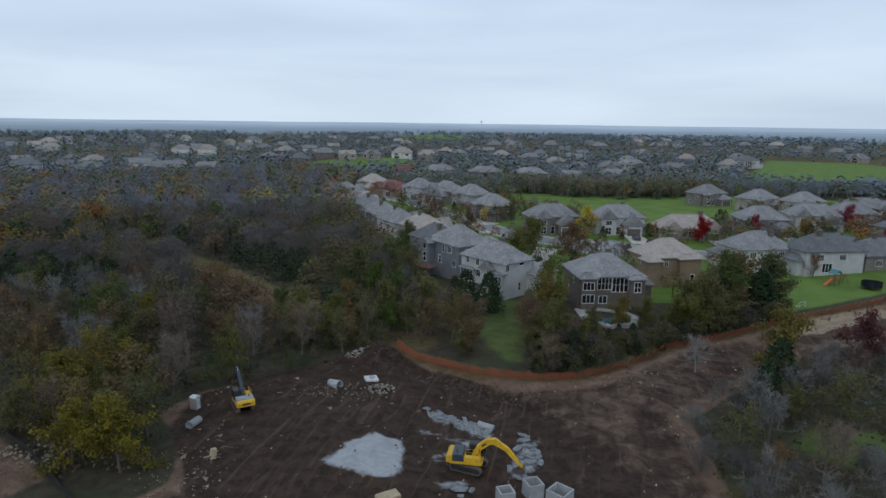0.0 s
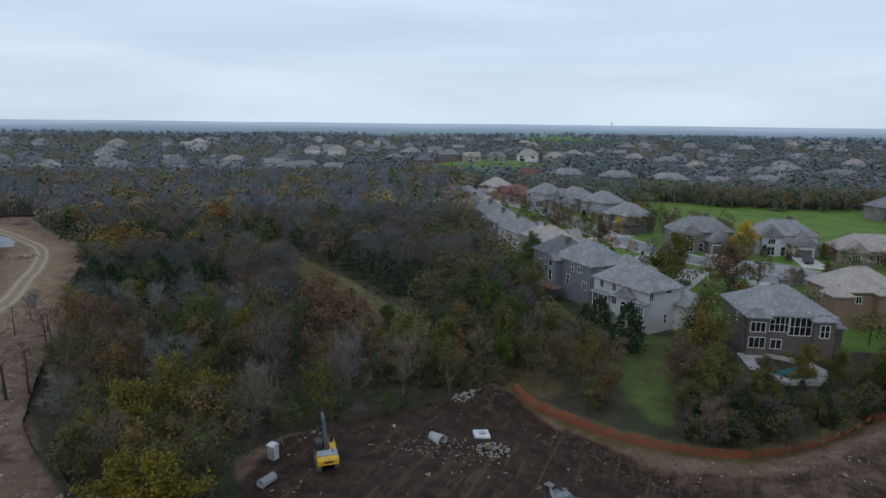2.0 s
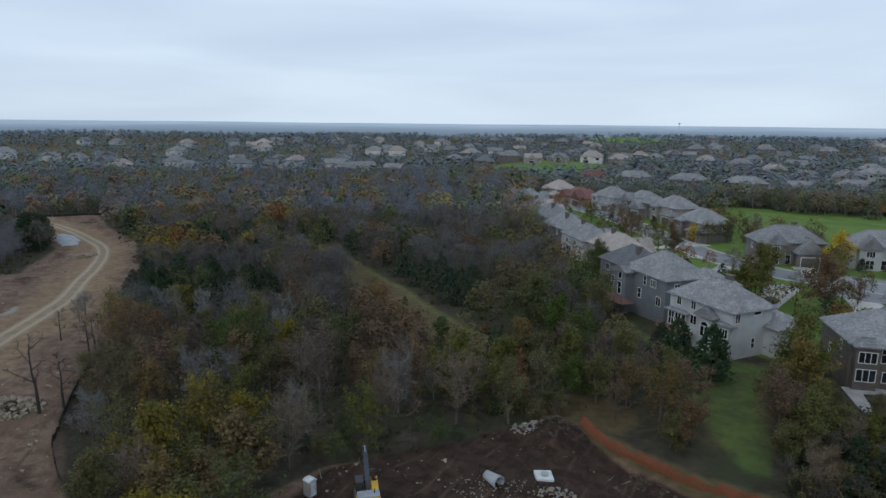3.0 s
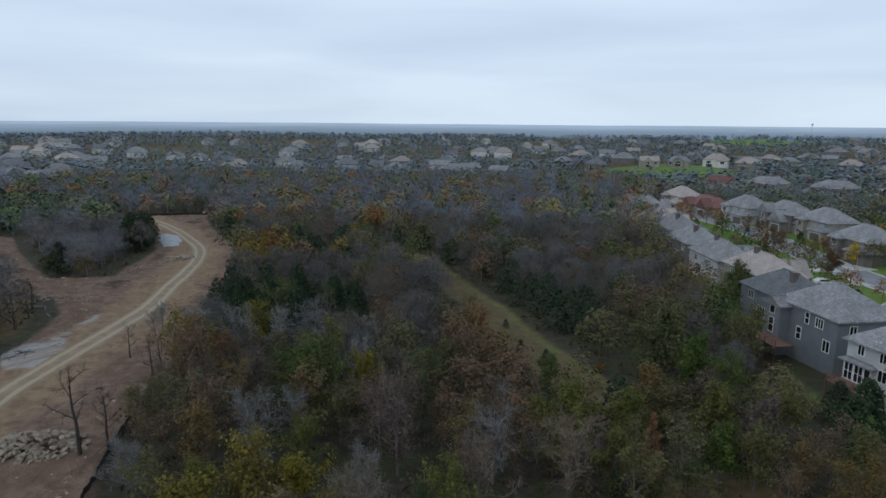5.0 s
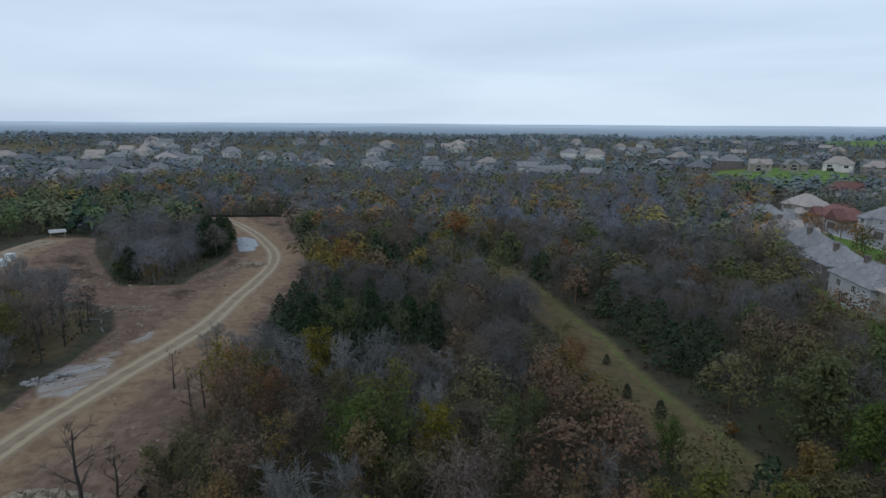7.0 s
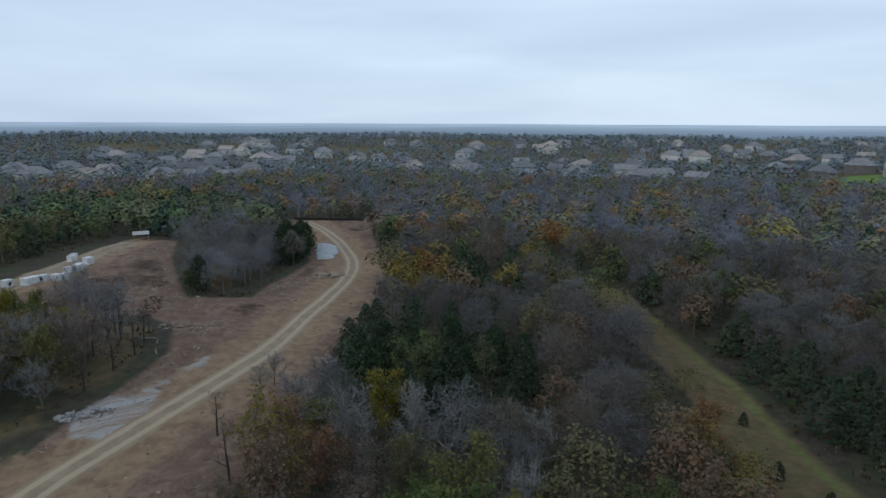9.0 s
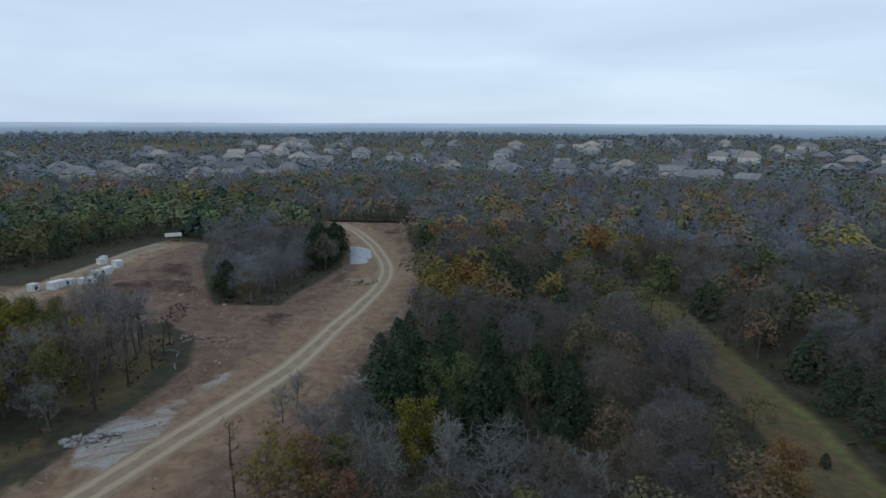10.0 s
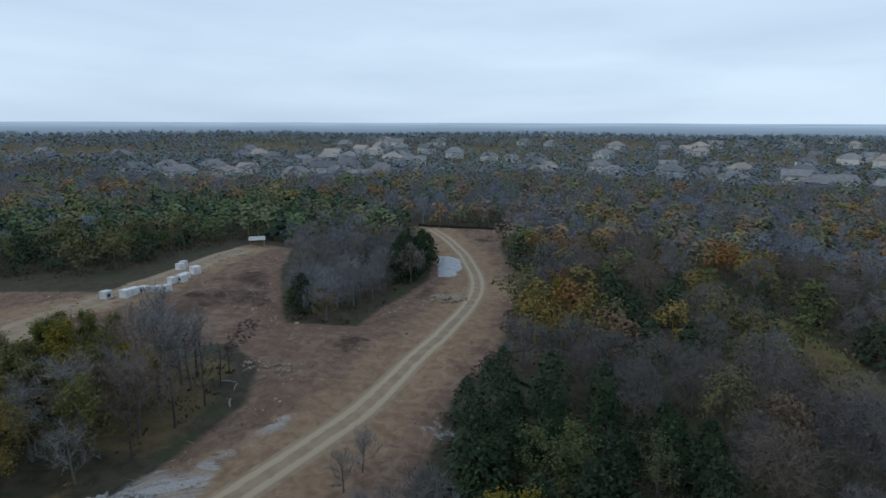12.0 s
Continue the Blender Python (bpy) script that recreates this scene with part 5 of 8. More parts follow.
# shrubs that fill the thicket below the gardens
sr = np.random.default_rng(31)
hx, hy = scatter(13, 76, 88, 136, 1.9, sr)
okh = (signed(THICKET, hx, hy) < 1.2) & ((hx < 23) | (hx > 46) | (hy < 101 + 0.42 * (hx - 23))) & (sr.uniform(size=len(hx)) < 0.9)
shrub = ("olive", "cedar", "cedar", "cedar", "green", "olive", "brownbare")
mass("thicket_shrubs", [(shrub[int(sr.integers(7))], x, y, sr.uniform(0.26, 0.52)) for x, y in zip(hx[okh], hy[okh])], 2, "dense dark shrubs below the gardens", (0.66, 0.66, 0.66))

rim = []
for _ in range(620):
    x, y = sr.uniform(-38, 80), sr.uniform(50, 108)
    by_rim = along([(-35, 84), (-27, 90), (-19, 98), (-11, 106)], x, y) < 3.5
    by_corner = signed(CORNER, x, y) < 2.5
    if by_rim or (by_corner and sr.uniform() < 0.6 * float(fractal(np.array([x]), np.array([y]), 9.0, 71, 2)[0] > 0.45) + 0.12):
        names_r = ("olive", "cedar", "dull", "green") if by_rim else ("bare", "brownbare", "dull", "bare", "olive", "brownbare")
        rim.append((names_r[int(sr.integers(len(names_r)))], x, y, sr.uniform(0.22, 0.48)))
mass("rim_shrubs", rim, 3, "dark shrubs and bare brush round the pit", (0.95, 0.95, 0.95))

# ---- houses ----
WINDOW_MESHES = {}


def window_meshes(w, h, cols_n, rows_w, arched=False):
    key = (w, h, cols_n, rows_w, arched)
    if key in WINDOW_MESHES:
        return WINDOW_MESHES[key]
    t = 0.09
    us, bars_u = [-w / 2 - t, -w / 2], [0]
    for k in range(1, cols_n):
        x = -w / 2 + w * k / cols_n
        bars_u.append(len(us))
        us += [x - 0.04, x + 0.04]
    bars_u.append(len(us))
    us += [w / 2, w / 2 + t]
    vs_, bars_v = [-t, 0.0], [0]
    for k in range(1, rows_w):
        z = h * k / rows_w
        bars_v.append(len(vs_))
        vs_ += [z - 0.03, z + 0.03]
    bars_v.append(len(vs_))
    vs_ += [h, h + t]
    bm = lattice(us, vs_, lambda i, j: i in bars_u or j in bars_v, -0.02, 0.07)
    bm.transform(Matrix.Rotation(radians(90), 4, "X"))
    if arched:
        n = 10
        ring = [[bm.verts.new((math.cos(math.pi * k / n) * (w / 2 + dr), yy, h + t * 0.5 + math.sin(math.pi * k / n) * (w / 2 + dr))) for k in range(n + 1)] for dr, yy in ((0, -0.07), (t, -0.07), (t, 0.0), (0, 0.0))]
        for q in range(4):
            for k in range(n):
                bm.faces.new((ring[q][k], ring[q][k + 1], ring[(q + 1) % 4][k + 1], ring[(q + 1) % 4][k]))
    fm = bpy.data.meshes.new("window")
    bm.to_mesh(fm)
    bm.free()
    fm.materials.append(M_TRIM)
    bm = bmesh.new()
    add_box(bm, -w / 2, -0.02, 0, w / 2, 0.015, h)
    if arched:
        top = [bm.verts.new((math.cos(math.pi * k / 10) * w / 2, -0.02, h + math.sin(math.pi * k / 10) * w / 2)) for k in range(11)]
        bm.faces.new(top)
    pm = bpy.data.meshes.new("pane")
    bm.to_mesh(pm)
    bm.free()
    pm.materials.append(M_GLASS)
    WINDOW_MESHES[key] = (fm, pm)
    return fm, pm


def side_matrix(blk, side, u, z):
    """The pose of something on a block's wall: side s, n, w or e; u along the wall from its middle, seen from outside; z over the floor."""
    x0, y0, x1, y1 = blk[:4]
    cx, cy = (x0 + x1) / 2, (y0 + y1) / 2
    if side == "s":
        return pose(cx + u, y0, z)
    if side == "n":
        return pose(cx - u, y1, z, 0, 0, 180)
    if side == "w":
        return pose(x0, cy - u, z, 0, 0, -90)
    return pose(x1, cy + u, z, 0, 0, 90)


def roof_part(top, blk, roof_m):
    x0, y0, x1, y1, zb, eave, form, pitch = blk[:8]
    o = 0.55
    ax0, ay0, ax1, ay1 = x0 - o, y0 - o, x1 + o, y1 + o
    w, d = ax1 - ax0, ay1 - ay0
    bm = bmesh.new()
    e = eave - 0.12
    lo = [bm.verts.new(c) for c in ((ax0, ay0, e - 0.22), (ax1, ay0, e - 0.22), (ax1, ay1, e - 0.22), (ax0, ay1, e - 0.22))]
    hi = [bm.verts.new(c) for c in ((ax0, ay0, e), (ax1, ay0, e), (ax1, ay1, e), (ax0, ay1, e))]
    for i in range(4):
        j = (i + 1) % 4
        bm.faces.new((lo[i], lo[j], hi[j], hi[i]))
    bm.faces.new(lo[::-1])
    along_x = (w >= d) if form == "hip" else form == "gx"
    half = (d if along_x else w) / 2
    hgt = half * pitch
    inset = half if form == "hip" else 0.0
    if along_x:
        inset = min(inset, w / 2 - 0.05)
        p, q = bm.verts.new((ax0 + inset, (ay0 + ay1) / 2, e + hgt)), bm.verts.new((ax1 - inset, (ay0 + ay1) / 2, e + hgt))
        fs = ((hi[0], hi[1], q, p), (hi[2], hi[3], p, q), (hi[1], hi[2], q), (hi[3], hi[0], p))
    else:
        inset = min(inset, d / 2 - 0.05)
        p, q = bm.verts.new(((ax0 + ax1) / 2, ay0 + inset, e + hgt)), bm.verts.new(((ax0 + ax1) / 2, ay1 - inset, e + hgt))
        fs = ((hi[1], hi[2], q, p), (hi[3], hi[0], p, q), (hi[0], hi[1], p), (hi[2], hi[3], q))
    for f in fs:
        bm.faces.new(f)
    ridge = (p.co.copy(), q.co.copy())
    roof = part("roof", bm, roof_m, top)
    bm = bmesh.new()
    rod(bm, ridge[0] + Vector((0, 0, 0.02)), ridge[1] + Vector((0, 0, 0.02)), 0.13, 6)
    part("ridge_cap", bm, roof_m, roof)
    return roof


def wall_part(top, blk, wall_m):
    x0, y0, x1, y1, zb, eave, form, pitch = blk[:8]
    bm = bmesh.new()
    add_box(bm, x0, y0, zb, x1, y1, eave)
    if form in ("gx", "gy"):
        along_x = form == "gx"
        half = ((y1 - y0) if along_x else (x1 - x0)) / 2
        k = eave + half * pitch
        z = eave - 0.02
        if along_x:
            ym = (y0 + y1) / 2
            tri = [((x, y0, z), (x, y1, z), (x, ym, k)) for x in (x0 - 0.3, x1 + 0.3)]
        else:
            xm = (x0 + x1) / 2
            tri = [((x0, y, z), (x1, y, z), (xm, y, k)) for y in (y0 - 0.3, y1 + 0.3)]
        a = [bm.verts.new(c) for c in tri[0]]
        b = [bm.verts.new(c) for c in tri[1]]
        bm.faces.new(a)
        bm.faces.new(b[::-1])
        for i in range(3):
            bm.faces.new((a[i], a[(i + 1) % 3], b[(i + 1) % 3], b[i]))
    bmesh.ops.recalc_face_normals(bm, faces=bm.faces[:])
    return part("wall", bm, wall_m, top)


def house(x, y, z, turn, blocks, wall_m, roof_m, label, openings=(), chimneys=(), decks=(), wall2=None):
    """A house in its own plan: blocks (x0, y0, x1, y1, foot, eave, form, pitch); openings (block, side, u, z, width, height, columns, rows)."""
    top = thing("house", pose(x, y, z, 0, 0, turn), label, "house", "houses of the neighbourhood")
    for i, blk in enumerate(blocks):
        wall_part(top, blk, wall2 if (wall2 and i) else wall_m)
        roof_part(top, blk, roof_m)
    for op in openings:
        b, side, u, zz, w, h, c, r = op[:8]
        m = side_matrix(blocks[b], side, u, zz)
        if c == 0:
            bm = bmesh.new()
            add_box(bm, -w / 2, -0.06, 0, w / 2, 0.02, h)
            for k in range(1, 4):
                add_box(bm, -w / 2, -0.075, h * k / 4 - 0.02, w / 2, -0.06, h * k / 4 + 0.02)
            door = part("garage_door", bm, M_DOOR, top, "dark panelled garage door")
            door.matrix_basis = m
            bm = bmesh.new()
            for q in ((-w / 2 - 0.14, 0, -w / 2, h), (w / 2, 0, w / 2 + 0.14, h), (-w / 2 - 0.14, h, w / 2 + 0.14, h + 0.16)):
                add_box(bm, q[0], -0.09, q[1], q[2], 0.02, q[3])
            part("door_frame", bm, M_TRIM, door)
            continue
        fm, pm = window_meshes(w, h, c, r, len(op) > 8)
        win = share("window", fm, top, m)
        share("pane", pm, win, Matrix())
    for cx, cy, top_z in chimneys:
        bm = box(cx - 0.6, cy - 0.45, 1, cx + 0.6, cy + 0.45, top_z, 0.03)
        add_box(bm, cx - 0.7, cy - 0.55, top_z - 0.05, cx + 0.7, cy + 0.55, top_z + 0.12)
        part("chimney", bm, M_WALL["stone"], top)
    for x0, y0, x1, y1, dz in decks:
        bm = bmesh.new()
        for jy in np.linspace(y0 + 0.2, y1 - 0.2, 4):
            add_box(bm, x0, jy - 0.04, dz - 0.3, x1, jy + 0.04, dz - 0.05)
        deck = part("deck", bm, M_DECK, top, "red-brown timber deck")
        n = max(3, int((x1 - x0) / 0.3))
        bm = bmesh.new()
        add_box(bm, 0.01, y0, dz - 0.045, (x1 - x0) / n - 0.01, y1, dz)
        plank = part("plank", bm, M_DECK, deck)
        plank.matrix_basis = pose(x0, 0, 0)
        for k in range(1, n):
            share("plank", plank.data, deck, pose(x0 + (x1 - x0) * k / n, 0, 0))
        bm = bmesh.new()
        for px in np.linspace(x0 + 0.1, x1 - 0.1, 4):
            for py in (y0 + 0.1,):
                rod(bm, (px, py, -3), (px, py, dz + 0.95), 0.08, 6)
        for zz in (0.35, 0.65, 0.95):
            rod(bm, (x0, y0 + 0.1, dz + zz), (x1, y0 + 0.1, dz + zz), 0.045, 6)
            rod(bm, (x0 + 0.1, y0, dz + zz), (x0 + 0.1, y1, dz + zz), 0.045, 6)
        part("railing", bm, M_DECK, deck)
    return top


def z_at(x, y):
    return ground_z(x, y)


# the white house with the walk-out back
house(12.25, 136.3, -0.9, -49, [(-6.7, -4.3, 6.7, 4.3, -2.5, 6.9, "hip", 0.72), (0.6, -5.3, 3.6, -4.2, -2, 5.2, "gy", 0.8), (4.2, -4.75, 6.5, -4.2, -2, 4.6, "hip", 0.3), (-6.6, -4.75, -2.4, -4.2, -2, 4.2, "hip", 0.3), (2.0, 3.0, 9.0, 10.0, -2, 3.9, "hip", 0.5)],
      M_WALL["white"], M_ROOF, "white two-storey house with a weathered grey shingle hip roof",
      [(0, "s", -4.6, 5.1, 0.9, 1.3, 2, 1), (0, "s", -1.4, 5.1, 0.9, 1.3, 2, 1), (3, "s", -1.2, 1.4, 1.2, 2.3, 2, 2), (3, "s", 0.3, 1.4, 1.2, 2.3, 2, 2), (3, "s", 1.55, 1.4, 0.8, 2.3, 1, 2), (0, "s", -1.2, 2.6, 1.2, 1.5, 2, 1),
       (1, "s", 0, 1.6, 1.5, 1.7, 2, 1, "arch"), (2, "s", 0.1, 2.4, 1.5, 1.4, 3, 1), (0, "s", 1.0, -0.8, 1.6, 1.6, 2, 1), (0, "e", -3.4, 5.0, 0.9, 1.5, 2, 1), (0, "e", 1.0, 5.9, 1.5, 0.6, 1, 1), (0, "e", 0.5, 0.4, 0.7, 1.6, 1, 2), (0, "s", 5.6, -0.6, 1.4, 1.6, 2, 1)],
      [(-0.4, 2.2, 10.6)], [(-6.6, -7.6, -0.4, -4.8, 1.2)])
# the dark grey house beside it
house(4.5, 153.5, -0.6, -55, [(-6.5, -5.0, 6.5, 5.0, -2.5, 6.9, "hip", 0.72), (-7.4, -6.8, -3.6, -3.5, -2.5, 6.3, "gy", 0.5), (-1.0, 3.0, 8.0, 10.5, -2, 5.4, "hip", 0.6), (-7.6, -1.0, -6.0, 3.4, -2, 6.3, "hip", 0.5)],
      M_WALL["grey"], M_ROOF, "dark grey two-storey house with a grey shingle roof and timber deck",
      [(0, "s", 2.8, 4.6, 1.5, 1.4, 3, 1), (1, "s", 0, 1.4, 1.1, 2.4, 1, 2), (1, "s", 0, 4.6, 1.1, 1.2, 1, 1), (0, "s", 0.2, 4.5, 0.8, 1.7, 1, 2), (0, "s", -1.3, 1.5, 1.0, 1.9, 1, 2), (0, "s", 4.6, 1.4, 1.3, 1.7, 2, 1), (0, "e", -2.5, 4.6, 1.1, 1.3, 2, 1), (0, "e", 1.5, 1.5, 1.1, 1.4, 2, 1)],
      [], [(-7.4, -10.2, 0.4, -6.8, 0.9)])
# the brown stone house by the pool
house(34.4, 127.6, -1.1, 4, [(-7.0, -5.0, 6.6, 6.0, -2.5, 6.2, "hip", 0.62), (-6.7, -6.2, -3.7, -4.8, -2, 6.1, "hip", 0.8), (3.4, -6.0, 6.5, -4.8, -2, 5.8, "hip", 0.6), (-3.0, 4.0, 5.0, 10.0, -2, 5.6, "hip", 0.6), (6.4, -3.2, 9.0, 3.0, -2, 4.0, "hip", 0.6)],
      M_WALL["stone"], M_ROOF, "brown stone two-storey house with a grey shingle roof above the pool",
      [(1, "s", 0, 3.5, 2.2, 1.5, 3, 1), (1, "s", 0, 0.8, 2.4, 1.7, 3, 1), (0, "s", -1.3, 3.3, 3.0, 2.4, 4, 2), (0, "s", -1.6, 0.4, 1.6, 1.5, 2, 1), (0, "s", 1.8, 2.8, 3.4, 2.9, 4, 2), (2, "s", 0, 2.9, 1.3, 2.0, 2, 2), (0, "s", 6.1, 3.6, 0.9, 1.1, 2, 1), (0, "w", 2.2, 4.0, 0.6, 1.2, 1, 1), (0, "w", -1.5, 2.0, 0.6, 1.5, 1, 2)],
      [(1.5, 3.0, 10.0)])
# the tan brick house
house(54, 147, -0.6, 12, [(-6.5, -4.5, 6.5, 5.0, -2.5, 5.6, "hip", 0.7), (-7.6, -5.6, -4.6, -2.0, -2.5, 5.0, "hip", 0.8), (0.5, -5.8, 6.0, -4.2, -2.5, 5.4, "hip", 0.7)],
      M_WALL["tan"], M_ROOF_TAN, "tan brick house with a weathered hip roof", [(2, "s", 0.5, 0.2, 1.0, 1.2, 1, 1), (0, "s", -2.4, 3.2, 1.0, 1.3, 2, 1), (0, "w", 1.0, 3.0, 1.0, 1.3, 2, 1)], [(3.5, 2.5, 9.6)])

# house kinds of the rest of the neighbourhood, in their own plans; the street front looks to s
KINDS = {
    "gables": ([(-8, -4, 8, 5, -1.5, 5.8, "hip", 0.75), (-6.8, -5.6, -1.8, -3, -1.5, 5.6, "gy", 1.0), (0.6, -6.4, 6.6, -3.5, -1.5, 3.6, "gy", 1.0), (5.5, -3, 9.5, 4, -1.5, 3.4, "hip", 0.7)],
               [(1, "s", 0, 3.4, 1.8, 1.4, 3, 1), (1, "s", 0, 0.4, 1.8, 2.2, 2, 2), (2, "s", 0.2, 0, 4.4, 2.3, 0, 0), (2, "s", 0.2, 4.3, 1.0, 0.9, 2, 1), (0, "s", -0.6, 0.1, 1.1, 2.3, 1, 2), (0, "w", 0, 3.4, 1.4, 1.3, 2, 1), (0, "n", -4, 3.4, 1.6, 1.4, 3, 1), (0, "n", 2, 3.4, 1.6, 1.4, 3, 1), (0, "n", -2, 0.4, 2.6, 2.2, 3, 1)], [(2, 1, 10.2)]),
    "hip": ([(-7.5, -5, 7.5, 5, -1.5, 5.7, "hip", 0.7), (-6.5, -6.4, -2.2, -4.5, -1.5, 5.4, "hip", 0.8), (2.0, -7.5, 8.5, -2.0, -1.5, 3.2, "hip", 0.7)],
            [(1, "s", 0, 3.3, 1.8, 1.5, 3, 1), (1, "s", 0, 0.4, 1.8, 1.7, 3, 1), (2, "s", 0, 0, 4.6, 2.3, 0, 0), (0, "s", 0, 0.1, 1.3, 2.4, 2, 1), (0, "s", 2.2, 3.5, 1.2, 1.3, 2, 1), (0, "w", 2, 3.4, 1.3, 1.3, 2, 1), (0, "w", -2, 0.6, 1.3, 1.5, 2, 1), (0, "e", 2, 3.4, 1.2, 1.3, 2, 1), (0, "n", -4, 3.3, 1.6, 1.5, 3, 1), (0, "n", 0, 0.4, 3.2, 2.1, 4, 1), (0, "n", 4, 3.3, 1.6, 1.5, 3, 1)], [(-3, 1.5, 9.9)]),
    "long": ([(-10, -4.5, 10, 4.5, -1.5, 3.6, "hip", 0.75), (-8.5, -6.5, -3.5, -4, -1.5, 3.4, "gy", 0.9), (2.5, -7.0, 9.0, -4, -1.5, 3.4, "gy", 0.9)],
             [(1, "s", 0, 0.7, 1.7, 1.6, 3, 1), (2, "s", 0, 0, 4.6, 2.3, 0, 0), (0, "s", 0, 0.1, 1.3, 2.3, 2, 1), (0, "s", -1.8, 0.8, 1.1, 1.4, 2, 1), (0, "n", -6, 0.7, 1.8, 1.5, 3, 1), (0, "n", 0, 0.3, 3.0, 2.1, 4, 1), (0, "n", 6, 0.7, 1.8, 1.5, 3, 1), (0, "w", 0, 0.8, 1.4, 1.4, 2, 1)], [(4, 0, 8.4)]),
    "manor": ([(-10, -5, 10, 5, -1.5, 6.8, "hip", 0.6), (-3.2, -6.6, 3.2, -4.5, -1.5, 6.6, "hip", 0.5), (-13.5, -4, -9.5, 4, -1.5, 4.2, "hip", 0.5), (9.5, -4, 14, 4, -1.5, 4.2, "hip", 0.5)],
              [(1, "s", -1.9, 0.4, 0.9, 5.4, 1, 3), (1, "s", 0, 0.4, 1.4, 5.4, 2, 3), (1, "s", 1.9, 0.4, 0.9, 5.4, 1, 3), (0, "s", -7.5, 0.5, 1.8, 2.2, 3, 1), (0, "s", -7.5, 4.0, 1.8, 1.6, 3, 1), (0, "s", -4.7, 4.0, 1.4, 1.6, 2, 1), (0, "s", 5, 4.0, 1.4, 1.6, 2, 1), (0, "s", 7.8, 4.0, 1.8, 1.6, 3, 1), (0, "s", 5, 0.5, 1.6, 2.2, 2, 1), (0, "s", 7.8, 0.5, 1.8, 2.2, 3, 1)], [(-5, 2, 11.2), (6, 2, 11.2)]),
    "far_gable": ([(-8, -5, 8, 5, -2.5, 5.6, "gx", 0.7), (-5.5, -7.5, 1.5, -4, -2.5, 5.2, "gy", 0.9)], [(1, "s", 0, 2.9, 2.6, 1.6, 3, 1), (1, "s", 0, 0.3, 3.6, 2.2, 3, 1), (0, "s", 5, 2.9, 2.2, 1.5, 2, 1)], []),
    "far_hip": ([(-8.5, -5.5, 8.5, 5.5, -2.5, 5.7, "hip", 0.72), (1.5, -8, 8.3, -4, -2.5, 5.0, "hip", 0.8)], [(0, "s", -4.5, 2.9, 2.8, 1.7, 3, 1), (0, "s", -4.0, 0.3, 4.0, 2.2, 4, 1), (1, "s", 0, 2.7, 2.4, 1.6, 2, 1)], []),
    "far_cross": ([(-9, -4.5, 9, 4.5, -2.5, 4.6, "hip", 0.8), (-3.0, -6.5, 4.5, 6.5, -2.5, 5.6, "gy", 0.75)], [(1, "s", 0, 2.8, 3.2, 1.8, 3, 1), (1, "s", 0, 0.2, 4.2, 2.2, 4, 1), (0, "s", -6, 1.4, 2.2, 1.8, 2, 1)], []),
}
FIRST = {}


def neighbour(kind, x, y, turn, wall, roof_m, label, size=1.0):
    key = (kind, wall, roof_m.name, label, math.hypot(x, y) > 340)
    z = z_at(x, y) + 0.1
    m = Matrix.LocRotScale((x, y, z), Euler((0, 0, radians(turn))), (size, size, size))
    if key in FIRST:
        proto, s0 = FIRST[key]
        return copy_thing(proto, m @ Matrix.Diagonal((1 / s0, 1 / s0, 1 / s0, 1)))
    blocks, ops, ch = KINDS[kind]
    if math.hypot(x, y) > 340:
        ops = [o for o in ops if o[1] in "sn"][:6]
    top = house(x, y, z, turn, blocks, M_WALL[wall], roof_m, label, ops, ch)
    top.matrix_basis = m
    FIRST[key] = (top, size)
    return top


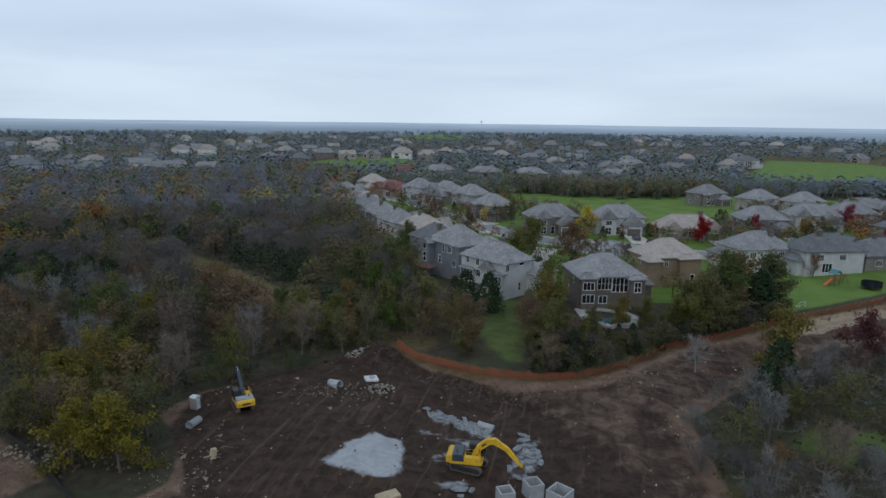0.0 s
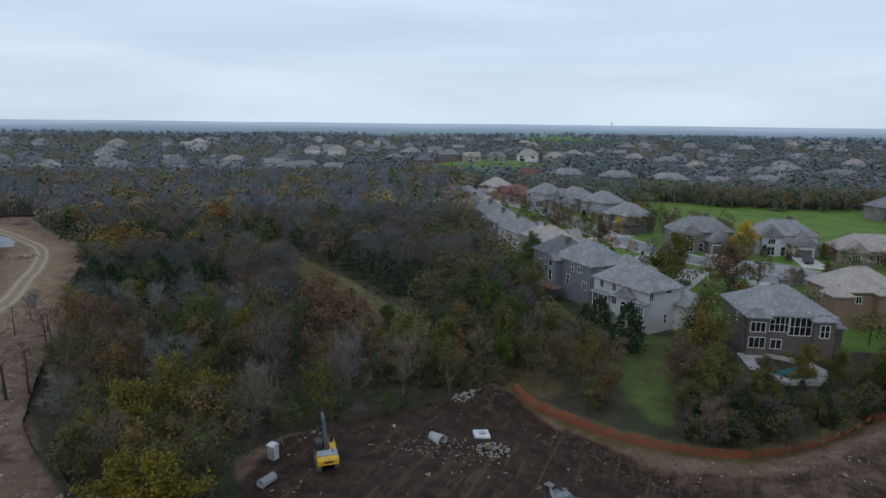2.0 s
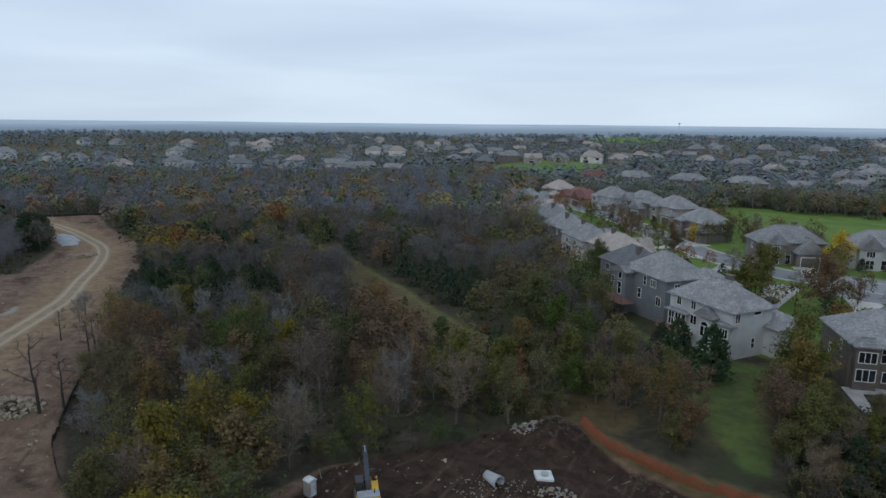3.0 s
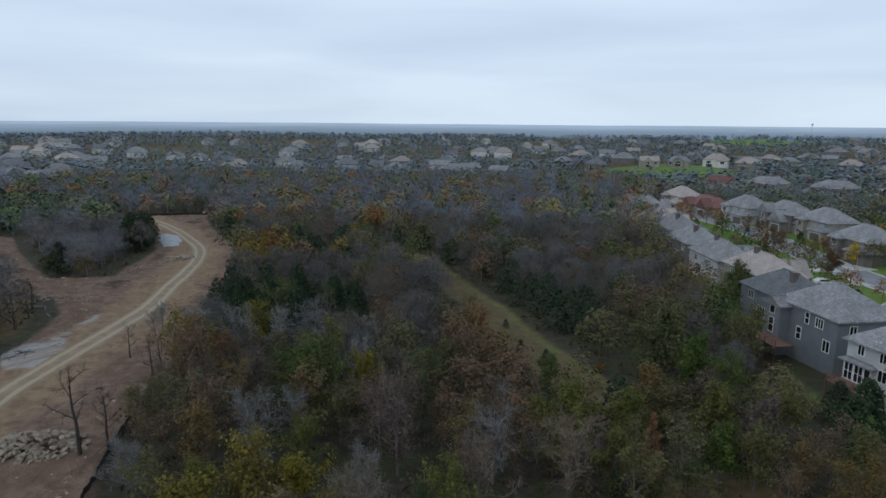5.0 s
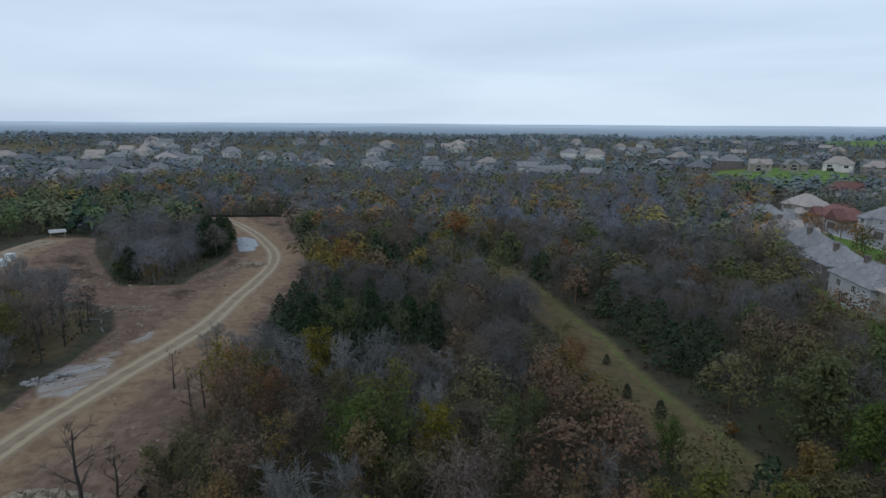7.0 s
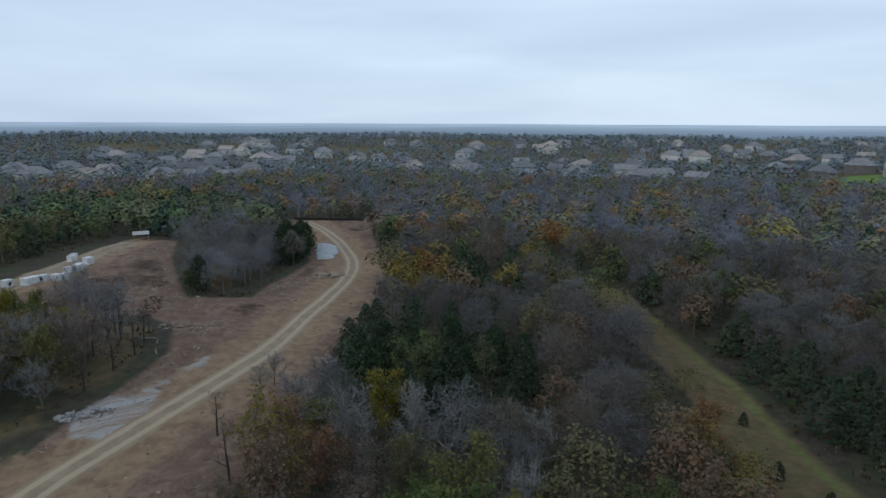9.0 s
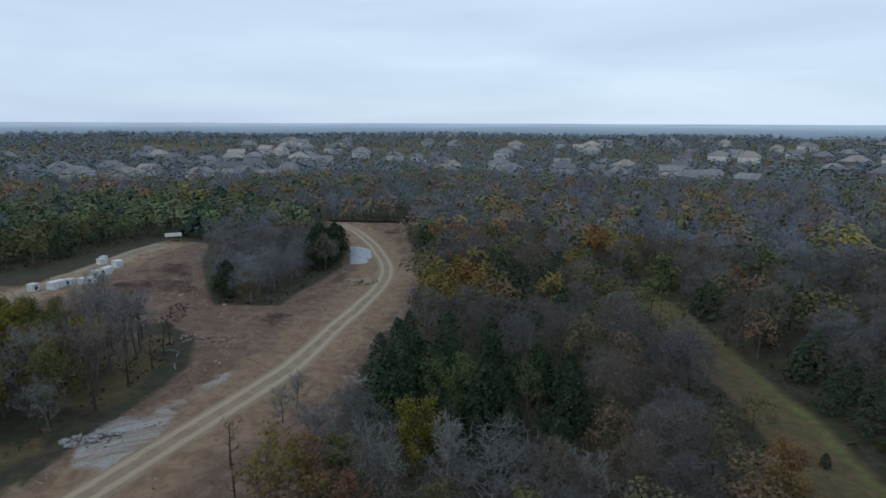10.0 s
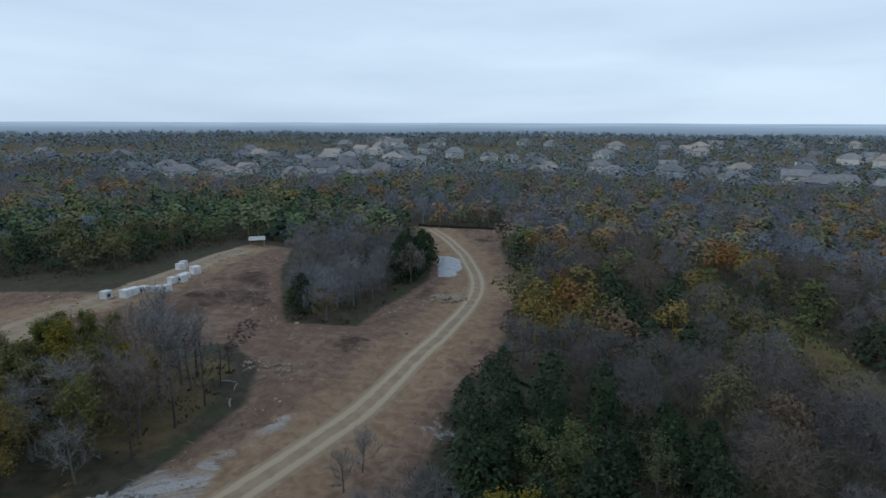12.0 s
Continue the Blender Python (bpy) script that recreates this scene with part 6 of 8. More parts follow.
GREY_2 = "two-storey {} house with a grey shingle roof"
NEIGHBOURS = [
    # along the wood
    ("hip", -1, 174, 122, "grey", M_ROOF_DARK), ("gables", -5, 192, 120, "beige", M_ROOF_TAN), ("gables", -14, 207, 118, "white", M_ROOF), ("hip", -22, 226, 118, "taupe", M_ROOF), ("hip", -29, 246, 120, "beige", M_ROOF),
    ("long", -37, 270, 120, "beige", M_ROOF_TAN), ("gables", -44, 290, 115, "white", M_ROOF), ("long", -54, 308, 115, "beige", M_ROOF),
    # across the street
    ("hip", 20, 240, -62, "taupe", M_ROOF), ("gables", 36, 204, 10, "taupe", M_ROOF), ("gables", 58, 205, 3, "white", M_ROOF), ("hip", 13, 268, -60, "beige", M_ROOF), ("gables", 2, 280, -58, "taupe", M_ROOF),
    ("hip", -10, 294, -55, "white", M_ROOF), ("long", -24, 312, -55, "beige", M_ROOF_RED), ("hip", -36, 330, -55, "beige", M_ROOF_TAN),
    ("long", 80, 201, -4, "beige", M_ROOF_TAN), ("hip", 106, 206, -8, "grey", M_ROOF), ("gables", 128, 214, -10, "white", M_ROOF), ("hip", 148, 224, -12, "grey", M_ROOF),
    ("hip", 124, 292, 20, "taupe", M_ROOF), ("hip", 138, 272, 25, "beige", M_ROOF), ("hip", 152, 262, 20, "white", M_ROOF), ("long", 178, 262, 0, "taupe", M_ROOF),
    # along the lawn
    ("hip", 82, 160, 190, "white", M_ROOF), ("gables", 97, 156, 188, "white", M_ROOF_DARK), ("long", 116, 160, 192, "taupe", M_ROOF_DARK), ("hip", 142, 188, 20, "beige", M_ROOF_DARK), ("long", 150, 172, 196, "taupe", M_ROOF),
    # beyond the green
    ("long", -26, 440, 0, "white", M_ROOF_RED), ("manor", -2, 410, 5, "beige", M_ROOF), ("manor", 27, 397, -3, "taupe", M_ROOF), ("manor", 54, 386, 0, "taupe", M_ROOF), ("long", 84, 408, 0, "beige", M_ROOF), ("long", 118, 430, 0, "taupe", M_ROOF),
    ("manor", 150, 500, 0, "white", M_ROOF), ("manor", 260, 540, 0, "white", M_ROOF_DARK), ("long", 185, 500, 0, "beige", M_ROOF),
]
ROOF_WORD = {"grey_shingles": "grey shingle", "tan_shingles": "tan shingle", "slate_shingles": "dark slate", "red_roof_tiles": "red tiled"}
KIND_WORD = {"gables": "two-storey gabled", "hip": "two-storey hip-roofed", "long": "long single-storey", "manor": "wide two-storey", "far_gable": "two-storey gabled", "far_hip": "two-storey hip-roofed", "far_cross": "cross-gabled"}
HOUSE_SPOTS = [(12, 136), (4.5, 153), (34, 128), (54, 147)]
for kind, x, y, turn, wall, roof_m in NEIGHBOURS:
    neighbour(kind, x, y, turn, wall, roof_m, "%s %s house with a %s roof" % (KIND_WORD[kind], wall, ROOF_WORD[roof_m.name]), 1.0)
    HOUSE_SPOTS.append((x, y))

# houses of the far suburb, row by row
FAR_WEST = [(-492, 157), (-515, 183), (-493, 208), (-451, 177), (-439, 200), (-470, 224), (-591, 260), (-598, 277), (-577, 282), (-537, 292), (-508, 291), (-600, 350), (-403, 259), (-372, 257), (-471, 299), (-430, 305), (-519, 368), (-493, 375),
            (-641, 403), (-620, 408), (-716, 421), (-550, 342), (-607, 463), (-738, 123), (-666, 176), (-697, 303), (-637, 292), (-522, 265), (-459, 212), (-425, 240), (-560, 400), (-448, 270), (-398, 285), (-545, 318)]
FAR_MIDDLE = [(-556, 463), (-519, 477), (-493, 483), (-412, 451), (-488, 511), (-378, 474), (-463, 580), (-359, 534), (-314, 474), (-295, 493), (-293, 529), (-420, 678), (-386, 715), (-461, 825), (-505, 736), (-289, 619), (-209, 463), (-209, 489), (-250, 531),
              (-403, 838), (-275, 706), (-644, 687), (-525, 673), (-452, 701), (-180, 481), (-276, 667), (-247, 662), (-330, 560), (-265, 470), (-345, 450), (-390, 420), (-240, 500)]
FAR_EAST = [(-161, 586), (-163, 653), (-149, 709), (-118, 522), (-103, 552), (-80, 528), (-60, 535), (-68, 738), (-58, 775), (-205, 723), (-286, 849), (-161, 1012), (-103, 946), (-23, 634), (53, 731), (90, 851), (82, 598), (98, 546), (126, 605), (109, 501),
            (130, 486), (167, 566), (18, 703), (280, 830), (327, 877), (351, 841), (269, 579), (283, 605), (235, 515), (461, 737), (222, 573), (196, 792), (-36, 560), (-14, 575), (60, 640), (150, 680), (210, 660), (-95, 640)]
far_rng = np.random.default_rng(21)
fx, fy = scatter(-1300, 700, 120, 1250, 52.0, far_rng)
fr = np.hypot(fx, fy)
keep = (fr > 640) & (fr < 1150) & (fractal(fx, fy, 150.0, 91, 2) > 0.5) & (fy > 1.15 * fx - 80) & (np.arctan2(fy, -fx) > 0.55) & (far_rng.uniform(size=fx.size) < 0.5)
for poly in SKIP:
    keep &= signed(poly, fx, fy) > 12
for x, y in FAR_WEST + FAR_MIDDLE + FAR_EAST + [(float(a), float(b)) for a, b in zip(fx[keep], fy[keep])]:
    if any((x - a) ** 2 + (y - b) ** 2 < 17 ** 2 for a, b in HOUSE_SPOTS):
        continue
    kind = ("far_gable", "far_hip", "far_cross", "far_hip")[int(far_rng.integers(4))]
    wall = (("taupe", "beige", "grey", "cream", "taupe", "beige") if x > -230 else ("white", "cream", "cream", "cream", "beige", "white"))[int(far_rng.integers(6))]
    roof_m = (M_ROOF, M_ROOF_DARK, M_ROOF, M_ROOF_TAN, M_ROOF)[int(far_rng.integers(5))]
    # fronts look to the valley or away from it, give or take a bend of the street
    turn = math.degrees(math.atan2(y - 40, x + 30)) + 90 + (180 if far_rng.uniform() < 0.3 else 0) + far_rng.normal(0, 28)
    neighbour(kind, x, y, turn, wall, roof_m, "%s %s house with a %s roof" % (KIND_WORD[kind], wall, ROOF_WORD[roof_m.name]), far_rng.uniform(0.82, 1.08))
    HOUSE_SPOTS.append((x, y))


# driveways, pool, terrace
def slab(name, pts, lift, thick, material, label, cat, kind="structure"):
    bm = bmesh.new()
    zs = [ground_z(x, y) for x, y in pts]
    a = [bm.verts.new((x, y, z + lift)) for (x, y), z in zip(pts, zs)]
    b = [bm.verts.new((x, y, z + lift - thick)) for (x, y), z in zip(pts, zs)]
    bm.faces.new(a)
    bm.faces.new(b[::-1])
    for i in range(len(a)):
        j = (i + 1) % len(a)
        bm.faces.new((a[j], a[i], b[i], b[j]))
    bmesh.ops.recalc_face_normals(bm, faces=bm.faces[:])
    return tagged(part(name, bm, material), label, cat, kind=kind)


for pts in ([(36.5, 197), (42.5, 197), (42, 188), (37, 187)], [(59, 198.5), (65, 198.5), (64.5, 185), (58, 186)], [(84, 194), (89, 194), (88, 176), (83, 176)], [(18, 150), (24, 156), (34, 175), (28, 179)],
            [(12, 180), (16, 186), (23, 190), (20, 196)], [(4, 198), (8, 204), (19, 205), (17, 211)], [(-2, 212), (1, 218), (13, 219), (11, 226)], [(110, 199), (115, 198), (113, 172), (108, 172)],
            [(15, 232), (12, 226), (16, 222), (21, 226)], [(38, 138), (44, 138), (47, 170), (41, 172)]):
    slab("driveway", pts, 0.13, 0.3, M_PAVE, "pale concrete driveway", "driveway")
PZ = -1.6
bm = bmesh.new()
outer = [(27, 121.5), (32, 122.4), (37, 120.5), (38.6, 116.5), (37.2, 111.9), (31, 110.4), (27.2, 114)]
inner = [(29.2, 119.6), (32, 120.1), (35.4, 118.8), (37, 116.4), (36, 113), (31.6, 111.8), (28.8, 114.6)]
a = [bm.verts.new((x, y, PZ)) for x, y in outer]
b = [bm.verts.new((x, y, PZ)) for x, y in inner]
c = [bm.verts.new((x, y, PZ - 1.2)) for x, y in inner]
d = [bm.verts.new((x, y, PZ - 1.2)) for x, y in outer]
for i in range(7):
    j = (i + 1) % 7
    bm.faces.new((a[i], a[j], b[j], b[i]))
    bm.faces.new((b[i], b[j], c[j], c[i]))
    bm.faces.new((a[j], a[i], d[i], d[j]))
bm.faces.new(c)
bmesh.ops.recalc_face_normals(bm, faces=bm.faces[:])
pool = tagged(part("swimming_pool", bm, M_TERRACE), "backyard swimming pool with pale paved surround", "pool")
bm = bmesh.new()
bm.faces.new([bm.verts.new((x, y, PZ - 0.18)) for x, y in inner])
part("water", bm, M_POOL, pool, "still teal pool water")

# ---- building site: machines, precast, stone, fences ----
def track_belt(parent, y0, y1, length, high):
    """One crawler track: a belt of pads round the wheels, and the frame within."""
    r = high / 2
    half = length / 2 - r
    loop = []
    for k in range(9):
        a = -math.pi / 2 + math.pi * k / 8
        loop.append((half + r * math.cos(a), r + r * math.sin(a)))
    for k in range(9):
        a = math.pi / 2 + math.pi * k / 8
        loop.append((-half + r * math.cos(a), r + r * math.sin(a)))
    inner = [(x * (1 - 0.12 / (half + r)), r + (z - r) * (1 - 0.12 / r)) for x, z in loop]
    bm = bmesh.new()
    n = len(loop)
    rings = [[bm.verts.new((x, y, z)) for x, z in pts] for pts, y in ((loop, y0), (loop, y1), (inner, y1), (inner, y0))]
    for q in range(4):
        a, b = rings[q], rings[(q + 1) % 4]
        for i in range(n):
            j = (i + 1) % n
            bm.faces.new((a[i], a[j], b[j], b[i]))
    pads = 30
    total = 4 * half + 2 * math.pi * r
    for k in range(pads):
        s = total * k / pads
        if s < 2 * half:
            p, ang = (-half + s, 0.0), math.pi
        elif s < 2 * half + math.pi * r:
            a = -math.pi / 2 + (s - 2 * half) / r
            p, ang = (half + r * math.cos(a), r + r * math.sin(a)), a - math.pi / 2 + math.pi
        elif s < 4 * half + math.pi * r:
            p, ang = (half - (s - 2 * half - math.pi * r), 2 * r), 0.0
        else:
            a = math.pi / 2 + (s - 4 * half - math.pi * r) / r
            p, ang = (-half + r * math.cos(a), r + r * math.sin(a)), a - math.pi / 2
        m = Matrix.Translation((p[0], 0, p[1])) @ Matrix.Rotation(-ang, 4, "Y")
        add_box(bm, -0.09, y0 - 0.02, -0.01, 0.09, y1 + 0.02, 0.045, m)
    bmesh.ops.recalc_face_normals(bm, faces=bm.faces[:])
    belt = part("track", bm, M_STEEL, parent, "mud-caked steel crawler track")
    ym = (y0 + y1) / 2
    for x in (-half, half):
        bm = bmesh.new()
        rod(bm, (x, y0 + 0.08, r), (x, y1 - 0.08, r), r * 0.8, 14)
        part("sprocket", bm, M_BLACK, belt)
    for k in range(6):
        x = -half * 0.75 + half * 1.5 * k / 5
        bm = bmesh.new()
        rod(bm, (x, y0 + 0.1, 0.2), (x, y1 - 0.1, 0.2), 0.13, 10)
        part("roller", bm, M_BLACK, belt)
    part("track_frame", box(-half, ym - 0.14, 0.34, half, ym + 0.14, high - 0.25), M_BLACK, belt)


def excavator(x, y, z, turn, swing, boom_pts, stick, bucket_turn, paint, arm_paint, hood, label):
    """A crawler excavator. It heads along x; swing turns the upper body; boom_pts: the boom's line in the side view; stick: its end."""
    top = thing("excavator", pose(x, y, z, 0, 0, turn), label, "excavator", "site machines")
    for s in (-1, 1):
        a, b = sorted((s * 0.85, s * 1.45))
        track_belt(top, a, b, 4.2, 0.95)
    bm = box(-1.2, -0.9, 0.42, 1.2, 0.9, 0.9, 0.06)
    rod(bm, (0, 0, 0.85), (0, 0, 1.08), 0.75, 20)
    part("undercarriage", bm, M_BLACK, top)
    sw = pose(0, 0, 0, 0, 0, swing)

    def put(name, bm, mat, parent=top, label=""):
        ob = part(name, bm, mat, parent, label)
        if parent is top:
            ob.matrix_basis = sw
        return ob

    body = put("upper_body", prism([(-2.2, 1.1), (1.75, 1.1), (1.85, 1.25), (1.85, 1.42), (-2.2, 1.42)], -1.35, 1.35, 0.04), paint)
    put("counterweight", prism([(-2.75, 1.25), (-2.15, 1.1), (-1.95, 1.1), (-1.95, 2.15), (-2.45, 2.2), (-2.75, 1.95)], -1.35, 1.35, 0.09), paint)
    put("engine_cover", prism([(-1.98, 1.42), (-0.55, 1.42), (-0.55, 2.2), (-0.75, 2.35), (-1.98, 2.3)], -1.3, 1.3, 0.06), hood, top, "%s engine cover" % ("dusty grey" if hood is M_HOOD else "dark blue-grey"))
    bm = box(-0.5, -1.33, 1.42, 1.6, -0.55, 2.05, 0.05)
    put("side_locker", bm, paint)
    bm = box(-0.45, 0.48, 1.42, 0.1, 0.62, 2.0)
    rod(bm, (-1.4, -0.7, 2.3), (-1.4, -0.7, 2.85), 0.07, 8)
    put("exhaust", bm, M_BLACK)
    # cab on the machine's left
    cab = put("cab", prism([(-0.05, 1.42), (1.85, 1.42), (1.95, 1.75), (1.55, 3.0), (1.4, 3.08), (0.05, 3.08), (-0.05, 2.95)], 0.42, 1.35, 0.05), M_BLACK)
    for name, pr, ya, yb in (("side_window", [(0.1, 1.95), (1.0, 1.95), (1.0, 2.9), (0.1, 2.9)], 1.34, 1.365), ("side_window", [(1.08, 1.75), (1.8, 1.75), (1.5, 2.88), (1.08, 2.88)], 1.34, 1.365), ("side_window", [(0.1, 1.95), (1.75, 1.95), (1.5, 2.85), (0.1, 2.85)], 0.405, 0.43)):
        part(name, prism(pr, ya, yb), M_GLASS, cab)
    bm = bmesh.new()
    f = [bm.verts.new(c) for c in ((1.965, 0.5, 1.8), (1.965, 1.27, 1.8), (1.59, 1.27, 2.95), (1.59, 0.5, 2.95))]
    bm.faces.new(f)
    bmesh.ops.solidify(bm, geom=bm.faces[:], thickness=0.02)
    part("windscreen", bm, M_GLASS, cab)
    bm = bmesh.new()
    for yy in (-1.25, -0.5):
        for xx in (-0.4, 0.6, 1.5):
            rod(bm, (xx, yy, 2.05), (xx, yy, 2.75), 0.025, 6)
        rod(bm, (-0.4, yy, 2.75), (1.5, yy, 2.75), 0.025, 6)
    put("handrail", bm, paint)

    # boom, stick and bucket in the plane y = -0.1
    def beam(pts, widths, thick):
        p = [Vector((a, 0, b)) for a, b in pts]
        up, lo = [], []
        for i, q in enumerate(p):
            d = ((p[min(i + 1, len(p) - 1)] - p[max(i - 1, 0)])).normalized()
            nrm = Vector((-d.z, 0, d.x))
            up.append(q + nrm * widths[i])
            lo.append(q - nrm * widths[i])
        prof = [(v.x, v.z) for v in up] + [(v.x, v.z) for v in lo[::-1]]
        return prism(prof, -0.1 - thick, -0.1 + thick, 0.03)

    n = len(boom_pts)
    widths = [0.24] + [0.42 - 0.04 * abs(i - n / 2) for i in range(1, n - 1)] + [0.2]
    put("boom", beam(boom_pts, widths, 0.27), arm_paint)
    tip = Vector((boom_pts[-1][0], 0, boom_pts[-1][1]))
    end = Vector((stick[0], 0, stick[1]))
    d = (end - tip).normalized()
    back = tip - d * 0.75
    put("stick", beam([(back.x, back.z), (tip.x, tip.z), ((tip.x + end.x) / 2, (tip.z + end.z) / 2), (end.x, end.z)], [0.14, 0.3, 0.24, 0.14], 0.2), arm_paint)
    # bucket: a curved shell with side plates and teeth
    bm = bmesh.new()
    arc = [(0.0, 0.15), (0.35, 0.1), (0.6, -0.15), (0.68, -0.5), (0.5, -0.85), (0.15, -1.05), (-0.35, -1.1)]
    for s in (0, 1):
        y = -0.1 + (-0.55, 0.5)[s]
        prism(arc + [(-0.2, -0.4)], y, y + 0.05, 0, bm)
    outer = [bm.verts.new((a, yy, b)) for a, b in arc for yy in (-0.65, 0.45)]
    inner = [bm.verts.new((a * 0.93, yy, b * 0.95)) for a, b in arc for yy in (-0.65, 0.45)]
    for k in range(len(arc) - 1):
        bm.faces.new((outer[2 * k], outer[2 * k + 1], outer[2 * k + 3], outer[2 * k + 2]))
        bm.faces.new((inner[2 * k + 2], inner[2 * k + 3], inner[2 * k + 1], inner[2 * k]))
    for k in range(5):
        yy = -0.6 + 0.22 * k
        add_box(bm, -0.6, yy, -1.12, -0.3, yy + 0.1, -1.06)
    bucket = put("bucket", bm, M_STEEL, top, "worn steel digging bucket")
    bucket.matrix_basis = sw @ Matrix.Translation(end) @ Matrix.Rotation(radians(bucket_turn), 4, "Y")
    # hydraulic rams
    for yy in (-0.42, 0.22):
        bm = bmesh.new()
        foot, head = Vector((1.3, yy, 1.35)), Vector((boom_pts[1][0], yy, boom_pts[1][1] - 0.1))
        mid = foot.lerp(head, 0.55)
        rod(bm, foot, mid, 0.11, 10)
        put("boom_ram", bm, paint)
        bm = bmesh.new()
        rod(bm, mid, head, 0.06, 8)
        put("ram_rod", bm, M_CHROME)
    bm = bmesh.new()
    a = Vector((boom_pts[n // 2][0], -0.1, boom_pts[n // 2][1] + 0.5))
    b = Vector((back.x, -0.1, back.z))
    rod(bm, a, a.lerp(b, 0.6), 0.1, 10)
    put("stick_ram", bm, arm_paint)
    bm = bmesh.new()
    rod(bm, a.lerp(b, 0.6), b, 0.055, 8)
    put("ram_rod", bm, M_CHROME)
    bm = bmesh.new()
    rod(bm, (tip + d * 0.5) + Vector((0, -0.1, 0.3)), end - d * 0.3 + Vector((0, -0.1, 0.22)), 0.08, 8)
    put("bucket_ram", bm, M_BLACK)
    # maker's name, as bars on the boom
    q0, q1 = Vector((boom_pts[1][0], 0, boom_pts[1][1])), Vector((boom_pts[2][0], 0, boom_pts[2][1]))
    dd = (q1 - q0).normalized()
    for s in (-0.385, 0.185):
        bm = bmesh.new()
        c0, c1 = q0.lerp(q1, 0.3), q0.lerp(q1, 0.75)
        nn = Vector((-dd.z, 0, dd.x)) * 0.11
        vs = [bm.verts.new((v.x, s, v.z)) for v in (c0 - nn, c1 - nn, c1 + nn, c0 + nn)]
        bm.faces.new(vs)
        bmesh.ops.solidify(bm, geom=bm.faces[:], thickness=0.012)
        put("name_bar", bm, M_BLACK)
    bm = box(-2.775, -0.6, 1.55, -2.74, 0.6, 1.8)
    put("name_bar", bm, M_BLACK)
    return top


excavator(3.4, 64.6, ground_z(3.4, 64.6) - 0.02, -24, 14, [(0.5, 1.6), (1.3, 3.0), (2.4, 3.9), (3.2, 4.0), (4.8, 3.0)], (6.7, 0.9), 40, M_YELLOW, M_YELLOW, M_BLUEGREY, "yellow crawler excavator working at the concrete rubble").scale = (0.9, 0.9, 0.9)
excavator(-25.6, 75.6, ground_z(-25.6, 75.6) - 0.02, 119, 0, [(0.5, 1.6), (1.2, 2.7), (2.2, 3.7), (3.2, 4.3), (4.6, 4.7)], (6.4, 2.4), 70, M_YELLOW, M_BLUEGREY, M_HOOD, "yellow crawler excavator with a raised dark grey boom").scale = (0.82, 0.82, 0.82)


def ring_box(bm, w, d, h, hole, depth=0.3):
    """A box whose front (-y) has a round hole in it."""
    n = 24
    sq, ci, ci2 = [], [], []
    for k in range(n):
        a = 2 * math.pi * k / n + math.pi / 4
        c, s = math.cos(a), math.sin(a)
        m = max(abs(c), abs(s))
        sq.append(bm.verts.new((c / m * w / 2, -d / 2, h / 2 + s / m * h / 2)))
        ci.append(bm.verts.new((c * hole, -d / 2, h / 2 + s * hole)))
        ci2.append(bm.verts.new((c * hole, -d / 2 + depth, h / 2 + s * hole)))
    back = [bm.verts.new((v.co.x, d / 2, v.co.z)) for v in sq]
    for k in range(n):
        j = (k + 1) % n
        bm.faces.new((sq[k], sq[j], ci[j], ci[k]))
        bm.faces.new((ci[k], ci[j], ci2[j], ci2[k]))
        bm.faces.new((sq[j], sq[k], back[k], back[j]))
    bm.faces.new(back[::-1])
    bm.faces.new(ci2)
    bmesh.ops.recalc_face_normals(bm, faces=bm.faces[:])


def precast_vault(x, y, turn, w=2.3, d=2.3, h=2.1, hole=0.6):
    z = ground_z(x, y)
    top = thing("precast_vault", pose(x, y, z - 0.05, 0, 0, turn), "white precast concrete vault with a round pipe opening on the dirt", "concrete vault", "precast vaults in a row")
    bm = bmesh.new()
    ring_box(bm, w, d, h, hole)
    part("shell", bm, M_VAULT, top)
    # a black disc added in the shallow recess for the shade of a hole
    bm = bmesh.new()
    rod(bm, (0, -d / 2 + 0.22, h / 2), (0, -d / 2 + 0.26, h / 2), hole * 0.97, 20)
    part("opening", bm, M_BLACK, top, "black disc standing in for the shade inside the pipe hole")
    bm = box(-w / 2 - 0.04, -d / 2 - 0.04, h, w / 2 + 0.04, d / 2 + 0.04, h + 0.16, 0.03)
    part("lid", bm, M_VAULT, top)
    return top


first_vault = precast_vault(-170.0, 98.0, 122)
first_vault.scale = (0.66, 0.66, 0.66)
for x, y, turn, s in ((-168.9, 101.0, 220, 1.0), (-170.4, 102.6, 208, 0.95), (-170.6, 104.4, 35, 0.9), (-169.8, 106.4, 212, 0.95), (-171.4, 108.6, 25, 0.85), (-175.4, 110.4, 210, 0.85), (-175.8, 112.4, 30, 1.0), (-178.8, 113.8, 215, 0.9),
                      (-181.5, 116.4, 200, 1.1), (-186.5, 114.6, 205, 1.0), (-190.0, 116.0, 215, 0.85)):
    copy_thing(first_vault, Matrix.LocRotScale((x, y, ground_z(x, y) - 0.05), Euler((0, 0, radians(turn))), (s, s, s)))


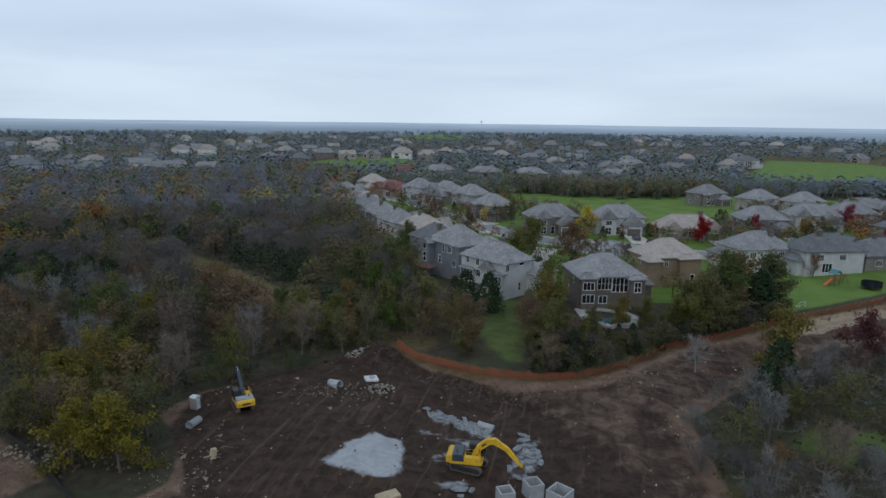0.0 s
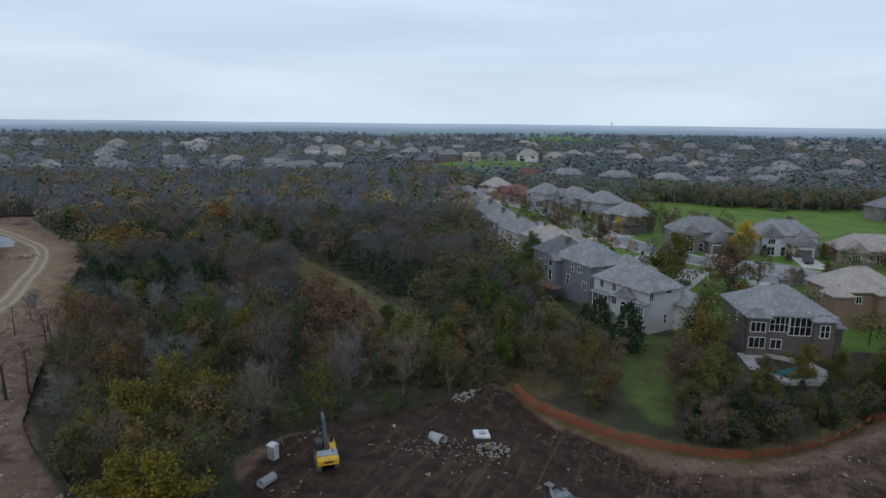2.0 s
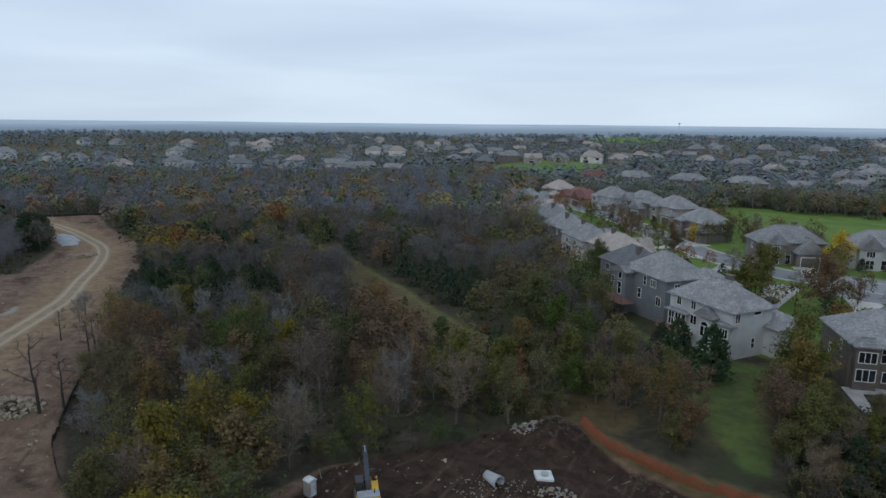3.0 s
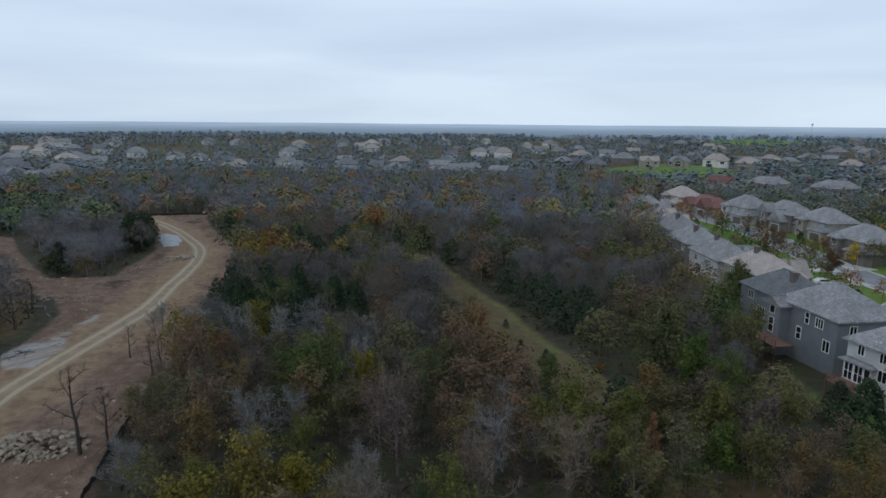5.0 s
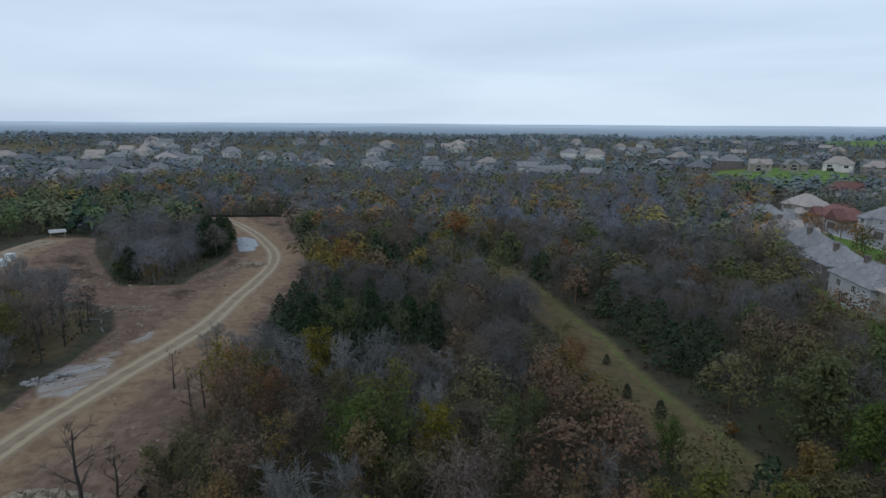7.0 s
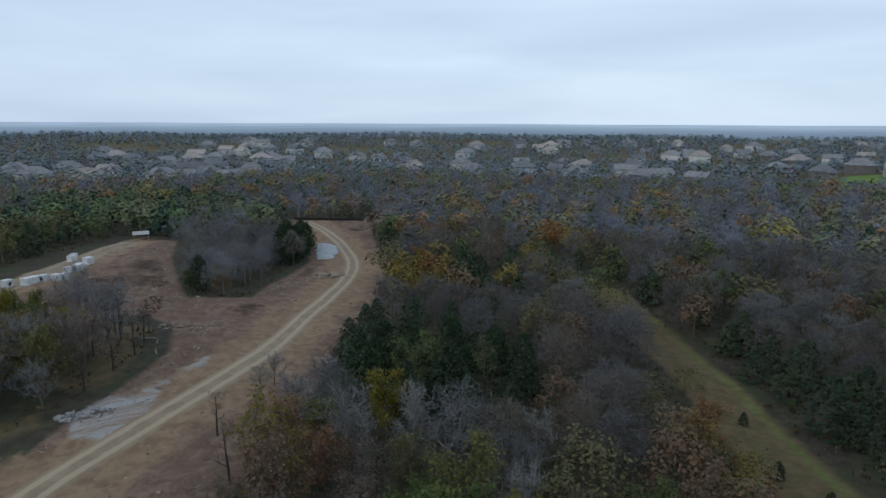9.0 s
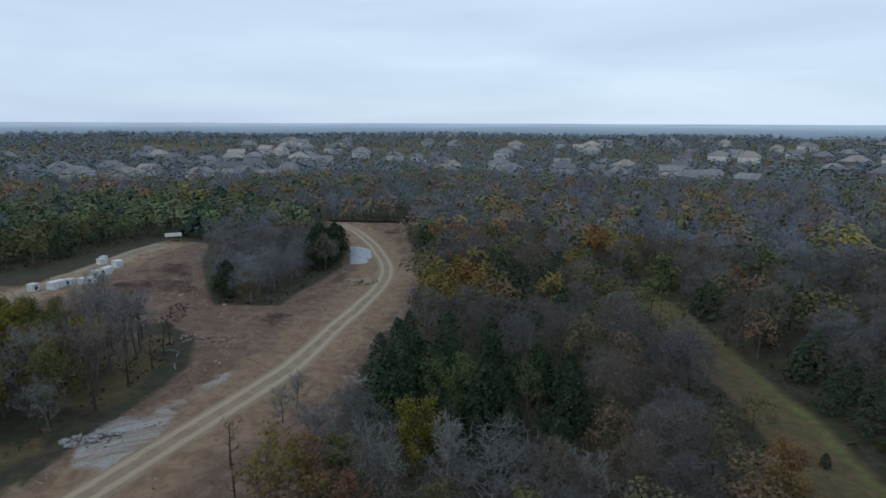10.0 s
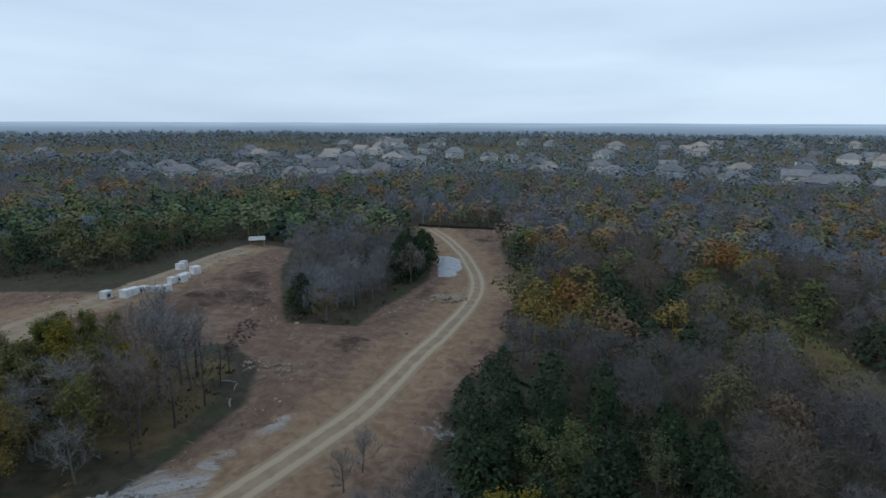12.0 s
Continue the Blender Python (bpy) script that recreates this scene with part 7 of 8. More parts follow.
def open_box(x, y, turn, w, d, h, label):
    """A precast basin, open at the top, with thick walls."""
    top = thing("catch_basin", pose(x, y, ground_z(x, y) - 0.06, 0, 0, turn), label, "catch basin", "precast basins beside the machine")
    t = 0.16
    bm = lattice([-w / 2, -w / 2 + t, w / 2 - t, w / 2], [-d / 2, -d / 2 + t, d / 2 - t, d / 2], lambda i, j: not (i == 1 and j == 1), 0, h)
    part("basin_wall", bm, M_CONC, top)
    part("floor_slab", box(-w / 2 + t, -d / 2 + t, 0, w / 2 - t, d / 2 - t, 0.15), M_CONC, top)
    return top


open_box(9.9, 59.0, 20, 1.7, 1.7, 1.7, "pale open-topped concrete catch basin on the soil")
open_box(6.9, 57.9, 15, 1.6, 1.6, 1.5, "pale open-topped concrete catch basin on the soil")
open_box(12.5, 57.9, 48, 2.1, 2.1, 1.4, "pale open-topped concrete catch basin on the soil")


def concrete_pipe(x, y, turn, length, r, label, flare=0.0):
    top = thing("concrete_pipe", pose(x, y, ground_z(x, y) + r * 0.94, 0, 0, turn), label, "concrete pipe")
    n = 20
    bm = bmesh.new()
    stations = [(-length / 2, r * (1.12 if not flare else 1.0)), (-length / 2 + 0.22, r * (1.12 if not flare else 1.0)), (-length / 2 + 0.26, r), (length / 2, r * (1 + flare))]
    out = [[bm.verts.new((x0, rr * math.cos(2 * math.pi * k / n), rr * math.sin(2 * math.pi * k / n))) for k in range(n)] for x0, rr in stations]
    inn = [[bm.verts.new((x0, (rr - 0.13) * math.cos(2 * math.pi * k / n), (rr - 0.13) * math.sin(2 * math.pi * k / n))) for k in range(n)] for x0, rr in ((-length / 2, r), (length / 2, r * (1 + flare)))]
    for a, b in list(zip(out, out[1:])) + [(inn[1], inn[0]), (inn[0], out[0]), (out[-1], inn[1])]:
        for k in range(n):
            j = (k + 1) % n
            bm.faces.new((a[k], a[j], b[j], b[k]))
    bmesh.ops.recalc_face_normals(bm, faces=bm.faces[:])
    ob = part("barrel", bm, M_CONC, top)
    for p in ob.data.polygons:
        p.use_smooth = True
    return top


concrete_pipe(-30.2, 71.0, 72, 1.9, 0.48, "pale concrete pipe length lying on the soil")
concrete_pipe(-15.2, 84.4, -35, 2.0, 0.5, "flared concrete pipe end on the rubble", 0.5)
concrete_pipe(6.0, 74.2, -30, 2.2, 0.42, "pale concrete pipe among broken slabs")

cover = thing("manhole_slab", pose(-10.2, 87.0, ground_z(-10.2, 87.0) - 0.03, 2, 3, 20), "pale concrete slab with a raised manhole collar", "manhole slab")
part("slab", box(-1.1, -1.0, 0, 1.1, 1.0, 0.55, 0.05), M_VAULT, cover)
bm = bmesh.new()
rod(bm, (0.1, 0, 0.54), (0.1, 0, 0.82), 0.5, 18)
part("collar", bm, M_CONC, cover)
cover.scale = (0.85, 0.85, 0.7)

toilet = thing("portable_toilet", pose(-32.0, 76.0, ground_z(-32.0, 76.0) - 0.03, 0, 0, 70), "grey portable toilet with a white roof beside the trees", "portable toilet")
part("cabin", box(-0.56, -0.58, 0.12, 0.56, 0.58, 2.05, 0.04), M_PLASTIC, toilet)
part("skid", box(-0.62, -0.62, 0, 0.62, 0.62, 0.12), M_BLACK, toilet)
part("roof", prism([(-0.62, 2.05), (0.62, 2.05), (0.55, 2.22), (0.2, 2.34), (-0.2, 2.34), (-0.55, 2.22)], -0.62, 0.62, 0.03), M_WHITE, toilet, "white domed plastic roof")
door = part("door", box(-0.36, -0.61, 0.18, 0.36, -0.58, 1.95), M_WHITE, toilet)
part("latch", box(0.26, -0.64, 1.0, 0.33, -0.61, 1.12), M_BLACK, door)
toilet.scale = (0.82, 0.82, 0.82)

crate = thing("timber_pallet_stack", pose(-5.2, 57.2, ground_z(-5.2, 57.2) - 0.02, 0, 0, 30), "stack of raw yellow plywood boards on the soil", "boards")
for k in range(5):
    part("board", box(-1.2 + 0.03 * k, -0.7, 0.1 * k, 1.2, 0.7 - 0.02 * k, 0.1 * k + 0.085), M_TIMBER, crate)

shed = thing("site_shelter", pose(-209.5, 139.5, ground_z(-209.5, 139.5) - 0.1, 0, 0, 250), "open timber shelter with a white sheet roof at the wood's edge", "shelter")
for px, py, pz in ((-2.4, -1.2, 2.6), (2.4, -1.2, 2.6), (-2.4, 1.2, 2.0), (2.4, 1.2, 2.0)):
    bm = bmesh.new()
    rod(bm, (px, py, -0.3), (px, py, pz), 0.09, 8)
    part("post", bm, M_TIMBER, shed)
part("roof", prism([(-1.7, 2.72), (1.7, 1.92), (1.7, 2.02), (-1.7, 2.84)], -2.9, 2.9), M_PLASTIC, shed, "pale sheet roof").matrix_basis = pose(0, 0, 0, 0, 0, 90)
for k in range(5):
    part("board", box(-2.0, -0.9 + 0.3 * k, 0.05 + 0.12 * k, 2.0, -0.65 + 0.3 * k, 0.15 + 0.12 * k), M_TIMBER, shed)
shed.scale = (0.75, 0.75, 0.75)


# stone heaps: single stones on shared meshes
def stone_mesh(seed, mat):
    r = np.random.default_rng(seed)
    bm = bmesh.new()
    add_box(bm, -0.5, -0.5, -0.5, 0.5, 0.5, 0.5)
    sx, sy, sz = r.uniform(0.9, 1.35), r.uniform(0.65, 1.0), r.uniform(0.45, 0.75)
    for v in bm.verts:
        v.co = Vector((v.co.x * sx, v.co.y * sy, v.co.z * sz)) + Vector(r.normal(0, 0.13, 3))
    bmesh.ops.bevel(bm, geom=bm.edges[:], offset=0.09, segments=1, affect="EDGES")
    me = bpy.data.meshes.new("stone")
    bm.to_mesh(me)
    bm.free()
    me.materials.append(mat)
    return me


STONES = [stone_mesh(k, M_ROCK) for k in range(6)]
STONES_GREY = [stone_mesh(20 + k, M_ROCK_GREY) for k in range(6)]
CLODS = [stone_mesh(40 + k, M_CLOD) for k in range(4)]
stone_rng = np.random.default_rng(3)


def heap(x, y, rx, ry, turn, count, size, meshes, label, name="stone_heap", rise=0.8):
    top = thing(name, pose(x, y, 0), label, "stone heap")
    ca, sa = math.cos(radians(turn)), math.sin(radians(turn))
    for _ in range(count):
        a, q = stone_rng.uniform(0, 6.283), math.sqrt(stone_rng.uniform())
        u, w = math.cos(a) * q * rx, math.sin(a) * q * ry
        px, py = u * ca - w * sa, u * sa + w * ca
        s = size * stone_rng.uniform(0.5, 1.4)
        pz = ground_z(x + px, y + py) + rise * max(0.0, 1 - q) * stone_rng.uniform(0.2, 1) + s * 0.12
        share("stone", meshes[int(stone_rng.integers(len(meshes)))], top, Matrix.LocRotScale((px, py, pz), Euler(tuple(stone_rng.uniform(-0.5, 0.5, 2)) + (stone_rng.uniform(0, 6.28),)), (s, s, s)))
    return top


heap(-73, 76.0, 5.0, 3.0, 35, 290, 0.46, STONES, "heap of broken tan limestone beside the haul road", rise=1.6)
heap(-146, 157, 3.6, 2.4, 50, 90, 0.7, STONES, "low heap of broken tan limestone beside the haul road", rise=0.5)
MIXED = STONES_GREY + STONES + CLODS[:2]
heap(-8.3, 84.0, 2.0, 1.6, 0, 120, 0.22, MIXED, "heap of pale rubble in the pit", rise=0.6)
heap(-13.5, 83.0, 6.0, 3.2, 0, 200, 0.13, MIXED, "strewn pale rubble in the pit", "rubble", rise=0.2)
heap(-13.5, 97.0, 2.2, 1.6, 0, 80, 0.28, MIXED, "heap of pale rubble at the wood's edge", rise=0.6)
heap(-102.5, 89.5, 3.0, 1.6, 60, 60, 0.42, STONES_GREY, "heap of pale broken stone by the trees", rise=0.5)
heap(-123, 111.5, 5.0, 1.8, 40, 50, 0.3, STONES, "strewn tan stones along the clearing", "rubble", rise=0.3)
heap(-47, 60, 7.0, 3.0, 30, 150, 0.27, STONES, "strewn tan stones on the scraped soil", "rubble", rise=0.15)
heap(-28, 60, 5.0, 6.0, 0, 60, 0.13, STONES, "scattered pale stones and roots at the pit's edge", "rubble", rise=0.05)
heap(-10, 96.3, 3.2, 2.6, 0, 70, 0.28, CLODS, "heap of dark dug earth", "earth_heap", rise=0.6)
heap(6.5, 86.3, 10.0, 1.6, -33, 130, 0.26, CLODS, "dark clods along the cut bank", "earth_heap", rise=0.3)


heap(-111, 138.5, 10.0, 1.6, 122, 130, 0.28, CLODS, "windrow of dug earth along the clearing's edge", "earth_heap", rise=0.4)
heap(-127, 157, 9.0, 1.6, 134, 110, 0.28, CLODS, "windrow of dug earth along the clearing's edge", "earth_heap", rise=0.4)
heap(-150, 127, 8.0, 1.4, 160, 90, 0.28, CLODS, "dug earth pushed up round the bare grove", "earth_heap", rise=0.4)
heap(-140, 113, 9.0, 2.0, 150, 110, 0.28, CLODS, "dug earth strewn over the clearing", "earth_heap", rise=0.2)


def fallen_log(x, y, turn, length, r, pale):
    """A felled trunk with the stub of a branch."""
    top = thing("fallen_log", pose(x, y, ground_z(x, y) + r * 0.7, 0, 0, turn), "felled pale trunk lying on bare soil" if pale else "felled grey trunk lying on bare soil", "log", "felled trunks")
    bm = bmesh.new()
    rod(bm, (-length / 2, 0, 0), (0, 0.12, 0.05), r, 8, r * 0.85)
    rod(bm, (-0.02, 0.12, 0.05), (length / 2, 0, 0.02), r * 0.85, 8, r * 0.55)
    part("trunk", bm, M_BARK_PALE if pale else M_BARK, top)
    bm = bmesh.new()
    rod(bm, (length * 0.15, 0.05, 0.05), (length * 0.3, 0.55, 0.5), r * 0.4, 6, r * 0.15)
    part("branch_stub", bm, M_BARK, top)


for k in range(18):
    line = (((-116, 103), (-124, 109)), ((-108, 134), (-116, 148)), ((-98, 120), (-104, 128)), ((-136, 112), (-150, 124)), ((-70, 82), (-77, 92)))[k % 5]
    u = stone_rng.uniform()
    fallen_log(line[0][0] + (line[1][0] - line[0][0]) * u + stone_rng.normal(0, 1.0), line[0][1] + (line[1][1] - line[0][1]) * u + stone_rng.normal(0, 1.0), stone_rng.uniform(0, 180), stone_rng.uniform(1.6, 3.6), stone_rng.uniform(0.06, 0.13), k % 5 == 0)


def slab_mess(x, y, pieces, label, turn=0.0, long=1.4):
    """Broken concrete slabs lying over one another."""
    ca, sa = math.cos(radians(turn)), math.sin(radians(turn))
    top = thing("broken_concrete", pose(x, y, 0), label, "concrete rubble")
    for k in range(pieces):
        u, w = stone_rng.normal(0, long), stone_rng.normal(0, 0.75)
        px, py = u * ca - w * sa, u * sa + w * ca
        w, d, t = stone_rng.uniform(0.5, 1.7), stone_rng.uniform(0.35, 0.9), stone_rng.uniform(0.08, 0.2)
        bm = bmesh.new()
        n = int(stone_rng.integers(4, 6))
        ring = [(math.cos(2 * math.pi * (i + 0.5) / n) * w * stone_rng.uniform(0.5, 0.85), math.sin(2 * math.pi * (i + 0.5) / n) * d * stone_rng.uniform(0.5, 0.85)) for i in range(n)]
        a = [bm.verts.new((p, q, 0)) for p, q in ring]
        b = [bm.verts.new((p * 0.96, q * 0.96, t)) for p, q in ring]
        bm.faces.new(a[::-1])
        bm.faces.new(b)
        for i in range(n):
            j = (i + 1) % n
            bm.faces.new((a[i], a[j], b[j], b[i]))
        ob = part("slab", bm, M_SLAB, top)
        ob.matrix_basis = pose(px, py, ground_z(x + px, y + py) + 0.02 + 0.05 * k / pieces, *stone_rng.uniform(-17, 17, 2), stone_rng.uniform(0, 360))
    return top


slab_mess(10.5, 67.3, 30, "broken blue-grey concrete slabs by the excavator", 75, 1.8)
slab_mess(4.4, 74.2, 34, "broken blue-grey concrete slabs in the pit", -45, 1.7)
slab_mess(0.6, 77.6, 14, "broken blue-grey concrete slabs in the pit", -40, 1.2)
slab_mess(8.3, 62.8, 9, "broken blue-grey concrete slabs by the excavator", 0, 1.0)
slab_mess(2.8, 59.8, 5, "broken blue-grey concrete slabs beside the machine's tracks", 0, 0.7)

# an uprooted stump
stump = thing("tree_stump", pose(-25.0, 63.0, ground_z(-25.0, 63.0) - 0.05, 0, 0, 40), "uprooted tan tree stump with broken roots on the soil", "tree stump")
bm = bmesh.new()
rod(bm, (0, 0, 0), (0.15, 0.05, 1.0), 0.42, 9, 0.34)
part("stump", bm, M_TIMBER, stump)
for k in range(7):
    a = 0.9 * k
    bm = bmesh.new()
    tip = Vector((math.cos(a) * (1.0 + 0.2 * (k % 3)), math.sin(a) * (1.0 + 0.15 * (k % 2)), 0.12 + 0.25 * (k % 3)))
    rod(bm, (math.cos(a) * 0.25, math.sin(a) * 0.25, 0.25), tip, 0.12, 6, 0.04)
    part("root", bm, M_TIMBER if k % 2 else M_BARK, stump)


# ---- fences ----
def resample(line, step):
    pts = []
    for (ax, ay), (bx, by) in zip(line, line[1:]):
        n = max(1, int(round(math.hypot(bx - ax, by - ay) / step)))
        pts += [(ax + (bx - ax) * k / n, ay + (by - ay) * k / n) for k in range(n)]
    return pts + [line[-1]]


def net_fence(line, high, material, label, name, sag, lean, post_step, post_m):
    """A fence of cloth or net on stakes, sagging and leaning between them."""
    pts = resample(line, 0.6)
    fr = np.random.default_rng(len(pts))
    v, f = [], []
    every = max(1, int(post_step / 0.6))
    slack = fr.uniform(0.15, 1.25, len(pts))
    for i, (x, y) in enumerate(pts):
        z = ground_z(x, y)
        s = math.sin(math.pi * (i % every) / every)
        hh = high * (1 - sag * s * slack[i // every] * fr.uniform(0.75, 1.1))
        nx, ny = fr.normal(0, 0.06, 2)
        for q in range(4):
            t = q / 3
            v.append((x + nx + lean * t * t * (1 + 0.5 * s), y + ny - lean * t * (1 + 0.5 * s), z - 0.05 + hh * t))
    for i in range(len(pts) - 1):
        for q in range(3):
            f.append((4 * i + q, 4 * i + 4 + q, 4 * i + 5 + q, 4 * i + 1 + q))
    top = thing(name, Matrix(), label, "fence")
    ob = new("net" if sag > 0.2 else "cloth", mesh_of("net", v, f, material, True))
    ob.parent = top
    bm = bmesh.new()
    rod(bm, (0, 0, -0.3), (0, 0, high), 0.025, 6)
    me = bpy.data.meshes.new("stake")
    bm.to_mesh(me)
    bm.free()
    me.materials.append(post_m)
    for i in range(0, len(pts), every):
        x, y = pts[i]
        share("stake", me, top, pose(x, y, ground_z(x, y), fr.uniform(-6, 6), fr.uniform(-6, 6), 0))
    return top


net_fence(NET_LINE, 1.6, M_NET, "sagging orange safety net fence along the site's edge", "safety_fence", 0.24, 0.5, 3.0, M_BARK_DARK)
net_fence([(-228.5, 204), (-220, 212), (-212, 220), (-206, 223.5)], 0.9, M_SILT, "black silt fence across the end of the clearing", "silt_fence", 0.1, 0.05, 1.8, M_TIMBER)
net_fence([(-34, 53), (-37, 55.7), (-41, 59), (-44.8, 62.3), (-49, 65), (-55, 68), (-61, 72.5), (-66, 79), (-70.5, 85), (-76, 93)], 0.75, M_SILT, "black silt fence along the wood's edge", "silt_fence", 0.15, 0.1, 1.8, M_BARK_DARK)
net_fence([(-107.5, 139.8), (-105.5, 138.2), (-102, 138.6), (-98.5, 138), (-96, 138.5)], 0.6, M_SILT, "black silt fence below the clearing", "silt_fence", 0.15, 0.1, 1.8, M_BARK_DARK)

# ---- the garden: climbing frame, trampoline, goal ----
gz0 = ground_z(93, 143)
frame_set = thing("climbing_frame", pose(93, 143, gz0, 0, 0, 20), "red wooden climbing frame with a teal canopy on the lawn", "climbing frame")
for px, py in ((-0.8, -0.8), (0.8, -0.8), (-0.8, 0.8), (0.8, 0.8)):
    bm = bmesh.new()
    rod(bm, (px, py, -0.2), (px, py, 2.9), 0.08, 6)
    part("post", bm, M_REDWOOD, frame_set)
part("platform", box(-0.9, -0.9, 1.4, 0.9, 0.9, 1.55), M_REDWOOD, frame_set)
part("canopy", prism([(-1.1, 2.8), (0, 3.7), (1.1, 2.8), (1.0, 2.8), (0, 3.6), (-1.0, 2.8)], -1.1, 1.1), M_TEAL, frame_set, "teal canvas canopy")
bm = bmesh.new()
for s in (-0.5, 0.5):
    rod(bm, (3.6, s * 2, -0.1), (3.4, 0, 2.4), 0.07, 6)
rod(bm, (0.8, 0, 2.4), (3.4, 0, 2.4), 0.07, 6)
part("swing_beam", bm, M_REDWOOD, frame_set)
for sx in (1.6, 2.5):
    bm = bmesh.new()
    rod(bm, (sx, -0.0, 0.6), (sx, 0, 2.4), 0.02, 5)
    add_box(bm, sx - 0.25, -0.12, 0.55, sx + 0.25, 0.12, 0.6)
    part("swing", bm, M_BLACK, frame_set)
part("slide", prism([(-0.9, 1.5), (-2.9, 0.15), (-3.2, 0.15), (-3.2, 0.25), (-2.9, 0.28), (-0.9, 1.65)], -0.35, 0.35), M_ORANGE, frame_set, "orange plastic slide")
tramp = thing("trampoline", pose(99.5, 139.5, ground_z(99.5, 139.5)), "round trampoline with a dark net on the lawn", "trampoline")
bm = bmesh.new()
rod(bm, (0, 0, 0.78), (0, 0, 0.84), 2.1, 24)
part("mat", bm, M_BLACK, tramp)
bm = bmesh.new()
n = 24
lo = [bm.verts.new((2.15 * math.cos(2 * math.pi * k / n), 2.15 * math.sin(2 * math.pi * k / n), 0.7)) for k in range(n)]
hi = [bm.verts.new((2.15 * math.cos(2 * math.pi * k / n), 2.15 * math.sin(2 * math.pi * k / n), 1.7)) for k in range(n)]
for k in range(n):
    bm.faces.new((lo[k], lo[(k + 1) % n], hi[(k + 1) % n], hi[k]))
bmesh.ops.solidify(bm, geom=bm.faces[:], thickness=0.03)
part("net", bm, M_NAVY, tramp)
for k in range(6):
    a = 2 * math.pi * k / 6
    bm = bmesh.new()
    rod(bm, (2.18 * math.cos(a), 2.18 * math.sin(a), -0.1), (2.18 * math.cos(a), 2.18 * math.sin(a), 1.8), 0.04, 6)
    part("pole", bm, M_STEEL, tramp)
goal = thing("football_goal", pose(76, 126, ground_z(76, 126), 0, 0, 25), "small white football goal on the lawn", "goal")
bm = bmesh.new()
for p, q in (((-0.9, 0, 0), (-0.9, 0, 1.2)), ((0.9, 0, 0), (0.9, 0, 1.2)), ((-0.9, 0, 1.2), (0.9, 0, 1.2)), ((-0.9, 0, 1.2), (-0.9, 0.9, 0)), ((0.9, 0, 1.2), (0.9, 0.9, 0)), ((-0.9, 0.9, 0.03), (0.9, 0.9, 0.03))):
    rod(bm, p, q, 0.05, 6)
part("goal_frame", bm, M_WHITE, goal)


# ---- parked cars ----
def car(x, y, turn, paint, label):
    top = thing("car", pose(x, y, ground_z(x, y) + 0.16, 0, 0, turn), label, "car", "parked cars")
    part("body", prism([(-2.2, 0.35), (2.2, 0.35), (2.25, 0.75), (1.3, 0.95), (0.6, 1.45), (-1.2, 1.5), (-2.1, 1.0), (-2.25, 0.7)], -0.88, 0.88, 0.07), paint, top)
    bm = bmesh.new()
    add_box(bm, -1.3, -0.9, 1.0, 0.7, 0.9, 1.36)
    part("side_window", bm, M_GLASS, top)
    bm = bmesh.new()
    f = [bm.verts.new(c) for c in ((1.27, -0.7, 1.0), (1.27, 0.7, 1.0), (0.68, 0.65, 1.43), (0.68, -0.65, 1.43))]
    bm.faces.new(f)
    bmesh.ops.solidify(bm, geom=bm.faces[:], thickness=0.03)
    part("windscreen", bm, M_GLASS, top)
    for wx in (-1.4, 1.4):
        for wy in (-0.85, 0.85):
            bm = bmesh.new()
            rod(bm, (wx, wy - 0.1, 0.33), (wx, wy + 0.1, 0.33), 0.33, 16)
            part("wheel", bm, M_BLACK, top)
    return top


car(25.5, 163, 60, M_CAR, "dark car parked on the driveway")
car(7.5, 203, 20, M_CAR_WHITE, "white car parked on the driveway")
car(2, 216, 25, M_CAR, "dark car parked on the driveway")
car(61, 192, 85, M_CAR, "dark car parked on the driveway")

# ---- crumbs of stone and broken sticks on the bare ground ----
cr = np.random.default_rng(29)
ux, uy = cr.uniform(-215, 95, 60000), cr.uniform(50, 225, 60000)
edge = np.minimum(np.abs(signed(SITE_ROAD, ux, uy) + 3.0), np.abs(signed(SITE_PIT, ux, uy) + 2.0))
inside = (signed(SITE_ROAD, ux, uy) < -0.5) | (signed(SITE_PIT, ux, uy) < -0.5)
want = inside & (along(TRACK, ux, uy) > 3.2) & (cr.uniform(size=ux.size) < 0.05 + 0.6 * np.exp(-(edge / 3.5) ** 2) * ramp(fractal(ux, uy, 12.0, 63, 3), 0.4, 0.62) + 0.10 * (signed(PIT_DARK, ux, uy) < 0) * ramp(fractal(ux, uy, 9.0, 64, 3), 0.48, 0.62))
ux, uy = ux[want], uy[want]
size = cr.uniform(0.05, 0.15, len(ux)) * np.where(cr.uniform(size=len(ux)) < 0.08, 1.9, 1.0)
c0 = np.stack([ux, uy, height(ux, uy) + size * 0.3], 1)
tet = np.array([(1, 1, 0.6), (-1, -0.8, 0.5), (-0.9, 1, -0.6), (1, -1, -0.6)], float)
tv = (c0[:, None] + (tet[None] + cr.normal(0, 0.25, (len(ux), 4, 3))) * size[:, None, None]).reshape(-1, 3)
tf = (np.array([(0, 1, 2), (0, 3, 1), (0, 2, 3), (1, 3, 2)])[None] + (np.arange(len(ux)) * 4)[:, None, None]).reshape(-1, 3)
tt = np.array([(0.30, 0.25, 0.19), (0.22, 0.17, 0.125), (0.09, 0.066, 0.05), (0.40, 0.37, 0.32), (0.14, 0.10, 0.075)])[cr.choice(5, len(ux), p=(0.2, 0.27, 0.3, 0.04, 0.19))]
sx_, sy_ = cr.uniform(-215, 95, 40000), cr.uniform(50, 225, 40000)
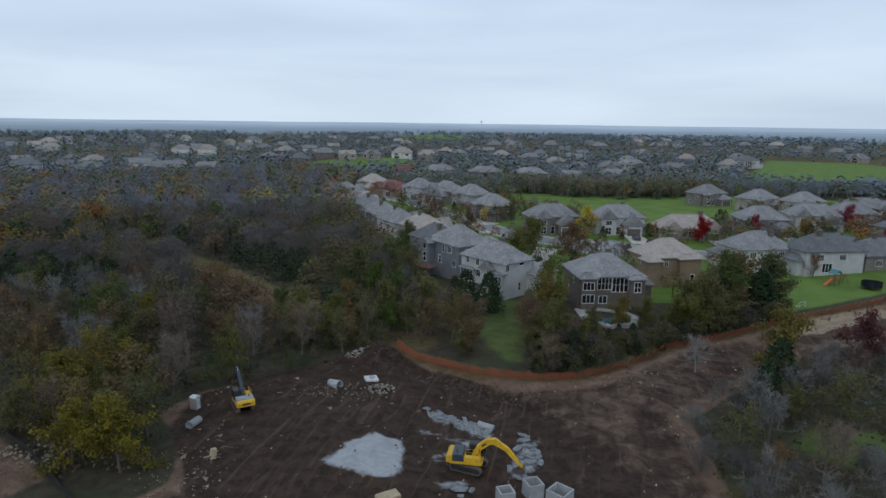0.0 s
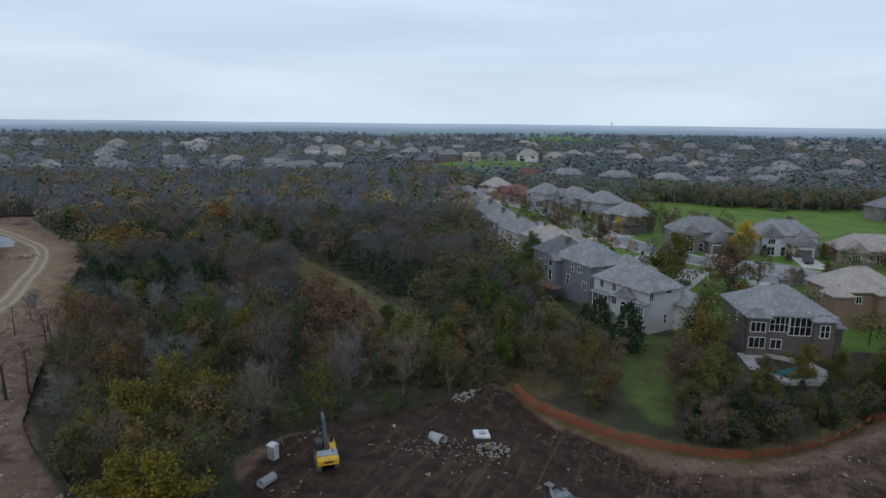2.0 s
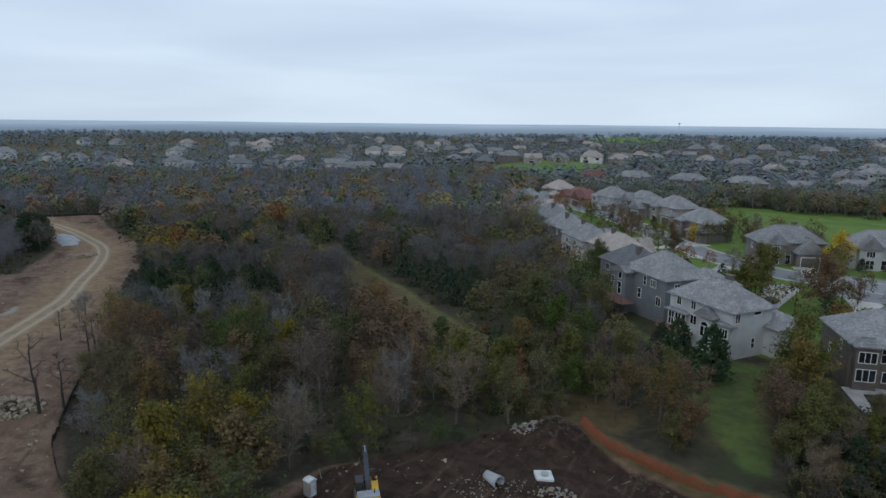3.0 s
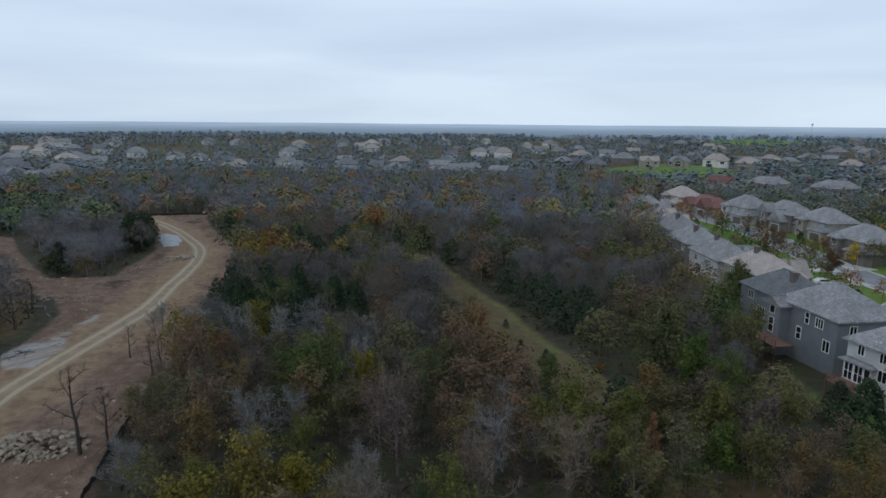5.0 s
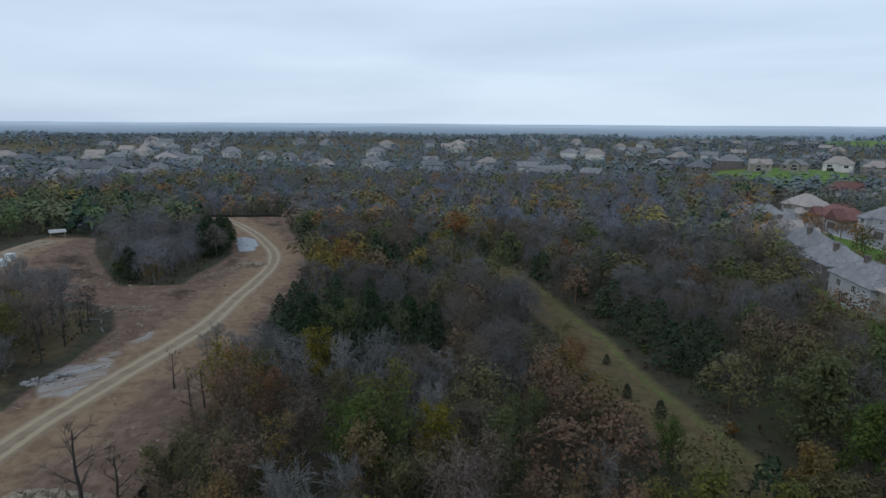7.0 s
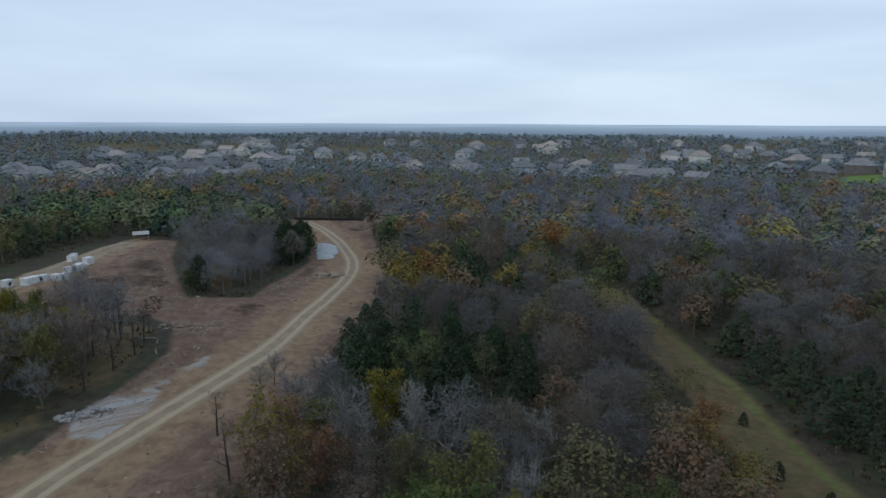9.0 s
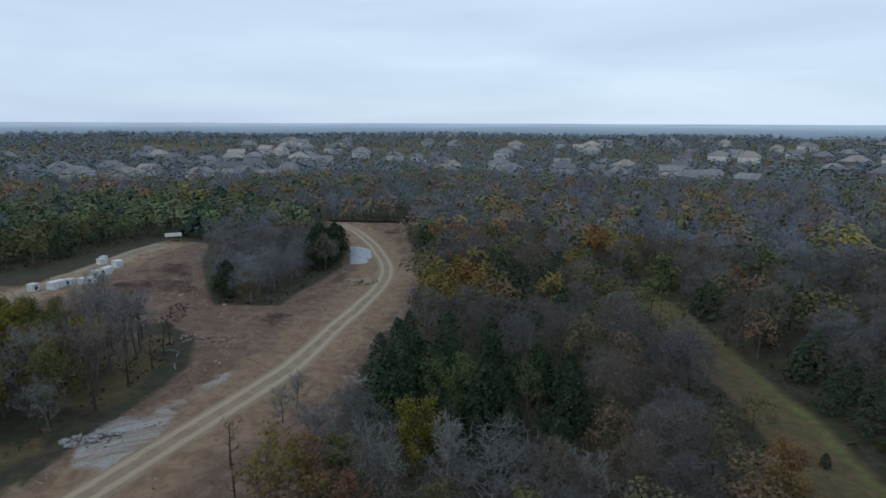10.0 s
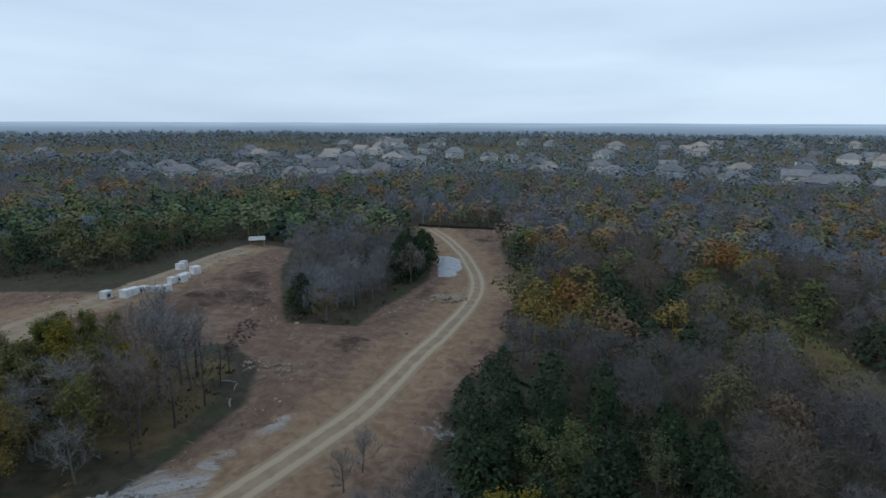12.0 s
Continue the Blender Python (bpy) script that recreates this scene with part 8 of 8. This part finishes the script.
edge = np.minimum(np.abs(signed(SITE_ROAD, sx_, sy_) + 2.0), np.abs(signed(SITE_PIT, sx_, sy_) + 2.0))
inside = (signed(SITE_ROAD, sx_, sy_) < 0) | (signed(SITE_PIT, sx_, sy_) < 0)
want = inside & (along(TRACK, sx_, sy_) > 3.5) & (cr.uniform(size=sx_.size) < 0.35 * np.exp(-(edge / 3.0) ** 2) * ramp(fractal(sx_, sy_, 10.0, 66, 2), 0.42, 0.6))
sx_, sy_ = sx_[want], sy_[want]
an = cr.uniform(0, 6.283, len(sx_))
sd = np.stack([np.cos(an), np.sin(an), cr.normal(0, 0.12, len(sx_))], 1) * cr.uniform(0.5, 1.9, (len(sx_), 1))
kv, kf = slivers(np.stack([sx_, sy_, height(sx_, sy_) + 0.1], 1), sd, 0.045, cr)
kt = np.array([(0.16, 0.13, 0.10), (0.26, 0.225, 0.18), (0.07, 0.055, 0.042)])[cr.integers(0, 3, len(sx_))]
dv, df = join((tv, tf), (kv, kf))
dme = mesh_of("site_debris", dv, df, M_WOODS)
dcol = np.concatenate([np.repeat(tt, 4, 0), np.repeat(kt, 3, 0)])
dme.attributes.new("tint", "FLOAT_COLOR", "POINT").data.foreach_set("color", np.concatenate([dcol, np.ones((len(dcol), 1))], 1).astype(np.float32).ravel())
tagged(new("site_debris", dme), "strewn stones, clods and broken sticks on bare soil", "debris", kind="stuff")

# ---- garden trees, and woods of the suburb ----
YARD_TREES = [("golden", 46, 197, 1.0, "dense"), ("red", 81, 190, 1.0, "dense"), ("red", 101, 199, 0.8, "dense"), ("red", 141, 214, 1.0, "dense"), ("red", 129, 178, 0.85, "dense"), ("olive", 25, 170, 1.35, "dense"),
              ("olive", 19.5, 161, 1.1, "dense"), ("rust", 35, 161, 1.2, "dense"), ("rust", 42, 166, 0.5, "full"), ("cedar", 52, 170, 0.5, ""), ("rust", 50, 167, 0.45, "full"), ("orange", 92, 150, 0.6, "full"), ("green", 67, 198, 0.5, "dense"),
              ("olive", 26, 232, 0.8, "full"), ("rust", 6, 228, 0.7, "full"), ("orange", 10, 236, 0.65, "full"), ("rust", 0, 244, 0.65, "full"), ("cedar", 5, 252, 0.6, ""), ("rust", -6, 258, 0.65, "full"), ("orange", -10, 266, 0.6, "full"),
              ("green", 24, 262, 0.9, "dense"), ("cedar", -8, 232, 0.5, ""), ("yellow", 30, 250, 0.6, "full"), ("bare", 88, 190, 0.75, ""), ("bare", 92, 184, 0.7, ""), ("olive", 112, 190, 0.75, "full"), ("olive", 122, 196, 0.7, "full"),
              ("bare", 100, 184, 0.75, ""), ("rust", 152, 214, 0.7, "full"), ("cedar", 160, 240, 0.8, ""), ("olive", 165, 250, 0.9, "full"), ("red", -4, 246, 0.4, "dense"), ("cedar", 57, 194, 0.35, ""), ("cedar", 52, 198, 0.45, ""), ("green", -10, 184, 0.95, "dense"), ("orange", 110, 186, 0.8, "full"), ("olive", 88, 206, 0.7, "dense"), ("rust", 60, 176, 0.5, "dense"), ("orange", 66, 170, 0.55, "full"), ("orange", 40, 176, 0.6, "full"), ("olive", 28, 186, 0.8, "dense"), ("rust", 10, 214, 0.8, "dense"), ("golden", 16, 230, 0.6, "full"), ("olive", 30, 220, 0.9, "full"), ("rust", -2, 236, 0.8, "full")]
for look_name, x, y, s, dense in YARD_TREES:
    tagged(tree(look_name, x, y, s, rng.uniform(0, 6.28), int(rng.integers(0, 2)), dense or None), group="garden trees")


yard_rng, yard = np.random.default_rng(17), []
for _ in range(1500):
    x, y = yard_rng.uniform(-40, 170), yard_rng.uniform(130, 330)
    if signed(LAWN_YARDS, np.array([x]), np.array([y]))[0] > -3 or along(STREET, np.array([x]), np.array([y]))[0] < 7.5 or too_close(x, y, 6.0):
        continue
    if any((x - a) ** 2 + (y - b) ** 2 < 10.5 ** 2 for a, b in HOUSE_SPOTS) or signed(GOLF_NEAR, np.array([x]), np.array([y]))[0] < 4 or (x > 66 and y < 152):
        continue
    yard.append((("rust", "olive", "rust", "orange", "olive", "cedar", "brownbare", "green")[int(yard_rng.integers(8))], x, y, yard_rng.uniform(0.55, 0.95)))
    placed.append((x, y))
mass("garden_trees", yard, 2, "small bare, olive and rust trees in the gardens", (1.25, 1.2, 1.15))


def clear_of_houses(x, y, gap):
    ok = np.ones(len(x), bool)
    for a, b in HOUSE_SPOTS:
        ok &= (x - a) ** 2 + (y - b) ** 2 > gap * gap
        # an open front garden on the side of the valley
        k = math.hypot(a, b - 60)
        u = ((a - x) * a + (b - y) * (b - 60)) / k
        v = np.abs((a - x) * (b - 60) - (b - y) * a) / k
        ok &= ~((u > 0) & (u < 19) & (v < 8))
    return ok


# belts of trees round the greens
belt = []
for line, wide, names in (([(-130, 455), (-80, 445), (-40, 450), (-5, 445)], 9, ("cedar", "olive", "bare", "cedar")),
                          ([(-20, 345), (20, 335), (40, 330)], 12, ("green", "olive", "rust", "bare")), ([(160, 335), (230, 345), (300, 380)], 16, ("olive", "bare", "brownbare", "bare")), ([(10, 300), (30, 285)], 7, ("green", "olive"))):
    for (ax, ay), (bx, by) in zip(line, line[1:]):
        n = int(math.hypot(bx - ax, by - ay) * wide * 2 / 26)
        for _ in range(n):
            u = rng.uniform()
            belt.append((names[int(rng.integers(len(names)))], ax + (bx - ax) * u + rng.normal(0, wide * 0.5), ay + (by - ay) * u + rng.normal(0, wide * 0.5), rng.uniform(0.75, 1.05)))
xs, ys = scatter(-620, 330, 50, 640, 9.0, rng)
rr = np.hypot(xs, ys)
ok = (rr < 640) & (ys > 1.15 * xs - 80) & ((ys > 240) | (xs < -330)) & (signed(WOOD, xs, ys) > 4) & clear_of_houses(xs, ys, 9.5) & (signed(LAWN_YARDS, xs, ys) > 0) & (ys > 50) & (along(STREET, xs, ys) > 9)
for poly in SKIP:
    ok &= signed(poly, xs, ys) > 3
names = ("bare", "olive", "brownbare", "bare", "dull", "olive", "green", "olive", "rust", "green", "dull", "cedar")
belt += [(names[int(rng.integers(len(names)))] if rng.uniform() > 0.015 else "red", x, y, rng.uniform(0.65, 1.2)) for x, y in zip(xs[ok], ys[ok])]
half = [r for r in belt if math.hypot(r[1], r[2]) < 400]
# haze is multiplied into these tree colours, stronger and bluer further out
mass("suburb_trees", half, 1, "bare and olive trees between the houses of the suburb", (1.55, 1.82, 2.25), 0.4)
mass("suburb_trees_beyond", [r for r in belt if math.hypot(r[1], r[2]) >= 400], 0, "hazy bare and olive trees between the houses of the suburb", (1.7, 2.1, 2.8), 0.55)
copse = []
for (ax, ay), (bx, by) in zip([(42, 330), (75, 318), (110, 320)], [(75, 318), (110, 320), (146, 334)]):
    for _ in range(40):
        u = rng.uniform()
        copse.append((("olive", "olive", "green", "dull", "rust", "cedar")[int(rng.integers(6))], ax + (bx - ax) * u + rng.normal(0, 4), ay + (by - ay) * u + rng.normal(0, 5), rng.uniform(0.85, 1.2)))
# the tone lightens the copse's colours to paint in haze
mass("copse", copse, 2, "dense dark olive copse behind the golf green", (1.5, 1.6, 1.6), 0.3)

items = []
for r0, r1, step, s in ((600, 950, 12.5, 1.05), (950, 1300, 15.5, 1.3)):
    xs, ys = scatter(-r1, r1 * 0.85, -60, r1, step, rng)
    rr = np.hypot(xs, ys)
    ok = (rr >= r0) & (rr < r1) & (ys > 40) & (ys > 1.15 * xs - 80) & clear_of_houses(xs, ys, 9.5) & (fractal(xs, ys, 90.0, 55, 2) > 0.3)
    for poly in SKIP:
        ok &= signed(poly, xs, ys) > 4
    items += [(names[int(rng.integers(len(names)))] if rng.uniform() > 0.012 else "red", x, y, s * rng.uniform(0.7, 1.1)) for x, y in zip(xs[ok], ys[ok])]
# strongest painted haze: the colours are much paler and bluer than the near palette
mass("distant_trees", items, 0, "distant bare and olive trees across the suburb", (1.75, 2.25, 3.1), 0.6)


# ---- far country and water tower ----
def far_material():
    m, nt, n, l, p = base_material("far_country_haze")
    co = n.new("ShaderNodeTexCoord").outputs["Object"]
    mp = n.new("ShaderNodeMapping")
    mp.inputs["Scale"].default_value = (1, 1, 9)
    l.new(co, mp.inputs["Vector"])
    band = node_noise(nt, 0.0035, 5.0, 0.6, mp.outputs["Vector"])
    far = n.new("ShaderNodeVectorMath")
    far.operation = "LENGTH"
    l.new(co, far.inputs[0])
    # haze painted in by distance from the origin: paler and bluer outwards
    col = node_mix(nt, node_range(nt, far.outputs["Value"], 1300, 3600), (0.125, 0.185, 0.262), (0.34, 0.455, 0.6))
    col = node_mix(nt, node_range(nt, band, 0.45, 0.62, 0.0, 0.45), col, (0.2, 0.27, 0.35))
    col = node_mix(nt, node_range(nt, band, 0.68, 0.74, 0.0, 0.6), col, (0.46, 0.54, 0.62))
    # the land glows with this haze colour and takes no light
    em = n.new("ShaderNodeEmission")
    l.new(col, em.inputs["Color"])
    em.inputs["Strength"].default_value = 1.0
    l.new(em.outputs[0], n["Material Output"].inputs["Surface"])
    return m


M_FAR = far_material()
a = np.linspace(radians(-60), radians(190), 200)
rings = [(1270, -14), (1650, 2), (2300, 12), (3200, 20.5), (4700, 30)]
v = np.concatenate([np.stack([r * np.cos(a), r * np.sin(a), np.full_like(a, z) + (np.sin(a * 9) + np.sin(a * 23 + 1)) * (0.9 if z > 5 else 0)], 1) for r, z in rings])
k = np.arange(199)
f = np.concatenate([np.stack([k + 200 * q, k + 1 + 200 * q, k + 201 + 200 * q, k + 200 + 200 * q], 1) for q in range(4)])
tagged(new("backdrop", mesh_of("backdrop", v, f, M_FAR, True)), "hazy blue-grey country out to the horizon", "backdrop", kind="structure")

tower = thing("water_tower", pose(180, 2980, 14), "pale distant water tower on the horizon", "water tower")
bm = bmesh.new()
rod(bm, (0, 0, 0), (0, 0, 25.5), 1.6, 10, 1.2)
part("column", bm, M_BLUEGREY_PALE, tower)
bm = bmesh.new()
bmesh.ops.create_uvsphere(bm, u_segments=16, v_segments=10, radius=5.0, matrix=Matrix.Translation((0, 0, 28)) @ Matrix.Diagonal((1, 1, 0.72, 1)))
part("tank", bm, M_BLUEGREY_PALE, tower)
